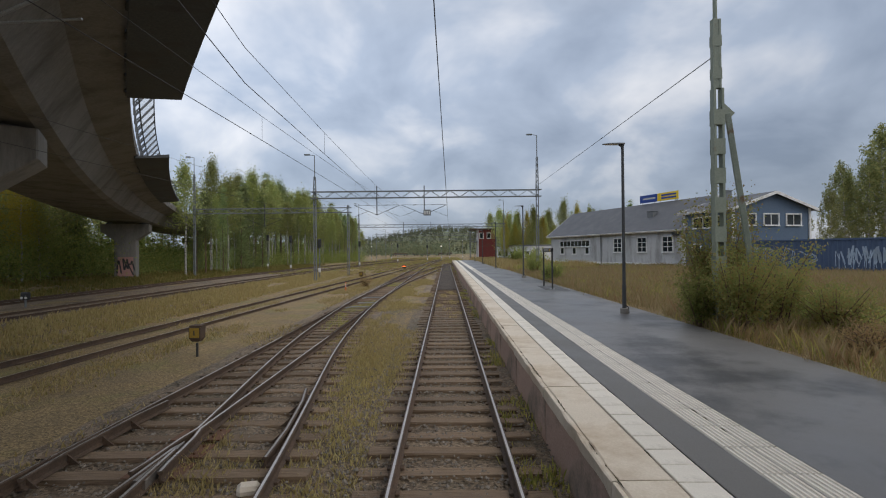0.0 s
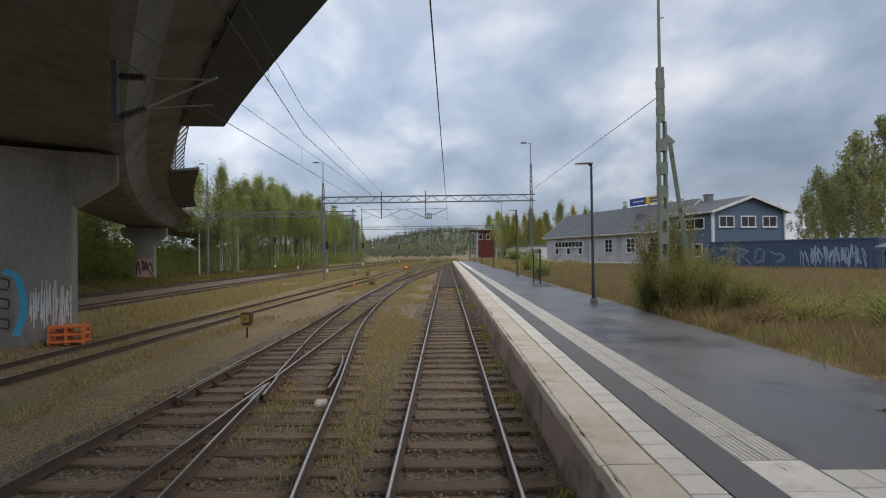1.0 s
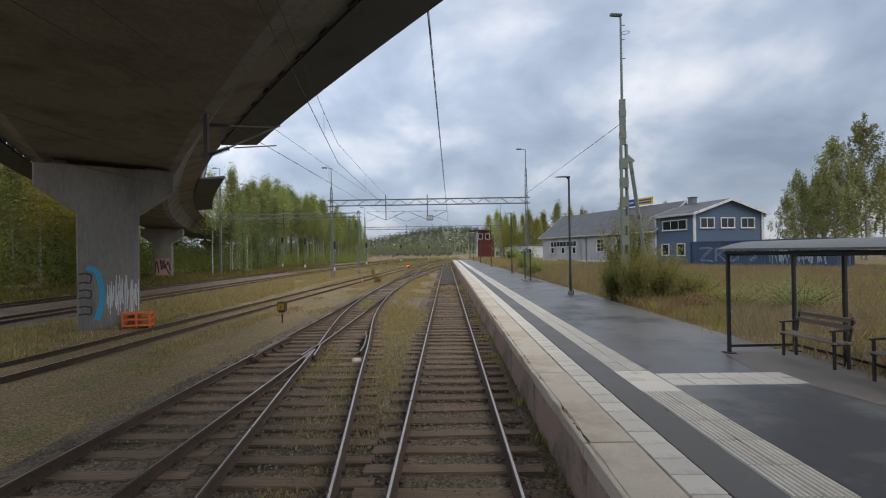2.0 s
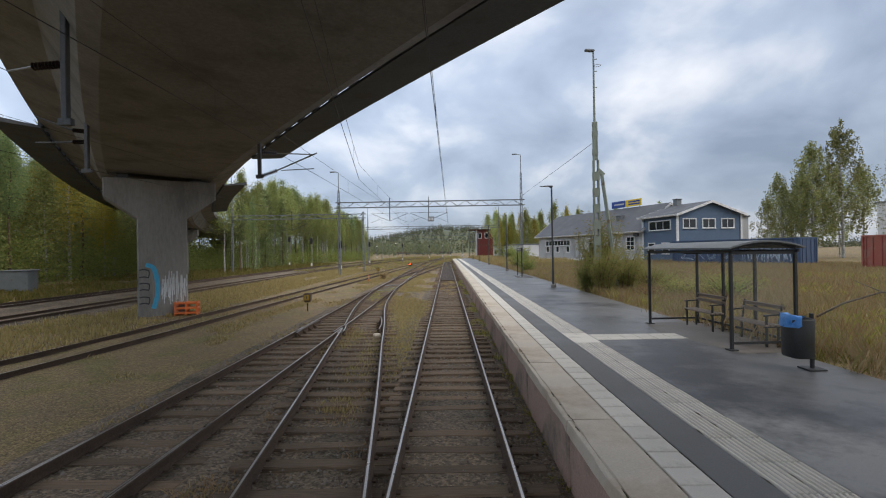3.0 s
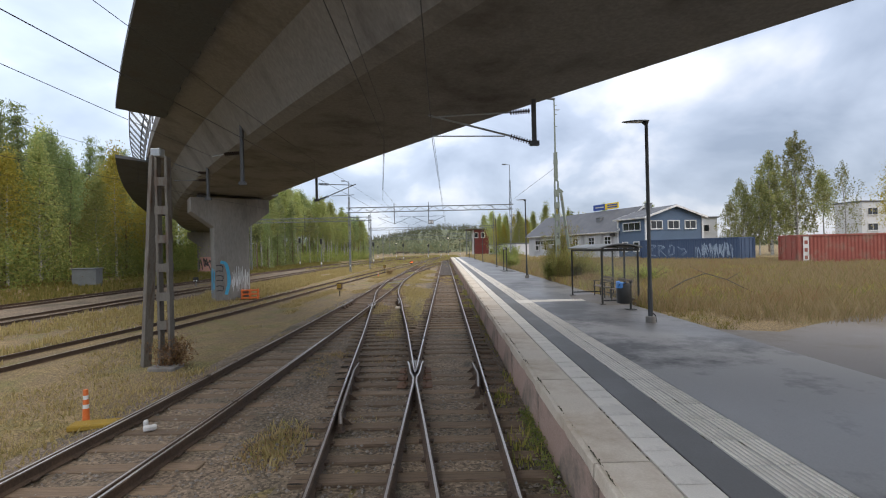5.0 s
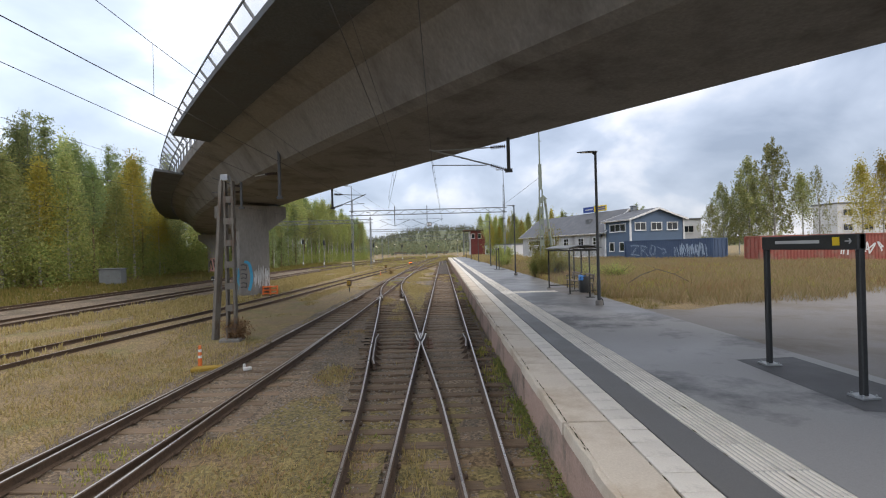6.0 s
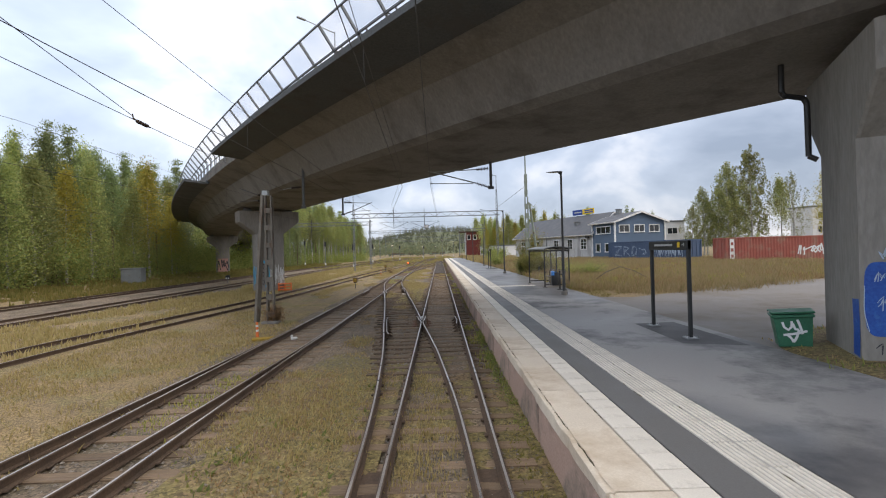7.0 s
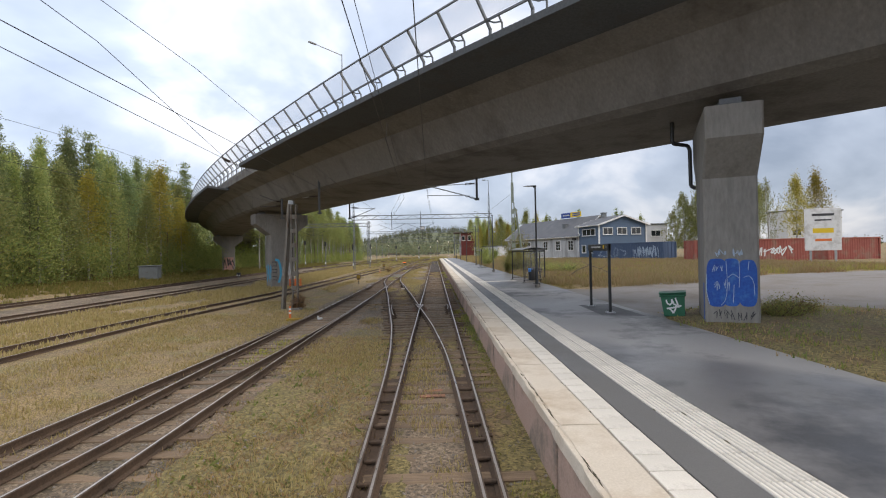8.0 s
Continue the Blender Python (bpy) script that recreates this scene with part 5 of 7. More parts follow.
for x in (-0.13, 0.13):
    mb = Mb()
    mb.tube((x, -0.15, 0.55), (x, -0.17, 0.55), 0.085, n=12)
    part("light", mb, RED_LAMP, dw, "lit orange-red lens")

ds = thing("dwarf_signal", pose(DWARF[0], DWARF[1], -0.2), "small black dwarf signal with white lamps on a short post", "signal")
mb = Mb()
mb.tube((0, 0, 0), (0, 0, 0.45), 0.05, n=8)
part("post", mb, LEAD_GREY, ds)
mb = Mb()
mb.box(Matrix.Translation((0, 0, 0.65)), (0.5, 0.22, 0.46), 0.07)
part("body", mb, BLACK, ds)
for x, z in ((-0.12, 0.56), (0.12, 0.56)):
    mb = Mb()
    mb.tube((x, -0.11, z), (x, -0.135, z), 0.07, n=12)
    part("light", mb, WHITE, ds, "round white lens")

# ---- buildings beyond the platform ----
GREY_BOARD = noisy("pale_grey_boarding", (0.40, 0.41, 0.42), (0.54, 0.55, 0.56), 0.7, 20, bump=0.2, spot=(0.30, 0.30, 0.30), spot_scale=0.5, stretch=(1, 1, 0.3))
BLUE_BOARD = noisy("blue_grey_boarding", (0.08, 0.12, 0.18), (0.12, 0.172, 0.25), 0.7, 20, bump=0.2, stretch=(1, 1, 0.3))
ROOF_GREY = noisy("grey_roof_sheet", (0.068, 0.072, 0.082), (0.108, 0.114, 0.126), 0.8, 20, rough=(0.45, 0.7), bump=0.15)
RED_PAINT = noisy("red_paint", (0.13, 0.026, 0.022), (0.21, 0.042, 0.036), 0.8, 20, rough=(0.5, 0.75), bump=0.15, spot=(0.15, 0.05, 0.04), spot_scale=0.8)
CONT_BLUE = noisy("blue_container_paint", (0.045, 0.075, 0.14), (0.08, 0.12, 0.20), 0.8, 20, rough=(0.45, 0.7), bump=0.15)
CONT_RED = noisy("faded_red_container_paint", (0.27, 0.07, 0.05), (0.36, 0.11, 0.085), 0.8, 20, rough=(0.5, 0.75), bump=0.15, spot=(0.3, 0.16, 0.12), spot_scale=0.8)
BIN_GREEN = noisy("green_plastic", (0.02, 0.10, 0.055), (0.035, 0.16, 0.09), 3, 30, rough=(0.4, 0.6), bump=0.08)
LIGHT_WALL = noisy("white_render", (0.55, 0.56, 0.57), (0.68, 0.69, 0.7), 0.5, 15, bump=0.1)


def frame_pose(x, y, z, heading):
    """x along a wall, y into the building."""
    return pose(x, y, z, 0, 0, heading)


def window(parent, m, w, h, cols, rows):
    """Frame, sill, bars and panes set into a wall whose face is the plane y = 0 of m."""
    mb = Mb()
    t = 0.11
    loops = [(w / 2, h / 2, 0.04), (w / 2, h / 2, -0.072), (w / 2 + 0.012, h / 2 + 0.012, -0.08), (w / 2 + t - 0.012, h / 2 + t - 0.012, -0.08), (w / 2 + t, h / 2 + t, -0.072), (w / 2 + t, h / 2 + t, 0.04)]
    mb.add([m @ Vector((a * sx, y, b * sz)) for a, b, y in loops for sx, sz in ((-1, -1), (1, -1), (1, 1), (-1, 1))],
           [(4 * j + i, 4 * j + (i + 1) % 4, 4 * j + 4 + (i + 1) % 4, 4 * j + 4 + i) for j in range(5) for i in range(4)])
    win = part("window", mb, WHITE, parent, "white-framed window")
    for i in range(1, cols):
        mb = Mb()
        mb.box(m @ Matrix.Translation((-w / 2 + w * i / cols, -0.005, 0)), (0.07, 0.06, h), 0.006)
        part("mullion", mb, WHITE, win)
    for i in range(1, rows):
        mb = Mb()
        mb.box(m @ Matrix.Translation((0, -0.003, -h / 2 + h * i / rows)), (w, 0.055, 0.06), 0.006)
        part("transom", mb, WHITE, win)
    mb = Mb()
    mb.box(m @ Matrix.Translation((0, -0.07, -h / 2 - t)), (w + 0.3, 0.16, 0.035), 0.006)
    part("sill", mb, WHITE, win)
    for i in range(cols):
        for j in range(rows):
            mb = Mb()
            mb.box(m @ Matrix.Translation((-w / 2 + w * (i + 0.5) / cols, 0.0, -h / 2 + h * (j + 0.5) / rows)), (w / cols - 0.05, 0.012, h / rows - 0.05))
            part("pane", mb, GLASS, win)
    return win


def boarded_wall(mb, m, length, height):
    """A wall whose outer face is y = 0 of m, with upright boards."""
    mb.box(m @ Matrix.Translation((length / 2, 0.13, height / 2)), (length, 0.22, height))


def gable_roof(parent, m, L, D, eave, ridge, over, mat, along_x=True):
    """Roof over a plan L by D, ridge along x or along y of m."""
    if along_x:
        q, a, b = m, L, D
    else:
        q, a, b = m @ pose(L, 0, 0, 0, 0, 90), D, L
    for s in (-1, 1):
        mb = Mb()
        slope = math.atan2(ridge - eave, b / 2)
        width = (b / 2 + over) / math.cos(slope)
        mid = q @ Matrix.Translation((a / 2, b / 2 + s * (b / 2 + over) / 2, ridge - math.tan(slope) * (b / 2 + over) / 2 + 0.08)) @ pose(0, 0, 0, -s * math.degrees(slope), 0, 0)
        mb.box(mid, (a + 2 * over, width, 0.1), 0.01)
        roof = part("roof", mb, mat, parent)
        mb = Mb()
        mb.box(mid @ Matrix.Translation((0, s * width / 2, -0.05)), (a + 2 * over, 0.05, 0.2), 0.008)
        part("fascia", mb, WHITE, roof, "pale fascia board")
        for e in (-1, 1):
            mb = Mb()
            mb.box(mid @ Matrix.Translation((e * ((a + 2 * over) / 2 + 0.02), 0, -0.07)), (0.05, width, 0.26), 0.008)
            part("bargeboard", mb, WHITE, roof, "white bargeboard")


def gable_wall(mb, m, width, eave, ridge):
    """A gable end, its outer face y = 0 of m."""
    vs = [m @ Vector((x, y, z)) for y in (0.0, 0.22) for x, z in ((0, 0), (width, 0), (width, eave), (width / 2, ridge), (0, eave))]
    mb.add(vs, [(0, 1, 2, 3, 4), (9, 8, 7, 6, 5), (0, 5, 6, 1), (1, 6, 7, 2), (2, 7, 8, 3), (3, 8, 9, 4), (4, 9, 5, 0)])


def grey_house():
    # plan: from the corner by the blue house along the wall that faces the tracks
    head = math.degrees(math.atan2(-0.943, 0.333))
    L, D, eave, ridge = 24.9, 8.6, 4.2, 7.45
    m = frame_pose(16.1, 73.0, 0.85, head)
    ob = thing("grey_building", IDENT, "long low pale grey wooden building with grey sheet roof", "building")
    mb = Mb()
    boarded_wall(mb, m, L, eave)
    wall = part("wall", mb, GREY_BOARD, ob)
    for base, name in ((m @ pose(0, D, 0, 0, 0, -90), "a"), (m @ pose(L, 0, 0, 0, 0, 90), "b")):
        mb = Mb()
        gable_wall(mb, base, D, eave, ridge)
        part("gable_wall", mb, GREY_BOARD, ob)
    mb = Mb()
    boarded_wall(mb, m @ pose(L, D, 0, 0, 0, 180), L, eave)
    part("wall", mb, GREY_BOARD, ob)
    mb = Mb()
    mb.box(m @ Matrix.Translation((L / 2, -0.03, 0.15)), (L, 0.08, 0.4), 0.01)
    part("plinth", mb, WHITE, ob)
    gable_roof(ob, m, L, D, eave, ridge, 0.55, ROOF_GREY)
    for x in (15.0, 19.1, 22.9):
        window(wall, m @ Matrix.Translation((x, 0, 2.42)), 1.35, 1.6, 2, 3)
    window(wall, m @ Matrix.Translation((5.95, 0, 2.8)), 7.0, 0.75, 8, 1)
    for x in (3.0, 5.95, 8.9):
        window(wall, m @ Matrix.Translation((x, 0, 1.8)), 0.75, 0.85, 1, 1)
    mb = Mb()
    mb.tube(m @ Vector((11.9, -0.1, 0.1)), m @ Vector((11.9, -0.1, 3.95)), 0.06, n=8)
    mb.tube(m @ Vector((11.9, -0.1, 3.95)), m @ Vector((11.7, -0.5, 4.12)), 0.06, n=8)
    part("downpipe", mb, MESHWORK, ob, "dark downpipe")
    mb = Mb()
    mb.box(m @ Matrix.Translation((18.6, 2.0, 5.9)), (0.9, 0.7, 0.75), 0.03)
    mb.box(m @ Matrix.Translation((18.6, 2.0, 6.32)), (1.05, 0.85, 0.08), 0.02)
    part("roof_vent", mb, MESHWORK, ob)
    mb = Mb()
    mb.box(m @ Matrix.Translation((24.2, -0.25, 3.5)), (0.8, 0.3, 0.35), 0.03)
    part("porch_lamp", mb, BLACK, ob)
    # boards on the roof ridge
    sg = thing("roof_sign", IDENT, "blue and yellow sign boards standing on the roof ridge", "sign")
    for x0, x1, mat in ((14.1, 16.95, SIGN_BLUE), (17.05, 20.2, YELLOW)):
        mb = Mb()
        mb.box(m @ Matrix.Translation(((x0 + x1) / 2, D / 2, ridge + 0.75)), (x1 - x0, 0.14, 0.95), 0.02)
        bd = part("board", mb, mat, sg)
        mb = Mb()
        k = 2 if mat is YELLOW else 1
        for i in range(k):
            mb.box(m @ Matrix.Translation(((x0 + x1) / 2 + 0.2, D / 2 - 0.076, ridge + 0.75 + (i - (k - 1) / 2) * 0.34)), ((x1 - x0) * 0.72, 0.012, 0.2))
        part("writing", mb, SIGN_BLUE if mat is YELLOW else PALE, bd)
        mb = Mb()
        for x in (x0 + 0.4, x1 - 0.4):
            mb.beam(m @ Vector((x, D / 2, ridge - 0.05)), m @ Vector((x, D / 2, ridge + 0.4)), 0.07, 0.07)
        part("bracket", mb, GALV, bd)


grey_house()


def blue_house():
    L, D, eave, ridge = 8.5, 6.1, 5.55, 6.95
    m = frame_pose(25.9, 43.4, 0.88, 13)
    ob = thing("blue_house", IDENT, "two-storey blue-grey boarded house with white trim", "house")
    mb = Mb()
    gable_wall(mb, m, L, eave, ridge)
    front = part("gable_wall", mb, BLUE_BOARD, ob)
    mb = Mb()
    side = m @ pose(0, D, 0, 0, 0, -90)
    boarded_wall(mb, side, D, eave)
    left = part("wall", mb, BLUE_BOARD, ob)
    mb = Mb()
    boarded_wall(mb, m @ pose(L, 0, 0, 0, 0, 90), D, eave)
    part("wall", mb, BLUE_BOARD, ob)
    mb = Mb()
    gable_wall(mb, m @ pose(L, D, 0, 0, 0, 180), L, eave, ridge)
    part("gable_wall", mb, BLUE_BOARD, ob)
    gable_roof(ob, m, L, D, eave, ridge, 0.5, ROOF_GREY, along_x=False)
    for x in (1.55, 4.1, 6.65):
        window(front, m @ Matrix.Translation((x, -0.01, 4.48)), 1.58, 0.95, 2, 1)
    for x in (1.6, 4.1):
        window(left, side @ Matrix.Translation((x, 0, 1.7)), 1.05, 1.15, 1, 1)
    window(left, side @ Matrix.Translation((3.1, 0, 4.4)), 3.7, 0.95, 3, 1)
    for x, y in ((0, 0), (L, 0), (0, D)):
        mb = Mb()
        mb.box(m @ Matrix.Translation((x, y, eave / 2)), (0.22, 0.22, eave), 0.015)
        part("corner_board", mb, WHITE, ob, "white corner board")
    mb = Mb()
    mb.box(m @ Matrix.Translation((4.25, 5.2, 7.2)), (0.7, 0.7, 1.1), 0.03)
    mb.box(m @ Matrix.Translation((4.25, 5.2, 7.78)), (0.85, 0.85, 0.1), 0.02)
    part("chimney", mb, LEAD_GREY, ob)


blue_house()


def container(m, L, mat, label):
    ob = thing("shipping_container", m, label, "container", "containers")
    H, W = 2.55, 2.44
    n = int(L / 0.28)
    for s in (-1, 1):
        mb = Mb()
        prof = []
        for i in range(n):
            x = -L / 2 + 0.08 + (L - 0.16) * i / n
            d = (L - 0.16) / n
            prof += [(x, 0.0), (x + d * 0.35, 0.0), (x + d * 0.5, -0.036), (x + d * 0.85, -0.036)]
        vs = [(x, s * (W / 2 - 0.03) + s * y, z) for x, y in prof for z in (0.12, H - 0.1)]
        mb.add(vs, [(2 * i, 2 * i + 2, 2 * i + 3, 2 * i + 1) for i in range(len(prof) - 1)])
        part("side_panel", mb, mat, ob)
    for e in (-1, 1):
        mb = Mb()
        mb.box(Matrix.Translation((e * (L / 2 - 0.06), 0, H / 2)), (0.06, W - 0.2, H - 0.2), 0.01)
        for y in (-0.9, -0.35, 0.35, 0.9):
            mb.tube((e * (L / 2), y, 0.1), (e * (L / 2), y, H - 0.1), 0.025, n=6)
        part("end_door", mb, mat, ob)
    mb = Mb()
    for x in (-L / 2, L / 2):
        for y in (-W / 2, W / 2):
            mb.box(Matrix.Translation((x * 0.995, y * 0.97, H / 2)), (0.15, 0.15, H), 0.01)
    for z in (0.08, H - 0.06):
        for y in (-W / 2, W / 2):
            mb.box(Matrix.Translation((0, y * 0.97, z)), (L - 0.15, 0.1, 0.14), 0.01)
        for x in (-L / 2, L / 2):
            mb.box(Matrix.Translation((x * 0.995, 0, z)), (0.1, W - 0.2, 0.14), 0.01)
    part("frame", mb, mat, ob)
    mb = Mb()
    mb.box(Matrix.Translation((0, 0, H - 0.03)), (L - 0.1, W - 0.1, 0.04))
    part("roof", mb, mat, ob)
    return ob


PAINT_PALE = noisy("pale_blue_spray_paint", (0.28, 0.38, 0.52), (0.5, 0.58, 0.66), 4, 30, bump=0.0)
PAINT_WHITE = material("white_spray_paint", (0.72, 0.74, 0.74), 0.6)
PAINT_BLUE = noisy("blue_spray_paint", (0.01, 0.05, 0.27), (0.03, 0.13, 0.48), 2.2, 20, rough=(0.5, 0.7), bump=0.05, spot=(0.09, 0.26, 0.55), spot_scale=1.6, spot_at=(0.55, 0.75))
PAINT_CYAN = noisy("cyan_spray_paint", (0.04, 0.32, 0.55), (0.10, 0.45, 0.66), 3, 20, rough=(0.5, 0.7), bump=0.05)
PAINT_PINK = noisy("pink_spray_paint", (0.42, 0.22, 0.2), (0.55, 0.33, 0.3), 3, 20, bump=0.05)
PAINT_DARK = material("dark_spray_paint", (0.05, 0.05, 0.055), 0.6)


def stroke(mb, m, pts, w, y=-0.006):
    """A flat band of paint along a smooth line on the plane y = 0 of m."""
    path = spline([(p[0], p[1]) for p in pts], 0.06)
    vs = []
    for i, p in enumerate(path):
        a, b = path[max(0, i - 1)], path[min(len(path) - 1, i + 1)]
        t = (b - a).normalized()
        for s in (-1, 1):
            vs.append(m @ Vector((p.x - s * t.y * w / 2, y, p.y + s * t.x * w / 2)))
    mb.add(vs, [(2 * i, 2 * i + 2, 2 * i + 3, 2 * i + 1) for i in range(len(path) - 1)])


def scrawl(mb, m, x0, x1, z0, z1, n, w, seed, y=-0.006):
    """Loops and zigzags of spray paint with no letters in them."""
    r2 = random.Random(seed)
    step = (x1 - x0) / n
    for i in range(n):
        cx = x0 + (i + 0.5) * step
        pts = [(cx + r2.uniform(-0.5, 0.5) * step, z0 + (z1 - z0) * f) for f in (r2.uniform(0, 0.3), r2.uniform(0.5, 1), r2.uniform(0.2, 0.6), r2.uniform(0.7, 1), r2.uniform(0, 0.4))]
        pts = [(a + 0.3 * step * j / 4, b) for j, (a, b) in enumerate(pts)]
        stroke(mb, m, pts, w, y)


bc = container(pose(27.7, 35.6, 0.8, 0, 0, 116), 12.2, CONT_BLUE, "dark blue shipping container with pale graffiti in tall grass")
mb = Mb()
bcm = pose(0, 1.2, 0, 0, 0, 180)
for pts in ([(-5.2, 1.9), (-3.9, 1.95), (-5.1, 0.75), (-3.8, 0.7)], [(-3.5, 0.7), (-3.5, 1.9), (-2.7, 1.75), (-3.3, 1.3), (-2.5, 0.65)], [(-2.2, 0.9), (-1.9, 1.95), (-1.4, 1.7), (-1.5, 0.9), (-2.1, 0.7)], [(-1.0, 1.7), (-0.5, 1.4), (-0.1, 1.5), (0.1, 1.1), (-0.4, 0.8)]):
    for dx, dz in ((0, 0), (0.13, -0.09)):
        for p, q in zip(pts, pts[1:]):
            stroke(mb, bcm, [(p[0] + dx, p[1] + dz), ((p[0] + q[0]) / 2 + dx, (p[1] + q[1]) / 2 + dz + 0.05), (q[0] + dx, q[1] + dz)], 0.035)
scrawl(mb, bcm, 1.2, 5.4, 0.4, 1.9, 12, 0.04, 12)
scrawl(mb, bcm, 2.0, 5.0, 0.6, 2.1, 8, 0.09, 13)
part("graffiti", mb, PAINT_PALE, bc, "pale spray-painted loops")
rc = container(pose(34.2, 20.9, 0.75, 0, 0, -4), 12.2, CONT_RED, "faded red shipping container with white graffiti in tall grass")
mb = Mb()
scrawl(mb, pose(0, -1.2, 0), 0.2, 4.2, 0.7, 1.8, 5, 0.12, 21)
part("graffiti", mb, PAINT_WHITE, rc, "white spray-painted strokes")
mb = Mb()
mb.box(Matrix.Translation((-5.55, -1.245, 1.35)), (0.42, 0.02, 2.1), 0)
plate = part("plate", mb, WHITE, rc, "tall white plate with dark marks")
mb = Mb()
for z in (0.75, 1.35, 1.95):
    mb.box(Matrix.Translation((-5.55, -1.258, z)), (0.24, 0.01, 0.3), 0)
part("mark", mb, CONT_RED, plate)
container(pose(46.5, 22.5, 0.75, 0, 0, 3), 6.1, CONT_RED, "faded red shipping container beside another")


def garbage_bin():
    ob = thing("waste_container", pose(7.2, -16.15, 0.6, 0, -4, -28) @ Matrix.Diagonal((0.78, 0.8, 0.86, 1)), "green plastic waste container with white graffiti", "bin")
    mb = Mb()
    vs = [(x * k, y * k, z) for z, k in ((0.05, 0.84), (0.78, 1.0)) for x, y in ((-0.42, -0.33), (0.42, -0.33), (0.42, 0.33), (-0.42, 0.33))]
    mb.add(vs, [(0, 1, 5, 4), (1, 2, 6, 5), (2, 3, 7, 6), (3, 0, 4, 7), (3, 2, 1, 0), (4, 5, 6, 7)])
    mb.box(Matrix.Translation((0, 0, 0.76)), (0.92, 0.74, 0.07), 0.02)
    part("tub", mb, BIN_GREEN, ob)
    mb = Mb()
    mb.box(pose(0, -0.18, 0.86, 6, 0, 0), (0.94, 0.4, 0.05), 0.02)
    mb.box(pose(0, 0.19, 0.86, -6, 0, 0), (0.94, 0.4, 0.05), 0.02)
    part("lid", mb, BIN_GREEN, ob)
    for x in (-0.3, 0.3):
        mb = Mb()
        mb.tube((x, 0.42, 0.06), (x + 0.08, 0.42, 0.06), 0.1, n=10)
        part("wheel", mb, BLACK, ob)
    mb = Mb()
    m = pose(0, -0.282, 0.05, 4.1, 0, 0)
    for pts in ([(-0.27, 0.64), (-0.24, 0.5), (-0.14, 0.42), (-0.06, 0.5), (-0.04, 0.66)], [(-0.02, 0.6), (0.03, 0.44), (0.12, 0.42)], [(0.1, 0.7), (0.16, 0.5), (0.2, 0.3)], [(-0.28, 0.28), (0.0, 0.31), (0.32, 0.38)], [(-0.18, 0.28), (-0.08, 0.18), (-0.04, 0.08)], [(-0.04, 0.08), (0.06, 0.24), (0.12, 0.42)]):
        stroke(mb, m, [(a * 0.85, b * 0.85 + 0.04) for a, b in pts], 0.055, -0.012)
    part("graffiti", mb, PAINT_WHITE, ob, "white spray-painted strokes")


garbage_bin()

# paint on the piers
near = pose(8.27, -17.0, 0, 0, 0, 65.0) @ pose(-1.0, 0, 0, 0, 0, -90)
# near: x runs along the end face of the shaft, its plane y = 0
mb = Mb()
BUBBLES = ((-0.35, 1.72, 0.24, 0.64), (-0.01, 1.73, 0.21, 0.63), (0.35, 1.71, 0.215, 0.61))
for i, (x, z, a, b) in enumerate(BUBBLES):
    ring = [(math.cos(k * math.pi / 18), math.sin(k * math.pi / 18)) for k in range(36)]
    mb.add([near @ Vector((x + a * abs(c) ** 0.55 * (1 if c > 0 else -1), -0.006 - 0.001 * i, z + b * abs(s) ** 0.5 * (1 if s > 0 else -1))) for c, s in ring], [tuple(range(36))])
part("graffiti", mb, PAINT_BLUE, FLYOVER, "bright blue spray-painted bubbles")
mb = Mb()
for pts in ([(-0.15, 2.3), (-0.13, 1.7), (-0.18, 1.3), (-0.3, 1.12)], [(-0.68, 1.95), (-0.69, 1.5), (-0.62, 1.16)], [(0.19, 2.3), (0.2, 1.95), (0.18, 1.6)], [(-0.1, 1.86), (0.02, 1.95), (0.18, 1.85)], [(0.05, 1.68), (0.02, 1.2)], [(0.3, 1.86), (0.45, 1.9), (0.56, 1.72), (0.58, 1.4)], [(0.45, 2.28), (0.42, 2.05)]):
    stroke(mb, near, [(a * 0.86, b) for a, b in pts], 0.013, -0.012)
scrawl(mb, near, -0.5, -0.22, 2.0, 2.2, 3, 0.014, 51, -0.012)
scrawl(mb, near, -0.45, -0.05, 1.5, 1.82, 4, 0.014, 52, -0.012)
scrawl(mb, near, -0.4, 0.3, 2.4, 2.62, 6, 0.02, 32, -0.006)
part("graffiti", mb, PAINT_PALE, FLYOVER, "pale spray-painted lines")
mb = Mb()
scrawl(mb, near, -0.5, 0.5, 0.72, 1.02, 7, 0.016, 33, -0.006)
part("graffiti", mb, PAINT_DARK, FLYOVER, "dark spray-painted scribble")
nearleft = pose(8.27, -17.0, 0, 0, 0, 65.0) @ pose(-1.0, 0.63, 0, 0, 0, 180)
mb = Mb()
stroke(mb, nearleft, [(-0.25, 0.7), (-0.22, 1.2), (-0.25, 1.7)], 0.3, -0.006)
part("graffiti", mb, PAINT_BLUE, FLYOVER, "blue spray paint")
far = arc_pose(0.0, 0.0, 0.0) @ pose(0, -0.9, 0)
mb = Mb()
stroke(mb, far, [(-0.72, 2.3), (-0.42, 2.15), (-0.27, 1.6), (-0.25, 0.9), (-0.42, 0.2)], 0.2, -0.006)
part("graffiti", mb, PAINT_CYAN, FLYOVER, "bright cyan spray-painted band")
mb = Mb()
for z in (2.05, 1.7, 1.4, 1.1, 0.75, 0.45):
    stroke(mb, far, [(-0.98, z), (-0.8, z + 0.03), (-0.6, z - 0.02)], 0.06, -0.008)
for z in (1.88, 1.25, 0.6):
    stroke(mb, far, [(-0.6, z + 0.17), (-0.58, z), (-0.61, z - 0.15)], 0.05, -0.008)
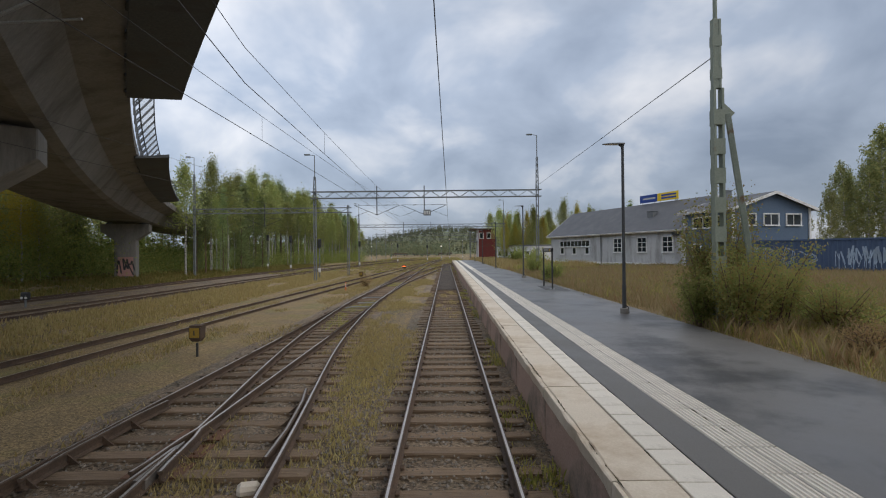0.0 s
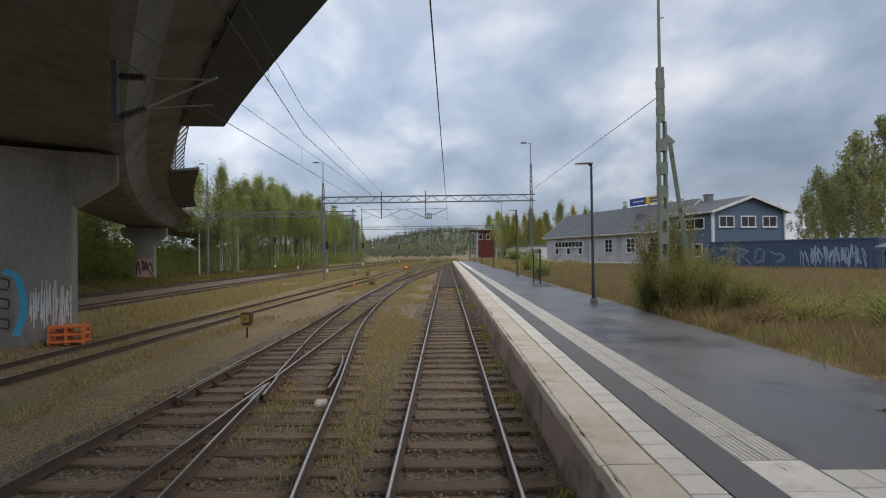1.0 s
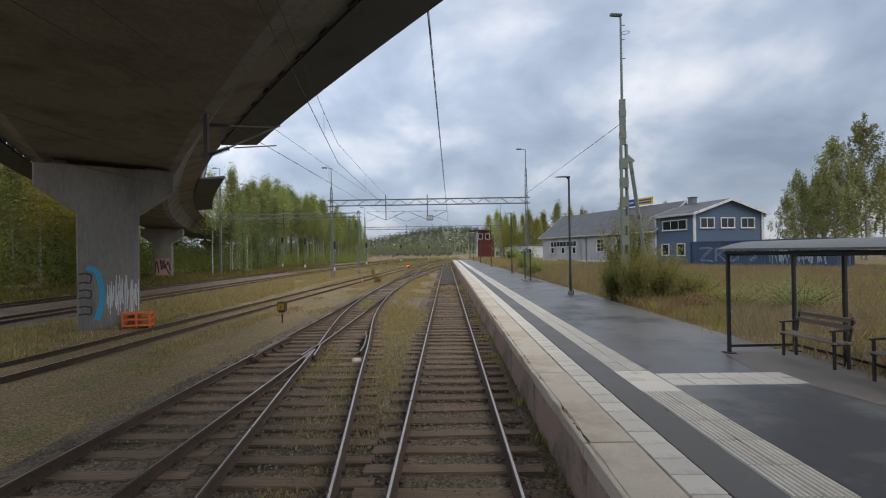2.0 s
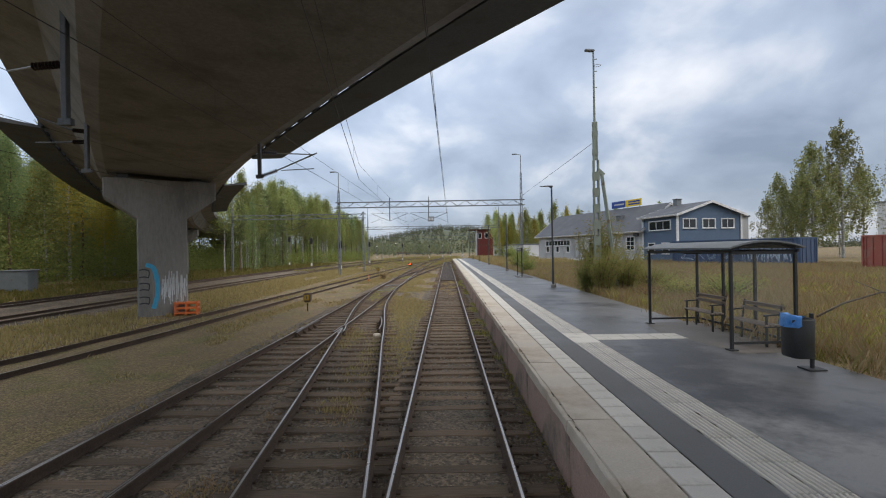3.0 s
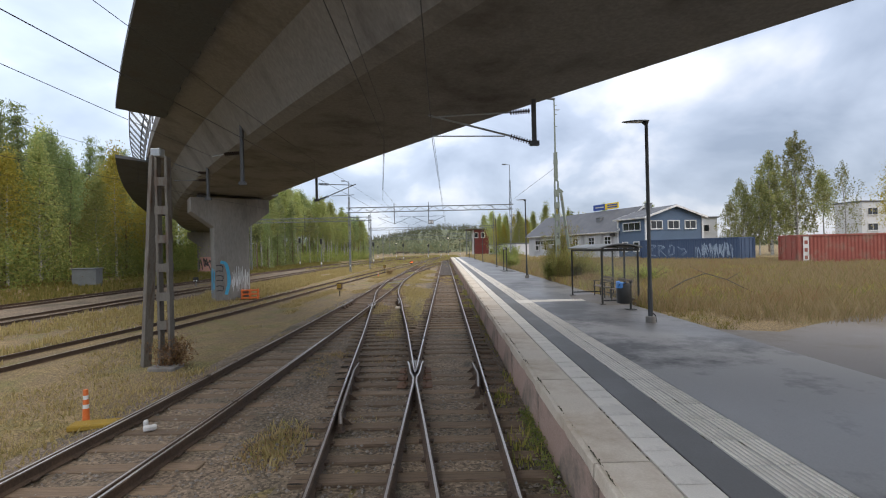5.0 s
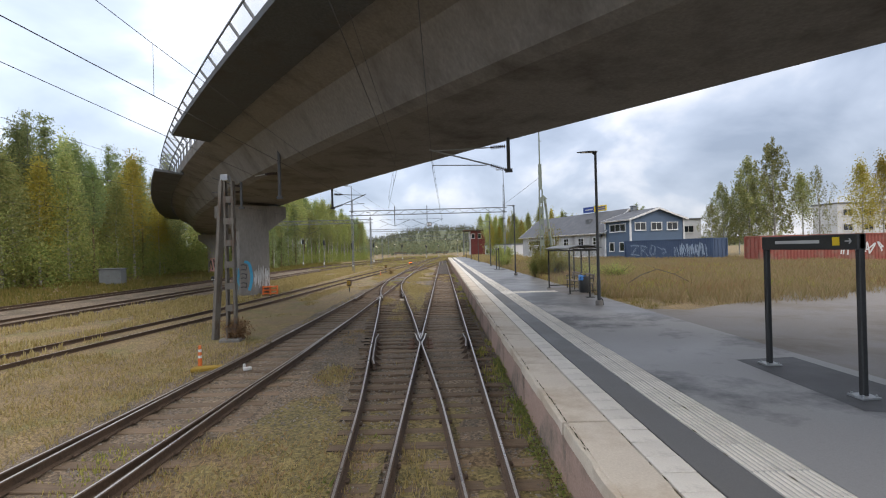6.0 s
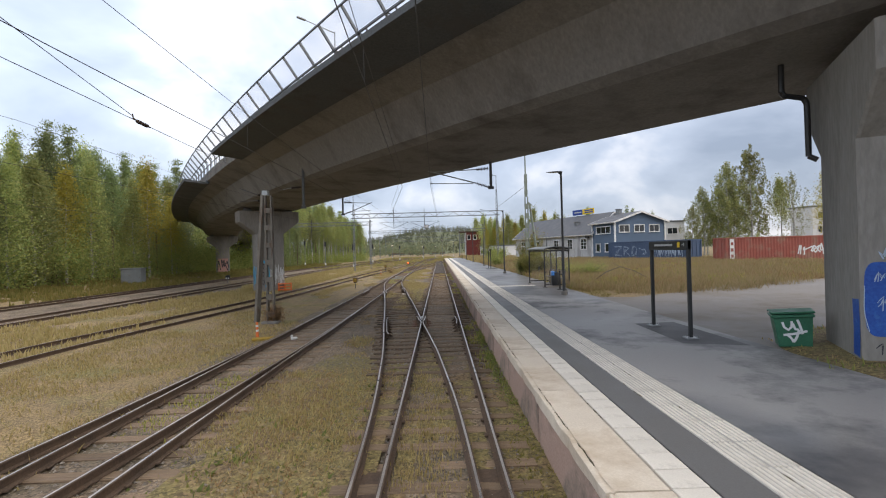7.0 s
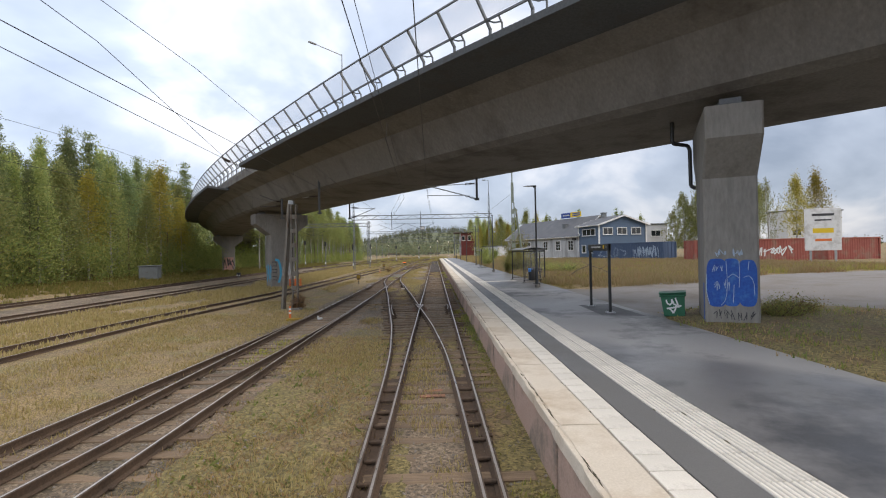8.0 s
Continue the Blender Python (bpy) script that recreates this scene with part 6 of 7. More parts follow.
part("graffiti", mb, PAINT_DARK, FLYOVER, "dark spray-painted strokes")
mb = Mb()
scrawl(mb, far, -0.1, 0.98, 0.3, 2.0, 13, 0.028, 42, -0.006)
part("graffiti", mb, PAINT_WHITE, FLYOVER, "white spray-painted scribble")
fl = arc_pose(0.0, -1.05, 0.0) @ pose(0, 0, 0, 0, 0, -90)
mb = Mb()
scrawl(mb, fl, -0.8, 0.8, 0.2, 2.0, 5, 0.14, 43, -0.006)
part("graffiti", mb, PAINT_CYAN, FLYOVER, "cyan spray-painted strokes")
f2 = arc_pose(47.2, 0.0, rise(47.2)) @ pose(0, -0.9, 0)
mb = Mb()
for x in (-0.5, 0, 0.5):
    stroke(mb, f2, [(x, 0.4), (x, 1.4), (x + 0.05, 2.6)], 0.5, -0.006)
part("graffiti", mb, PAINT_PINK, FLYOVER, "faded pink spray paint")
mb = Mb()
scrawl(mb, f2, -0.8, 0.8, 0.5, 2.7, 3, 0.14, 44, -0.012)
part("graffiti", mb, PAINT_DARK, FLYOVER, "dark spray-painted loops")
# drain pipe at the near pier
mb = Mb()
pp = [(7.58, -15.5, 6.6), (7.58, -15.5, 6.0), (7.64, -15.5, 5.93), (8.06, -15.5, 5.87), (8.13, -15.5, 5.75), (8.14, -15.5, 4.6), (8.25, -15.6, 4.5)]
for a, b in zip(pp, pp[1:]):
    mb.tube(a, b, 0.06, n=8)
part("drain_pipe", mb, BLACK, FLYOVER, "black drain pipe")
# a lamp on the flyover
dl = thing("street_lamp", arc_pose(-5, 4.3, 8.8), "tall thin road lamp on the flyover", "lamp")
mb = Mb()
mb.tube((0, 0, 0), (0, 0, 11.7), 0.09, 0.05, 8)
mb.tube((0, 0, 11.6), (-2.4, 0, 12.02), 0.045, 0.035, 8)
part("post", mb, GALV, dl)
mb = Mb()
mb.box(pose(-2.7, 0, 12.06, 0, 8, 0), (0.7, 0.25, 0.12), 0.04)
part("lamp_head", mb, GALV, dl)


def signal_box():
    ob = thing("red_tower", pose(8.74, 140, 0.0) @ Matrix.Diagonal((1.24, 1.24, 1.33, 1)), "narrow red signal building with grey stair side and flat roof", "building")
    walls = []
    for m, L, mat in ((pose(0.5, 0, 0), 4.3, RED_PAINT), (pose(4.8, 0, 0, 0, 0, 90), 5, RED_PAINT), (pose(4.8, 5, 0, 0, 0, 180), 4.3, RED_PAINT), (pose(0.5, 5, 0, 0, 0, -90), 5, LIGHT_WALL)):
        mb = Mb()
        boarded_wall(mb, m, L, 6.8)
        walls.append(part("wall", mb, mat, ob))
    mb = Mb()
    mb.box(Matrix.Translation((1.9, 2.5, 6.95)), (6.4, 5.8, 0.28), 0.03)
    part("roof", mb, RAIL_RUST, ob, "dark brown flat roof")
    for x in (1.45, 3.2):
        window(walls[0], pose(x, 0, 5.5), 0.8, 1.1, 1, 1)
    window(walls[3], pose(0.5, 3.5, 5.5, 0, 0, -90), 1.4, 1.3, 2, 1)
    mb = Mb()
    mb.box(Matrix.Translation((-0.35, 2.5, 4.2)), (1.7, 5.0, 0.14), 0.02)
    part("balcony", mb, LEAD_GREY, ob, "grey steel balcony")
    for z in (4.7, 5.2):
        mb = Mb()
        mb.beam((-1.1, 0.0, z), (-1.1, 5.0, z), 0.05, 0.05)
        mb.beam((-1.1, 0.0, z), (0.45, 0.0, z), 0.05, 0.05)
        part("handrail", mb, LEAD_GREY, ob)
    for y in (0.0, 2.5, 5.0):
        mb = Mb()
        mb.beam((-1.1, y, 0), (-1.1, y, 6.8), 0.09, 0.09)
        part("post", mb, LEAD_GREY, ob)


signal_box()


def hall(x, y, z, L, D, H, heading, mat, label, bands=2):
    ob = thing("industrial_hall", pose(x, y, z, 0, 0, heading), label, "building", "industrial halls")
    mb = Mb()
    mb.box(Matrix.Translation((L / 2, D / 2, H / 2)), (L, D, H), 0.05)
    wall = part("wall", mb, mat, ob)
    mb = Mb()
    mb.box(Matrix.Translation((L / 2, D / 2, H + 0.12)), (L + 0.4, D + 0.4, 0.24), 0.04)
    part("roof", mb, MESHWORK, ob)
    for b in range(bands):
        zz = H * (b + 0.6) / (bands + 0.2)
        n = int(L / 3.2)
        for i in range(n):
            window(wall, pose((i + 0.5) * L / n, -0.02, zz), 1.8, 1.1, 2, 1)
    return ob


hall(37.5, 64, 0.8, 9.5, 8, 6.4, 0, LIGHT_WALL, "pale hall with dark roof behind the blue house", 2)
hall(70.0, 62, 0.8, 12, 5, 8.4, 5, LIGHT_WALL, "white office block behind the containers", 3)
hall(12, 112, 0.5, 18, 8, 3.2, -74, LIGHT_WALL, "low pale shed beyond the platform end", 1)

# billboard
bb = thing("billboard", pose(33.2, 9.5, 0.6, 0, 0, -18), "white roadside billboard on two posts", "billboard")
mb = Mb()
mb.box(Matrix.Translation((0, 0, 3.3)), (2.6, 0.18, 3.6), 0.02)
bd = part("board", mb, WHITE, bb)
for x, z, w, h, mat in ((0, 4.55, 1.6, 0.2, PAINT_DARK), (0, 4.1, 1.2, 0.12, PAINT_DARK), (0, 3.2, 1.5, 0.4, YELLOW), (0, 2.4, 1.2, 0.2, ORANGE)):
    mb = Mb()
    mb.box(Matrix.Translation((x, -0.096, z)), (w, 0.012, h))
    part("print", mb, mat, bd)
for x in (-0.9, 0.9):
    mb = Mb()
    mb.beam((x, 0, -0.2), (x, 0, 1.6), 0.14, 0.14)
    part("post", mb, GALV, bb)

# a grey cabinet by the wood and its neighbours
cab = thing("trackside_cabinet", pose(-35.0, 28.5, -0.05, 0, 0, 10), "weathered grey steel cabinet at the edge of the wood", "cabinet")
mb = Mb()
mb.box(Matrix.Translation((0, 0, 0.85)), (2.1, 1.3, 1.7), 0.05)
part("body", mb, LEAD_GREY, cab)
mb = Mb()
mb.box(Matrix.Translation((0, 0, 1.74)), (2.3, 1.5, 0.1), 0.03)
part("lid", mb, LEAD_GREY, cab)

# the paved lot between platform and meadow
lot = Mb()
ring = [(6.25, -75), (45, -75), (60, -20), (48, 2.0), (30, -0.8), (21, -1.4), (14.3, -2.2), (10.5, -4.6), (8.0, -6.0), (6.25, -5.2)]
zt = lambda x, y: max(ground_z(x, y) + 0.03, 0.592 if x < 6.6 else 0)
cx, cy = 20.0, -25.0
n = len(ring)
dense = []
for i in range(n):
    a, b = ring[i], ring[(i + 1) % n]
    k = max(1, int(math.dist(a, b) / 1.5))
    dense += [(a[0] + (b[0] - a[0]) * j / k, a[1] + (b[1] - a[1]) * j / k) for j in range(k)]
vs, fs = [], []
steps = 24
for r in range(steps + 1):
    for x, y in dense:
        t = r / steps
        px, py = cx + (x - cx) * t, cy + (y - cy) * t
        if t == 1 and px > 6.5:
            px, py = px + rnd.uniform(-0.15, 0.15), py + rnd.uniform(-0.15, 0.15)
        vs.append((px, py, zt(px, py)))
m_ = len(dense)
for r in range(steps):
    for i in range(m_):
        fs.append((r * m_ + i, r * m_ + (i + 1) % m_, (r + 1) * m_ + (i + 1) % m_, (r + 1) * m_ + i))
lot.add(vs, fs, 0, True)
whole("paved_lot", lot, LOT, "worn grey asphalt lot beside the platform", "pavement", kind="structure")
# grassy island round the near pier
isl = Mb()
pts = [(6.5, -23.5), (6.55, -19.0), (6.65, -16.9), (7.1, -15.6), (8.3, -14.4), (10.5, -13.7), (13.0, -14.2), (14.5, -16.5), (14.0, -20), (11, -24), (8.5, -26)]
pts = [(p.x, p.y) for p in spline(pts + [pts[0]], 0.6)][:-1]
icx, icy = 9.8, -18.5
vs, fs = [(icx, icy, 0.68)], []
for f, z in ((0.5, 0.68), (0.9, 0.655), (1.0, 0.57)):
    vs += [(icx + (x - icx) * f, icy + (y - icy) * f, z) for x, y in pts]
k = len(pts)
fs = [(0, 1 + i, 1 + (i + 1) % k) for i in range(k)] + [(1 + r * k + i, 1 + (r + 1) * k + i, 1 + (r + 1) * k + (i + 1) % k, 1 + r * k + (i + 1) % k) for r in range(2) for i in range(k)]
isl.add(vs, fs, 0, True)
whole("verge", isl, MOSS, "rough grassy verge round the bridge pier", "ground", kind="structure")
ISLAND = pts

# ---- trees, bushes and grass ----
BIRCH_LEAF = leafy("birch_leaves", [(0.24, 0.30, 0.11), (0.35, 0.39, 0.145), (0.45, 0.43, 0.16)])
AIRY_LEAF = leafy("airy_birch_leaves", [(0.20, 0.235, 0.095), (0.30, 0.325, 0.14), (0.40, 0.37, 0.15)])
YELLOW_LEAF = leafy("yellow_leaves", [(0.40, 0.34, 0.07), (0.46, 0.38, 0.08), (0.30, 0.31, 0.08)])
PINE_LEAF = leafy("pine_needles", [(0.18, 0.24, 0.11), (0.26, 0.32, 0.14), (0.34, 0.37, 0.16)])
BUSH_LEAF = leafy("bush_leaves", [(0.19, 0.25, 0.08), (0.29, 0.345, 0.105), (0.40, 0.37, 0.12)])
DRY_GRASS = leafy("dry_grass", [(0.36, 0.275, 0.12), (0.48, 0.39, 0.195), (0.31, 0.255, 0.095)])
RUST_GRASS = leafy("rust_grass", [(0.31, 0.20, 0.10), (0.43, 0.31, 0.17), (0.27, 0.22, 0.09)])
STRAW = leafy("pale_straw", [(0.30, 0.23, 0.12), (0.41, 0.325, 0.185), (0.26, 0.235, 0.095)])
GREEN_GRASS = leafy("green_grass", [(0.19, 0.21, 0.055), (0.31, 0.29, 0.085), (0.42, 0.34, 0.12)])
BIRCH_BARK = noisy("birch_bark", (0.30, 0.29, 0.265), (0.56, 0.55, 0.52), 3, 15, bump=0.3, spot=(0.06, 0.055, 0.05), spot_scale=2.2, stretch=(1, 1, 2.5))
PINE_BARK = noisy("pine_bark", (0.08, 0.055, 0.04), (0.20, 0.13, 0.085), 4, 20, bump=0.6)


def quads(centres, sizes, rng, droop=0.0, upright=0.0, slim=0.55):
    """One small bent leaf card at each centre, turned at random."""
    n = len(centres)
    a = rng.normal(size=(n, 3))
    a[:, 2] *= 1 - upright
    a /= np.linalg.norm(a, axis=1, keepdims=True)
    b = np.cross(a, rng.normal(size=(n, 3)))
    b /= np.linalg.norm(b, axis=1, keepdims=True)
    s = sizes[:, None]
    v = np.stack([centres - a * s, centres + b * s * slim, centres + a * s - [0, 0, droop], centres - b * s * slim], axis=1)
    return v.reshape(-1, 3)


def leaf_mesh(name, verts, mat, per=4):
    me = bpy.data.meshes.new(name)
    k = len(verts) // per
    me.from_pydata(verts.tolist(), [], [tuple(range(i * per, i * per + per)) for i in range(k)])
    me.materials.append(mat)
    return me


def tree(kind, h, seed, at, label, leaves=6200, leaf_size=1.0):
    """A tapered bent trunk, limbs, and a crown of leaf clumps round the limbs' ends."""
    r2, rng = random.Random(seed), np.random.default_rng(seed)
    ob = thing("tree", at, label, "tree", "trees of the wood")
    dense = leaf_size != 0.96
    bark = BIRCH_BARK if kind in ("birch", "yellow") else PINE_BARK
    leaf = {"birch": BIRCH_LEAF, "yellow": YELLOW_LEAF, "pine": PINE_LEAF, "spruce": PINE_LEAF}[kind]
    if leaf_size < 1.0:
        leaf = AIRY_LEAF
    mb = Mb()
    bend = [Vector((r2.uniform(-0.02, 0.02) * h * t, r2.uniform(-0.02, 0.02) * h * t, h * t * 0.97)) for t in (0, 0.25, 0.5, 0.75, 1)]
    bend[0] = Vector((0, 0, -0.3))
    rad = h * 0.0105
    for i in range(4):
        mb.tube(bend[i], bend[i + 1], rad * (1 - i * 0.23), rad * (1 - (i + 1) * 0.23), 7, caps=False)
    low, wide = {"birch": (0.46, 0.125) if leaf_size == 1.0 else (0.06, 0.15) if leaf_size > 1.0 else (0.2, 0.2), "yellow": (0.3, 0.14), "pine": (0.46, 0.11), "spruce": (0.06, 0.115)}[kind]
    ends = []
    n = 34 if leaf_size == 1.0 else 60 if dense else 40
    for i in range(n):
        t = low + (0.97 - low) * i / n
        p = bend[min(3, int(t * 4))].lerp(bend[min(3, int(t * 4)) + 1], t * 4 - int(t * 4))
        f = (t - low) / (1 - low)
        if kind == "spruce":
            reach, up = wide * h * (1 - f) ** 0.9 + 0.12, -0.15
        elif kind == "pine":
            reach, up = wide * h * (0.35 + 0.8 * math.sin(math.pi * min(1, f * 1.0 + 0.05))) * (1.05 - 0.4 * f), 0.25
        else:
            reach, up = wide * h * (0.25 + 0.95 * math.sin(math.pi * (f * 0.9 + 0.1) ** 0.8)) * 0.85 * ((1.32 - 1.06 * f) if leaf_size >= 1.0 else (1.15 - 0.45 * f)), 0.45
        reach *= r2.uniform(0.6, 1.2)
        a = i * 2.4 + r2.uniform(-0.5, 0.5)
        q = p + Vector((math.cos(a) * reach, math.sin(a) * reach, up * reach))
        mb.tube(p, q, rad * 0.28 * (1.1 - f), rad * 0.05, 4, caps=False)
        ends.append((p, q, reach))
    ends.append((bend[4] - Vector((0, 0, 0.6)), bend[4] + Vector((0, 0, 0.25)), 0.6))
    part("trunk", mb, bark, ob)
    pts, each = [], leaves // len(ends)
    for p, q, reach in ends:
        if leaf_size < 1.0:
            # strands of leaves that hang from the limbs
            k = 9
            foot = np.array(p)[None] + (np.array(q) - np.array(p))[None] * rng.uniform(0.35, 1.05, (k, 1)) + rng.normal(size=(k, 3)) * 0.22
            drop, m = h * rng.uniform(0.03, 0.11, k), each // k
            strand = np.repeat(foot, m, axis=0) + rng.normal(size=(k * m, 3)) * [0.1, 0.1, 0.12]
            strand[:, 2] -= np.repeat(drop, m) * rng.uniform(0, 1, k * m)
            pts.append(strand)
            continue
        t = rng.uniform(0.3, 1.08, each) ** 0.8
        base = np.array(p)[None] + (np.array(q) - np.array(p))[None] * t[:, None]
        spread = (0.17 * reach + 0.25) * np.ones(3)
        if kind in ("birch", "yellow"):
            spread = spread * [1.25, 1.25, 1.9]
        elif kind == "spruce":
            spread = spread * [1.1, 1.1, 0.6]
        pts.append(base + rng.normal(size=(each, 3)) * spread)
    pts = np.concatenate(pts)
    size = rng.uniform(0.55, 1.25, len(pts)) * (0.135 if kind in ("birch", "yellow") else 0.13) * (h / 15) ** 0.5 * leaf_size
    needles = kind in ("pine", "spruce")
    part("crown", leaf_mesh("crown", quads(pts, size * (1.35 if needles else 1.0), rng, 0.03, 0.0, 0.27 if needles else 0.55), leaf), None, ob)
    return ob


WOOD = {}
for kind, seeds in (("birch", (1, 2, 3, 4)), ("pine", (5, 6, 7)), ("spruce", (8, 9)), ("yellow", (10, 11))):
    WOOD[kind] = seeds
LABELS = {"birch": "slender birch with thinning green-yellow leaves", "pine": "tall pine with dark green crown", "spruce": "dark green pointed spruce", "yellow": "birch with bright yellow autumn leaves"}
FIRST = {}


def plant(kind, x, y, h, seed, leaves=6200, leaf_size=1.0):
    m = pose(x, y, ground_z(x, y), 0, 0, seed * 57 % 360)
    if (kind, seed) not in FIRST:
        FIRST[kind, seed] = (tree(kind, 16, seed, m, LABELS[kind], leaves, leaf_size), 16)
        first = FIRST[kind, seed][0]
        first.scale = (h / 16,) * 3
        return first
    first, base = FIRST[kind, seed]
    c = copy_thing(first, pose(x, y, ground_z(x, y), 0, 0, rnd.uniform(0, 360)))
    k = h / 16
    wide = rnd.uniform(0.8, 1.1)
    c.scale = (k * wide, k * wide * rnd.uniform(0.9, 1.1), k)
    return c


def wood():
    y = 2.0
    while y < 175:
        front = -41.0 + 3.5 * smooth01(56, 66, y) + 5.0 * smooth01(80, 165, y)
        for row in range(4):
            if row == 3 and (y > 62 or rnd.random() < 0.3):
                continue
            x = front - row * rnd.uniform(3.0, 4.5) + rnd.uniform(-1.2, 1.2)
            yy = y + rnd.uniform(-1.6, 1.6)
            p = rnd.random() * (1 if y < 60 else 0.68)
            kind = "birch" if p < 0.4 else "pine" if p < 0.6 else "spruce" if p < 0.97 else "yellow"
            h = rnd.uniform(10.5, 17.0) + row * 1.0 + (1.5 if kind == "spruce" else 0) + 2.2 * smooth01(58, 66, y) - 2.5 * smooth01(110, 170, y)
            if 30 < yy < 110 and abs((Vector((x, yy, 0)) - arc(*nearest(x, yy), 0)).length) < 6.3:
                continue
            if y < 58 and row < 2 and kind == "birch":
                plant("birch", x, yy, h * 0.9, rnd.choice((31, 32)), 9500, 1.02)
            else:
                plant(kind, x, yy, h, rnd.choice(WOOD[kind]))
        y += 2.8 if y < 62 else 3.3


def nearest(x, y):
    v = Vector((x, y, 0)) - ARC_C
    d = (ARC_A - math.atan2(v.y, v.x) + math.pi) % (2 * math.pi) - math.pi
    return ARC_R * d, 0.0


wood()
plant("yellow", -39.6, 44.5, 11.5, 10)
# deeper in the wood, beyond the flyover
for i in range(30):
    kind = rnd.choice(["birch", "pine", "spruce", "birch"])
    x, y = rnd.uniform(-82, -54), 34 + i * 2.4
    if abs((Vector((x, y, 0)) - arc(*nearest(x, y), 0)).length) > 6.3:
        plant(kind, x, y, rnd.uniform(13, 18), rnd.choice(WOOD[kind]))
for i in range(12):
    plant("birch", 12.6 + i * 0.85 + rnd.uniform(-0.4, 0.4), rnd.uniform(99, 112), rnd.uniform(7.5, 11.5), rnd.choice((31, 32))) if i % 3 else plant("yellow", 13 + i * 0.85, rnd.uniform(101, 112), rnd.uniform(8, 11), rnd.choice(WOOD["yellow"]))
# trees behind the buildings and beyond the containers
for x, y, h, kind, seed in ((54, 39, 12, "yellow", 11), (58.5, 41, 13, "yellow", 10), (72, 30, 15, "birch", 4), (80, 20, 16, "birch", 2), (70, 70, 15, "birch", 1), (64, 76, 14, "pine", 5)):
    plant(kind, x, y, h, seed)
for x, y, h, seed in ((42.8, 53.5, 8.5, 21), (45.6, 55, 12, 22), (49.3, 54, 16.2, 23), (53.6, 54.5, 18.8, 24), (47.3, 57, 10, 24), (56, 58, 13, 21), (50.9, 56, 13.5, 21), (47.5, 54, 12, 23)):
    plant("birch", x, y, h, seed, 8500, 0.95)
plant("birch", 59.6, 53, 14, 25, 2800, 0.96)
for x, y, h, kind, seed in ((24.5, 112, 11.5, "birch", 31), (28, 113, 14.0, "birch", 32), (31.5, 114, 13.0, "yellow", 10), (35, 116, 12.5, "birch", 31), (38.5, 118, 11.5, "birch", 32)):
    plant(kind, x, y, h, seed)
for x, y in ((-34.5, 62), (-33.5, 65.5), (-35.2, 68), (-33.8, 71), (-36, 73.5), (-34.2, 76), (-37, 79), (-35, 82), (-36.2, 86), (-34, 89)):
    kind = rnd.choice(["birch", "pine", "birch", "spruce"])
    plant(kind, x + rnd.uniform(-0.8, 0.8), y, rnd.uniform(11.5, 15.5), rnd.choice(WOOD[kind]))
for i in range(26):
    kind = rnd.choice(["birch", "birch", "spruce", "pine", "yellow"])
    plant(kind, 14 + i * 2.0 + rnd.uniform(-1, 1), 128 + rnd.uniform(-8, 18) - i * 0.5, rnd.uniform(9, 15), rnd.choice(WOOD[kind]))
for i in range(22):
    kind = rnd.choice(["birch", "spruce", "pine", "birch", "yellow"])
    plant(kind, -39 - rnd.uniform(0, 35) - i * 0.4, 180 + i * 6 + rnd.uniform(-3, 3), rnd.uniform(9, 14), rnd.choice(WOOD[kind]))
for i in range(16):
    kind = rnd.choice(["birch", "spruce", "pine", "birch"])
    plant(kind, 18 + rnd.uniform(0, 40) + i * 0.8, 165 + i * 8, rnd.uniform(8, 13), rnd.choice(WOOD[kind]))


def leaf_cloud(name, centres, spread, per, size, mat, label, category, seed):
    """Many leaves round given centres: undergrowth nobody could count."""
    rng = np.random.default_rng(seed)
    c = np.repeat(np.array(centres), per, axis=0)
    pts = c + rng.normal(size=c.shape) * np.array(spread)
    floor = np.array([ground_z(p[0], p[1]) for p in pts])
    pts[:, 2] = np.maximum(pts[:, 2], floor + 0.05)
    return tagged(part(name, leaf_mesh(name, quads(pts, rng.uniform(0.5, 1.3, len(pts)) * size, rng, 0.02), mat), None, None), label, category, kind="stuff")


shrubs = [(-38.5 + 8.5 * smooth01(62, 165, y) + rnd.uniform(-5, 1.5), y + rnd.uniform(-1, 1), rnd.uniform(0.3, 4.2 if y < 58 else 2.3)) for y in np.arange(0, 170, 0.4)]
leaf_cloud("undergrowth", shrubs, (0.9, 0.9, 0.75), 200, 0.115, BUSH_LEAF, "dense green undergrowth along the wood's edge", "undergrowth", 5)
back = [(-47 + 8.5 * smooth01(62, 165, y) + rnd.uniform(-12, 2), y, rnd.uniform(0.5, 7.5 if y < 62 else 4.5)) for y in np.arange(0, 175, 0.32)]
leaf_cloud("undergrowth", back, (1.5, 1.2, 1.6), 130, 0.22, BUSH_LEAF, "dim undergrowth deep in the wood", "undergrowth", 6)


deep = [(rnd.uniform(-66, -46), y, rnd.uniform(1.5, 9.5)) for y in np.arange(40, 92, 0.4)]
leaf_cloud("undergrowth", [p for p in deep if abs((Vector((p[0], p[1], 0)) - arc(*nearest(p[0], p[1]), 0)).length) > 5.5], (1.3, 1.2, 1.4), 160, 0.22, BIRCH_LEAF, "young yellow-green birches deep in the wood", "undergrowth", 7)


RED_WEED = leafy("withered_red_weeds", [(0.15, 0.085, 0.05), (0.24, 0.13, 0.075), (0.30, 0.20, 0.10)])
AUTUMN_BUSH = leafy("autumn_bush_leaves", [(0.23, 0.28, 0.09), (0.35, 0.36, 0.12), (0.37, 0.27, 0.10)])


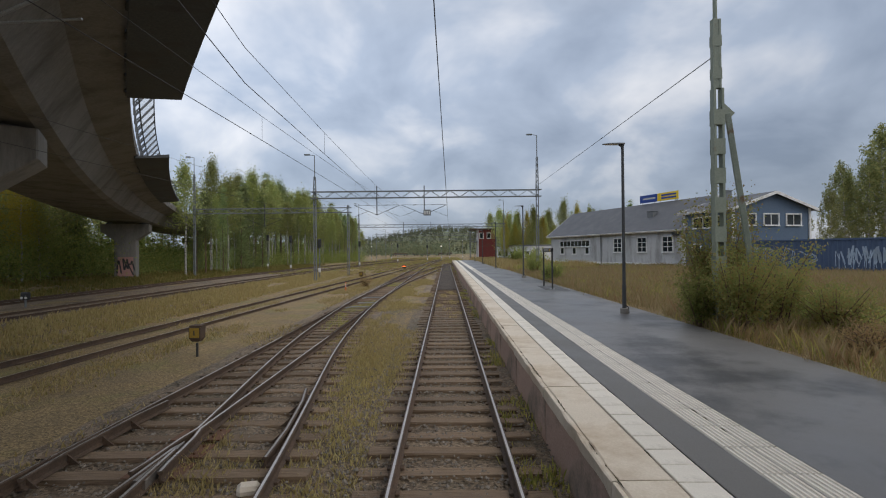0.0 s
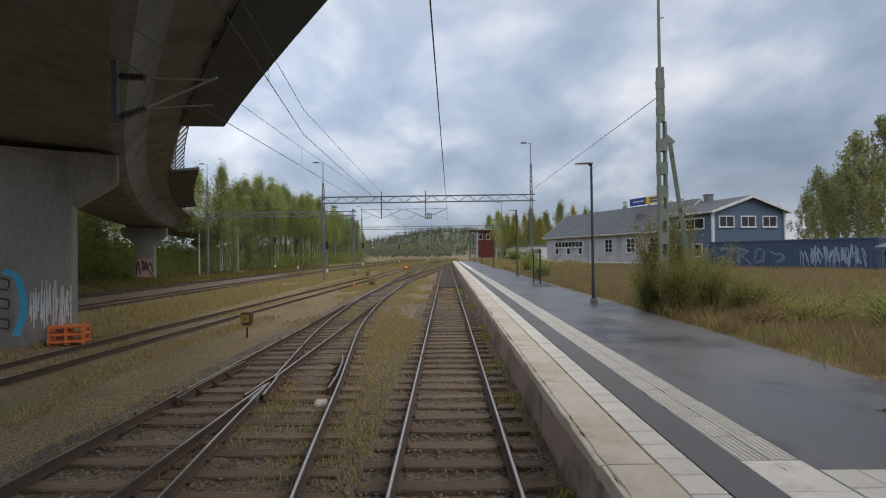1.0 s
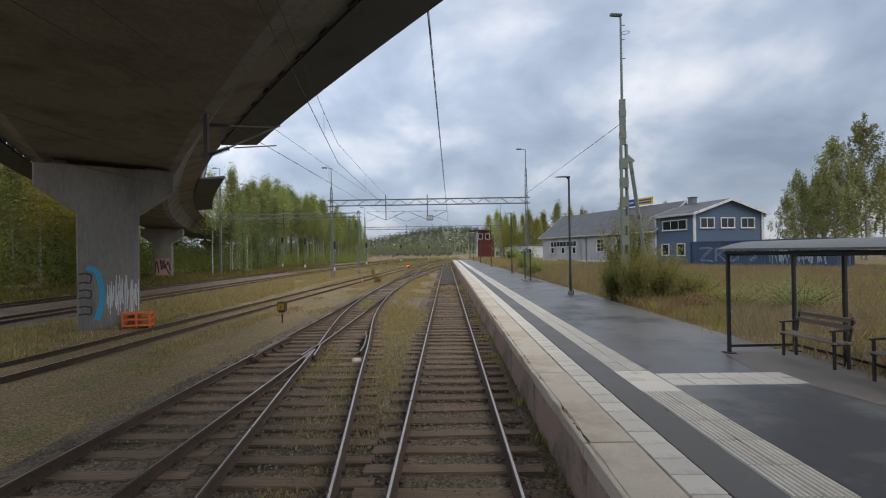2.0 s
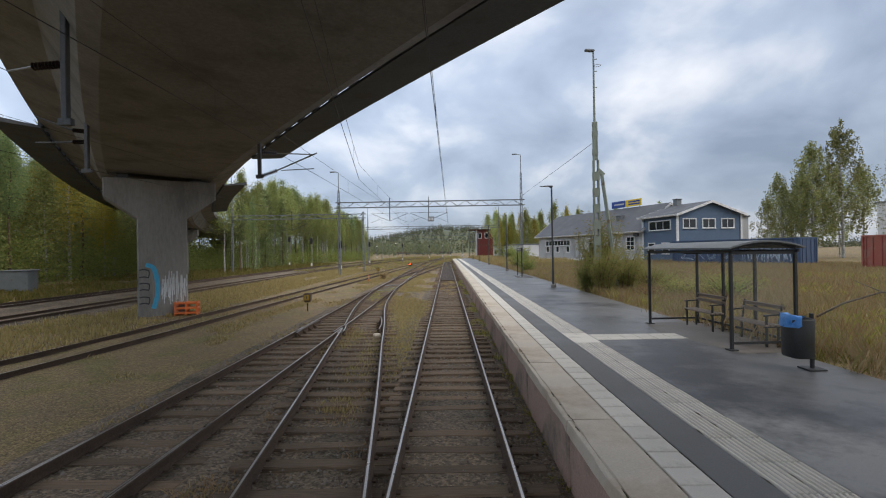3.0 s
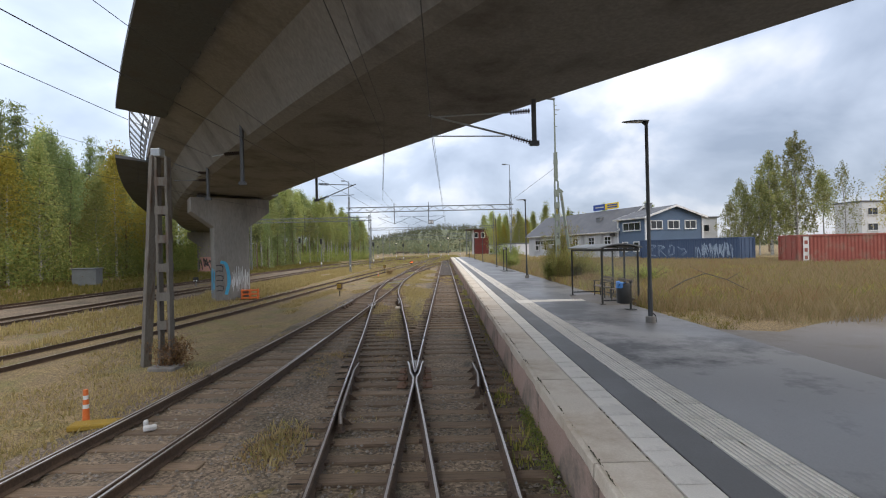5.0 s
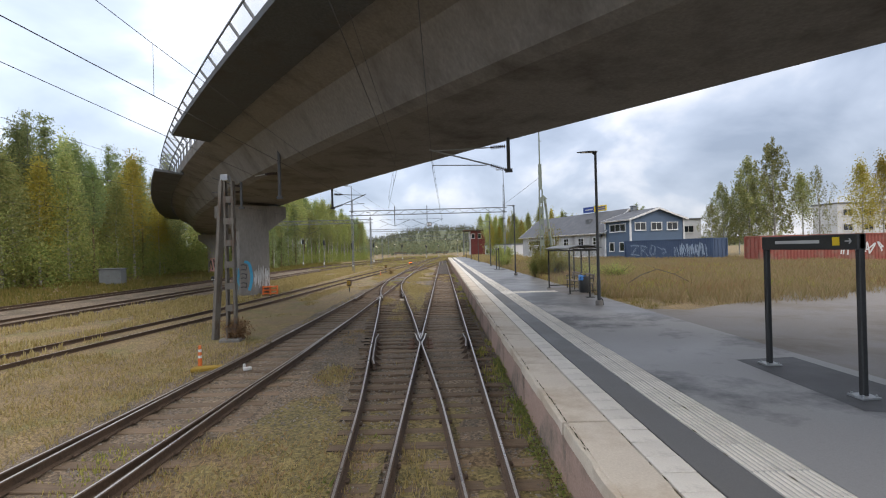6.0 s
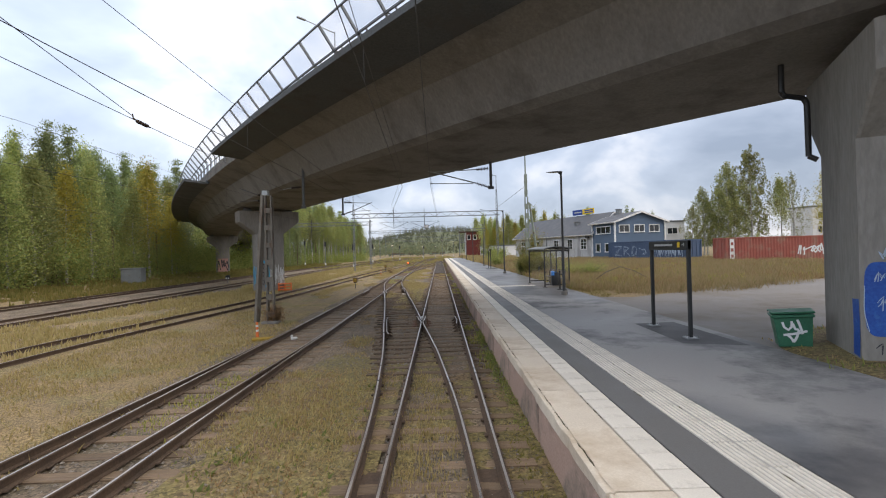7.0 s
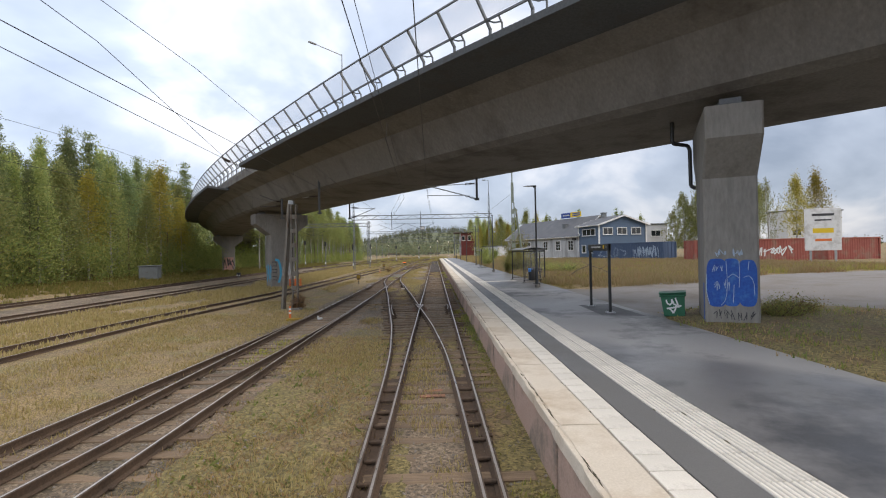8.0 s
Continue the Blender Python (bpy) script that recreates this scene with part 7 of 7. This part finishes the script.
def bush(x, y, h, w, seed, n, mat=BUSH_LEAF, label="loose green and yellow bush at the platform's edge", leaf=0.05):
    r2, rng = random.Random(seed), np.random.default_rng(seed)
    z = ground_z(x, y)
    ob = thing("bush", pose(x, y, z), label, "bush", "bushes by the platform")
    ends = []
    for i in range(26):
        a, lean = r2.uniform(0, 6.28), r2.uniform(0.1, 0.5)
        L = h * r2.uniform(0.55, 1.05)
        p0 = Vector((r2.uniform(-0.15, 0.15) * w, r2.uniform(-0.15, 0.15) * w, -0.1))
        p1 = p0 + Vector((math.cos(a) * lean * w * 0.5, math.sin(a) * lean * w * 0.5, L * 0.5))
        p2 = p1 + Vector((math.cos(a + 0.4) * lean * w * 0.8, math.sin(a + 0.4) * lean * w * 0.8, L * 0.5))
        mb = Mb()
        mb.tube(p0, p1, 0.022, 0.014, 5, caps=False)
        mb.tube(p1, p2, 0.014, 0.005, 5, caps=False)
        ends += [(p0.lerp(p1, 0.6), p1), (p1, p2), (p1, p2)]
        q = p1 + Vector((r2.uniform(-0.4, 0.4), r2.uniform(-0.4, 0.4), 0.35))
        mb.tube(p1, q, 0.01, 0.004, 4, caps=False)
        part("stem", mb, PINE_BARK, ob)
        ends.append((p1, q))
    each = n // len(ends)
    pts = np.concatenate([np.array(a)[None] + (np.array(b) - np.array(a))[None] * rng.uniform(0, 1.1, (each, 1)) + rng.normal(size=(each, 3)) * 0.13 for a, b in ends])
    pts[:, 2] = np.maximum(pts[:, 2], 0.02)
    part("foliage", leaf_mesh("foliage", quads(pts, rng.uniform(0.6, 1.3, len(pts)) * leaf, rng, 0.01), mat), None, ob)


bush(7.75, 14.4, 3.7, 2.1, 1, 13000, AUTUMN_BUSH, leaf=0.04)
bush(8.7, 13.4, 2.2, 1.9, 2, 10000, AUTUMN_BUSH, leaf=0.036)
bush(7.3, 12.6, 2.2, 1.6, 3, 11000, AUTUMN_BUSH, leaf=0.033)
bush(7.0, 13.9, 1.7, 1.3, 14, 8500, leaf=0.034)
bush(9.5, 12.2, 1.3, 1.9, 15, 5500, AUTUMN_BUSH, leaf=0.034)
bush(9.9, 10.7, 0.9, 2.0, 4, 4500, AUTUMN_BUSH, leaf=0.028)
bush(8.4, 10.2, 0.6, 1.5, 5, 3500, RUST_GRASS, leaf=0.025)
bush(11.2, 9.2, 1.3, 2.2, 16, 4000, leaf=0.028)
bush(10.4, 14.0, 1.0, 2.0, 6, 4500, leaf=0.03)
bush(7.2, 33, 1.6, 2.0, 7, 3000)
bush(8.0, 44, 2.2, 2.5, 8, 3500)
bush(11.5, 63, 2.6, 3.5, 9, 3500, leaf=0.08)
bush(12.5, 84, 3.0, 4.0, 10, 3500, leaf=0.1)
bush(9.95, -16.7, 0.42, 1.1, 11, 4200, AUTUMN_BUSH, leaf=0.024, label="low bush beside the bridge pier")
bush(-7.3, -5.0, 0.85, 0.7, 13, 2600, RED_WEED, "small rusty weed bush at the mast's foot", 0.03)
bush(-6.9, 41.0, 0.9, 0.9, 17, 900, RUST_GRASS, "small brownish shrub beside the track")
bush(10.9, -16.1, 0.5, 1.4, 12, 4600, AUTUMN_BUSH, leaf=0.024, label="low bush beside the bridge pier")


def grass(name, spots, height, mat, label, seed, width=0.012, lean=0.35, blades=7, spread=0.1):
    """Tufts of bent blades, each blade two faces."""
    rng = np.random.default_rng(seed)
    base = np.repeat(np.array(spots), blades, axis=0)
    n = len(base)
    base[:, :2] += rng.normal(size=(n, 2)) * spread
    hgt = rng.uniform(0.45, 1.15, n) * np.repeat(np.array(height), blades)
    a = rng.uniform(0, 2 * np.pi, n)
    d = np.stack([np.cos(a), np.sin(a), np.zeros(n)], 1)
    side = np.stack([-np.sin(a), np.cos(a), np.zeros(n)], 1) * (width * rng.uniform(0.7, 1.5, n))[:, None]
    up = np.array([[0, 0, 1.0]])
    le = (lean * rng.uniform(0.2, 1.4, n) * hgt)[:, None]
    mid = base + up * (hgt * 0.6)[:, None] + d * le * 0.4
    tip = base + up * hgt[:, None] + d * le
    v = np.stack([base - side, base + side, mid + side, tip], 1).reshape(-1, 3)
    return tagged(part(name, leaf_mesh(name, v, mat, 4), None, None), label, "grass", kind="stuff")


def scatter(n, x0, x1, y0, y1, keep, seed, z=None):
    r2, out = random.Random(seed), []
    tries = 0
    while len(out) < n and tries < n * 12:
        tries += 1
        x, y = r2.uniform(x0, x1), r2.uniform(y0, y1)
        if noise.noise(Vector((x * 0.35, y * 0.16, seed * 3.1))) + 0.25 * noise.noise(Vector((x * 1.7, y * 1.1, seed))) < keep:
            continue
        out.append((x, y, (-0.2 if -6.4 < x < 1.4 else ground_z(x, y)) - 0.02 if z is None else z))
    return out


def clear_of_rails(spots, gap=0.12):
    res = []
    for p in spots:
        ok = True
        for path in (T1, T2, TX, T3, T2B):
            if path is TX and not -46 < p[1] < 38 or path is T2B and not -46 < p[1] < -2:
                continue
            c = between(path, p[1])
            if abs(abs(p[0] - c) - HALF) < (0.42 if path is T3 else gap):
                ok = False
        if ok:
            res.append(p)
    return res


def off_timbers(p):
    """Hardly any grass where the crossover's long timbers lie."""
    if not -14 < p[1] < 3:
        return True
    return noise.noise(Vector((p[0] * 1.3, p[1] * 0.7, 4.4))) > 0.3


r3 = random.Random(9)


def tufts(name, spots, lo, hi, mat, label, seed, **kw):
    grass(name, spots, [r3.uniform(lo, hi) for _ in spots], mat, label, seed, **kw)


# between the tracks
tufts("grass", [p for p in clear_of_rails(scatter(11000, -4.0, -1.1, -33, 50, 0.02, 1)) if off_timbers(p)], 0.05, 0.17, DRY_GRASS, "dry yellow grass tufts between the tracks", 21, width=0.009, spread=0.14, lean=0.6)
tufts("grass", clear_of_rails([p for p in scatter(12500, -11.5, -5.6, -32, 60, -0.45, 2) if p[1] < -7 or p[1] > 34 or noise.noise(Vector((p[0] * 0.5, p[1] * 0.2, 6))) > 0.12]), 0.05, 0.17, DRY_GRASS, "dry yellow grass between the yard tracks", 22, width=0.013, spread=0.16, lean=0.6)
tufts("grass", clear_of_rails(scatter(9000, -19, -12.5, -24, 70, -0.35, 3)), 0.08, 0.3, DRY_GRASS, "dry grass beyond the third track", 23, width=0.022)
tufts("grass", clear_of_rails([p for p in scatter(6500, -40, -28, -4, 110, -0.3, 4) if p[0] < between(T5, p[1]) - 1.6]), 0.12, 0.5, GREEN_GRASS, "green-yellow grass before the wood", 24, width=0.04)
tufts("grass", clear_of_rails([p for p in scatter(6500, -0.66, 0.66, -34, 60, -0.3, 5, z=-0.18) if p[1] < -14.5 or 36 > p[1] > 14 and noise.noise(Vector((p[0] * 2, p[1] * 0.6, 9))) > 0.25]), 0.04, 0.14, DRY_GRASS, "low grass between the rails", 25, width=0.008)
tufts("grass", [p for p in clear_of_rails(scatter(2400, 0.8, 1.45, -34, 50, 0.05, 6, z=-0.24)) if p[1] < -17 or noise.noise(Vector((p[0] * 3, p[1] * 0.8, 4))) > 0.22], 0.05, 0.22, GREEN_GRASS, "green weeds along the platform face", 26, width=0.012)
tufts("grass", [p for p in clear_of_rails(scatter(2600, -3.9, -0.9, -34, -8, -0.05, 7)) if off_timbers(p)], 0.03, 0.1, GREEN_GRASS, "olive grass beside the turnout", 27, width=0.009, spread=0.14, lean=0.6)
tufts("grass", clear_of_rails([p for p in scatter(900, -5.3, -4.0, -40, 60, 0.25, 8, z=-0.2) if not -12 < p[1] < 15]), 0.05, 0.12, GREEN_GRASS, "weeds between the rails", 28)
tufts("grass", [p for p in clear_of_rails(scatter(11000, -3.9, -1.1, -32, 2, -0.3, 14)) if off_timbers(p)], 0.04, 0.13, RUST_GRASS, "short yellow turf between the tracks", 29, width=0.009, spread=0.16, lean=0.8)
tufts("weeds", clear_of_rails([p for p in scatter(1500, 0.95, 1.44, -34, 6, 0.1, 15, z=-0.24) if p[1] < -18 or p[0] > 1.38]), 0.05, 0.14, GREEN_GRASS, "low green weeds at the platform's foot", 30, width=0.009, lean=0.9)
FRESH_LEAF = leafy("fresh_weed_leaves", [(0.16, 0.205, 0.06), (0.24, 0.28, 0.085), (0.33, 0.32, 0.11)])
leaf_cloud("weeds", [(x, y, -0.2 + 0.1 * abs(noise.noise(Vector((x, y * 2, 3))))) for x, y, z in scatter(520, 1.02, 1.42, -34, -9, 0.12, 44, z=-0.2) if x > 1.2 or y < -18], (0.06, 0.1, 0.05), 26, 0.024, FRESH_LEAF, "leafy bright green weeds along the platform's foot", "weeds", 45)
tufts("weeds", clear_of_rails(scatter(420, -4.0, -1.2, -32, -12, 0.0, 16)), 0.05, 0.14, BUSH_LEAF, "small leafy weeds between the tracks", 36, width=0.025, lean=0.9)
tufts("grass", clear_of_rails(scatter(1300, -2.6, -1.2, 1, 14, -0.6, 17)), 0.05, 0.13, DRY_GRASS, "dry grass where the crossover leaves the track", 37, width=0.009, spread=0.14, lean=0.6)
tufts("grass", clear_of_rails(scatter(4200, -24, 5, 58, 235, -0.3, 19)), 0.08, 0.24, DRY_GRASS, "thin dry grass of the far yard", 39, width=0.05, spread=0.4)
tufts("grass", clear_of_rails(scatter(3200, -26, 6, 66, 240, -0.1, 20)), 0.08, 0.26, GREEN_GRASS, "thin green grass of the far yard", 40, width=0.06, spread=0.4)
# the meadow behind the platform
tufts("weeds", [p for p in scatter(3400, 6.8, 13, -6, 40, -0.1, 18) if p[1] > -5.6 + max(0, p[0] - 7) * 0.9 and p[0] < 8.2 + 0.04 * p[1] + 0.5 * max(0, -p[1])], 0.06, 0.2, GREEN_GRASS, "low green weeds along the meadow's edge", 38, width=0.006, lean=0.6)
meadow = [p for p in scatter(16000, 6.85, 34, -6, 52, -0.3, 10) if not (p[0] > 24 and p[1] > 47) and p[1] > (max(-5.0, -2.0 - 1.4 * (p[0] - 6.9)) if p[0] < 13 else -5 + 0.4 * (p[0] - 13))]
tufts("meadow_grass", meadow, 0.2, 0.56, STRAW, "dry meadow grass behind the platform", 31, width=0.0038, spread=0.2, lean=0.38, blades=13)
tufts("meadow_grass", [p for p in scatter(10000, 6.85, 34, -4, 56, -0.05, 11) if not (p[0] > 24 and p[1] > 47) and p[1] > -2], 0.2, 0.5, RUST_GRASS, "rust-brown weeds in the meadow", 32, width=0.0045, lean=0.4, blades=10)
tufts("meadow_grass", [p for p in scatter(9500, 6.85, 34, -1, 66, -0.05, 12) if not (p[0] > 24 and p[1] > 47)], 0.15, 0.45, GREEN_GRASS, "green grass in the meadow", 33, width=0.0045, lean=0.45, blades=10)
tufts("meadow_grass", scatter(3500, 6.6, 18, 55, 140, -0.1, 13), 0.4, 0.9, DRY_GRASS, "dry grass along the far platform", 34, width=0.04, spread=0.25)
isl_spots = [(icx + (x - icx) * f, icy + (y - icy) * f, 0.63) for f in [r3.random() ** 0.5 * 0.98 for _ in range(30)] for x, y in ISLAND]
isl_spots = [(x + r3.uniform(-0.2, 0.2), y + r3.uniform(-0.2, 0.2), z) for x, y, z in isl_spots if not (abs(x - 8.13) < 1.15 and abs(y + 17.0) < 1.2)]
tufts("grass", isl_spots[::3], 0.05, 0.18, BUSH_LEAF, "rough grass round the bridge pier", 35)
tufts("grass", isl_spots[1::3], 0.04, 0.13, RUST_GRASS, "withered brown grass round the bridge pier", 41)


# ---- loose ballast ----
def stones():
    rng = np.random.default_rng(4)
    n = 46000
    x = np.where(rng.random(n) < 0.5, rng.uniform(-1.6, 1.4, n), rng.uniform(-6.2, -1.4, n))
    y = rng.uniform(-32, 26, n)
    z = np.full(n, -0.178) + rng.uniform(-0.012, 0.012, n)
    s = rng.uniform(0.01, 0.036, n)
    octa = np.array([(1, 0, 0), (0, 1, 0), (-1, 0, 0), (0, -1, 0), (0, 0, 0.8), (0, 0, -0.5)])
    v = np.stack([x, y, z], 1)[:, None] + octa[None] * s[:, None, None] * rng.uniform(0.6, 1.3, (n, 6, 3))
    f = np.array([(0, 1, 4), (1, 2, 4), (2, 3, 4), (3, 0, 4)])
    me = bpy.data.meshes.new("stones")
    me.from_pydata(v.reshape(-1, 3).tolist(), [], [tuple(6 * i + k for k in t) for i in range(n) for t in f.tolist()])
    me.materials.append(STONE)
    tagged(part("ballast_stones", me, None, None), "loose grey and brown ballast stones among the sleepers", "stones", kind="stuff")


stones()


# ---- the wooded hill in the distance ----
def hill():
    # distance haze is put into these leaf colours: paler, greyer green
    HAZY_FAR_LEAF = leafy("hazy_far_leaves", [(0.13, 0.155, 0.095), (0.165, 0.185, 0.11), (0.205, 0.195, 0.11)])
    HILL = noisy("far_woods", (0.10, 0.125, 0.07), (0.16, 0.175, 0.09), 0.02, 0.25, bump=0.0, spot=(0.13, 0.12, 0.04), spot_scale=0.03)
    mb = Mb()
    nx, ny = 60, 14
    for j in range(ny + 1):
        for i in range(nx + 1):
            x = -420 + 900 * i / nx
            y = 420 + 420 * j / ny
            ridge = 34 * math.exp(-((x - 5) / 122) ** 2) + 14 * math.exp(-((x - 230) / 130) ** 2) + 9 * math.exp(-((x + 230) / 150) ** 2)
            mb.v.append((x, y, -1 + ridge * smooth01(0, 0.8, j / ny) + 3 * noise.noise(Vector((x * 0.02, y * 0.02, 3)))))
    for j in range(ny):
        for i in range(nx):
            mb.f.append((j * (nx + 1) + i, j * (nx + 1) + i + 1, (j + 1) * (nx + 1) + i + 1, (j + 1) * (nx + 1) + i))
    mb.k, mb.smooth = [0] * len(mb.f), [True] * len(mb.f)
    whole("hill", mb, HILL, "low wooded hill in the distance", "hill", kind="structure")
    rng = np.random.default_rng(8)
    out = []
    for i in range(5200):
        x, t = rng.uniform(-400, 460), rng.random()
        y = 425 + 400 * t
        ridge = 34 * math.exp(-((x - 5) / 122) ** 2) + 14 * math.exp(-((x - 230) / 130) ** 2) + 9 * math.exp(-((x + 230) / 150) ** 2)
        z = -1 + ridge * smooth01(0, 0.8, t)
        h, w = rng.uniform(7, 13), rng.uniform(1.6, 3.2)
        for k in range(13):
            zz = z + h * (0.15 + 0.8 * rng.random())
            r = w * (1.1 - (zz - z) / h)
            a = rng.uniform(0, 6.28)
            out.append((x + math.cos(a) * r * 0.6, y + math.sin(a) * r * 0.6, zz, r))
    c = np.array(out)
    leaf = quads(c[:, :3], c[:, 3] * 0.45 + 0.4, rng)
    tagged(part("far_trees", leaf_mesh("far_trees", leaf, HAZY_FAR_LEAF), None, None), "far mixed autumn woods on the hill", "woods", kind="stuff")
    near = [(rng.uniform(-160, 150), rng.uniform(250, 400)) for _ in range(700)]
    near = [(x, y) for x, y in near if abs(x - 6 - (y - 150) * 0.07) > 12 + 0.05 * (y - 250)]
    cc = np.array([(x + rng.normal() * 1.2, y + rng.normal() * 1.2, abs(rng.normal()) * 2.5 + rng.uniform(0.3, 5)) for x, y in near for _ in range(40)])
    tagged(part("far_trees", leaf_mesh("far_trees", quads(cc, rng.uniform(0.4, 1.0, len(cc)), rng), HAZY_FAR_LEAF), None, None), "far low woods beyond the yard", "woods", kind="stuff")


hill()

# a row of wagons far down the yard
for i in range(3):
    wg = thing("freight_wagon", pose(-31 + i * 14.5, 320, 0.0, 0, 0, 4), "dark freight wagon far down the yard", "wagon", "far wagons")
    mb = Mb()
    mb.box(Matrix.Translation((0, 0, 1.1)), (13.2, 2.8, 0.4), 0.05)
    for x in np.linspace(-6, 6, 7):
        for y in (-1.35, 1.35):
            mb.beam((x, y, 1.3), (x, y, 2.5), 0.1, 0.1)
    part("flatbed", mb, MESHWORK, wg)
    mb = Mb()
    mb.box(Matrix.Translation((0, 0, 1.7)), (12.4, 2.5, 0.8), 0.2)
    part("load", mb, PINE_BARK, wg, "stacked dark timber")
    for x in (-4.6, -2.9, 2.9, 4.6):
        mb = Mb()
        for y in (-0.75, 0.75):
            mb.tube((x, y - 0.06, 0.55), (x, y + 0.06, 0.55), 0.45, n=14)
        mb.tube((x, -0.75, 0.55), (x, 0.75, 0.55), 0.08)
        part("wheelset", mb, RAIL_RUST, wg)


# a dead branch lying bent in the meadow
fb = Mb()
bp = [Vector((9.3, 2.6, 0.75)), Vector((9.9, 2.2, 1.25)), Vector((10.6, 1.9, 1.55)), Vector((11.3, 1.6, 1.3)), Vector((12.1, 1.2, 0.8))]
for i, (a, b) in enumerate(zip(bp, bp[1:])):
    fb.tube(a, b, 0.03 - 0.004 * i, 0.026 - 0.004 * i, 6)
fb.tube(bp[2], bp[2] + Vector((-0.5, 0.3, 0.3)), 0.014, 0.006, 5)
fb.tube(bp[3], bp[3] + Vector((0.3, -0.5, 0.35)), 0.014, 0.006, 5)
whole("fallen_branch", fb, SPLIT_WOOD, "bare grey dead branch bent over in the meadow grass", "branch")

# ---- platform slabs and tiles ----
def platform_pieces():
    mb = Mb()
    vs = []
    prof = [(0, -0.16), (0, -0.02), (0.014, -0.008), (0.05, -0.006), (0.058, -0.016), (0.07, -0.016), (0.076, 0.0), (0.562, 0.0), (0.562, -0.16)]
    L = 2.93
    slab = Mb()
    slab.sweep([(0, -L / 2 + L * i / 12, 0) for i in range(13)], [(u, w) for u, w in prof])
    r2 = random.Random(2)
    slab.v = [(x + (r2.choice((-0.004, 0.0, 0.003, 0.008, 0.02)) if x < 0.02 else r2.uniform(-0.012, 0.014) if x < 0.08 else 0), y, z + r2.uniform(-0.004, 0.002)) for x, y, z in slab.v]
    slab_me = slab.mesh("edge_slab", EDGE)
    panel = Mb()
    panel.box(Matrix.Translation((0, 0, 0)), (0.1, L - 0.03, 0.76), 0.015)
    panel_me = panel.mesh("face_panel", FACE)
    y = PLAT_Y0 + L / 2
    while y < PLAT_Y1:
        part("edge_slab", slab_me, None, PLATFORM, at=pose(PLAT_X0 + rnd.uniform(-0.008, 0.008), y, PLAT_Z + rnd.uniform(-0.004, 0.006)))
        part("face_panel", panel_me, None, PLATFORM, at=pose(PLAT_X0 + 0.075 + rnd.uniform(-0.008, 0.008), y, 0.08, 0, rnd.uniform(-1, 1), 0))
        y += L + 0.034
    tile = Mb()
    tile.box(Matrix.Translation((0, 0, -0.045)), (0.336, 0.336, 0.09), 0.006)
    tile_me = tile.mesh("tile", TILE)
    rest = Mb()
    y = PLAT_Y0
    while y < PLAT_Y1:
        at = pose(2.158, y, PLAT_Z + rnd.uniform(-0.003, 0.004), rnd.uniform(-0.4, 0.4), rnd.uniform(-0.4, 0.4), rnd.uniform(-0.5, 0.5))
        if -31 < y < 62:
            part("tile", tile_me, None, PLATFORM, at=at)
        else:
            rest.box(at @ Matrix.Translation((0, 0, -0.045)), (0.342, 0.342, 0.09), 0)
        y += 0.35
    guide = Mb()
    guide.box(Matrix.Translation((0, 0, -0.05)), (0.289, 0.592, 0.09), 0.004)
    for i in range(5):
        x = -0.112 + i * 0.056
        vs = [(x + a, b, c) for b in (-0.29, 0.29) for a, c in ((-0.017, -0.006), (-0.011, 0.006), (0.011, 0.006), (0.017, -0.006))]
        guide.add(vs, [(0, 1, 5, 4), (1, 2, 6, 5), (2, 3, 7, 6), (0, 3, 2, 1), (4, 5, 6, 7)], 1)
    guide_me = guide.mesh("tactile_slab", GROOVE, TILE)
    y = PLAT_Y0
    while y < PLAT_Y1:
        at = pose(3.10, y, PLAT_Z + rnd.uniform(-0.002, 0.003))
        plain = 0.9 < y < 2.4
        if -31 < y < 56 and not plain:
            for dx in (-0.148, 0.148):
                part("tactile_slab", guide_me, None, PLATFORM, at=at @ Matrix.Translation((dx, 0, rnd.uniform(-0.002, 0.003))))
        else:
            rest.box(at @ Matrix.Translation((0, 0, -0.045)), (0.592, 0.592, 0.09), 0)
        y += 0.6
    for i in range(6):
        for j in range(2):
            part("tile", tile_me, None, PLATFORM, at=pose(3.585 + i * 0.35, 1.37 + j * 0.35, PLAT_Z + 0.002 + rnd.uniform(0, 0.003)))
    # dirt and moss caught in the joints
    r2, dirt = random.Random(6), Mb()
    for x, spread, n in ((PLAT_X0 + 0.064, 0.008, 900), (PLAT_X0 + 0.572, 0.006, 260), (3.1, 0.003, 160), (2.80, 0.008, 120)):
        for _ in range(n):
            y = r2.uniform(-31, 34)
            if noise.noise(Vector((x * 7, y * 0.9, 2))) + 0.6 * noise.noise(Vector((x, y * 4, 5))) < 0.0:
                continue
            px, s, e = x + r2.gauss(0, spread), r2.uniform(0.003, 0.011), r2.uniform(0.02, 0.14)
            h = PLAT_Z + r2.uniform(-0.004, 0.007)
            dirt.add([(px - s, y, h - 0.008), (px, y - e, h - 0.008), (px + s, y, h - 0.008), (px, y + e, h - 0.008), (px + r2.uniform(-0.4, 0.4) * s, y, h + 0.005)], [(0, 1, 4), (1, 2, 4), (2, 3, 4), (3, 0, 4)])
    tagged(part("joint_dirt", dirt, JOINT_DIRT, PLATFORM, "dark dirt and moss in the joints"), kind="stuff")
    tagged(part("far_tiles", rest, TILE, PLATFORM), kind="stuff")


platform_pieces()
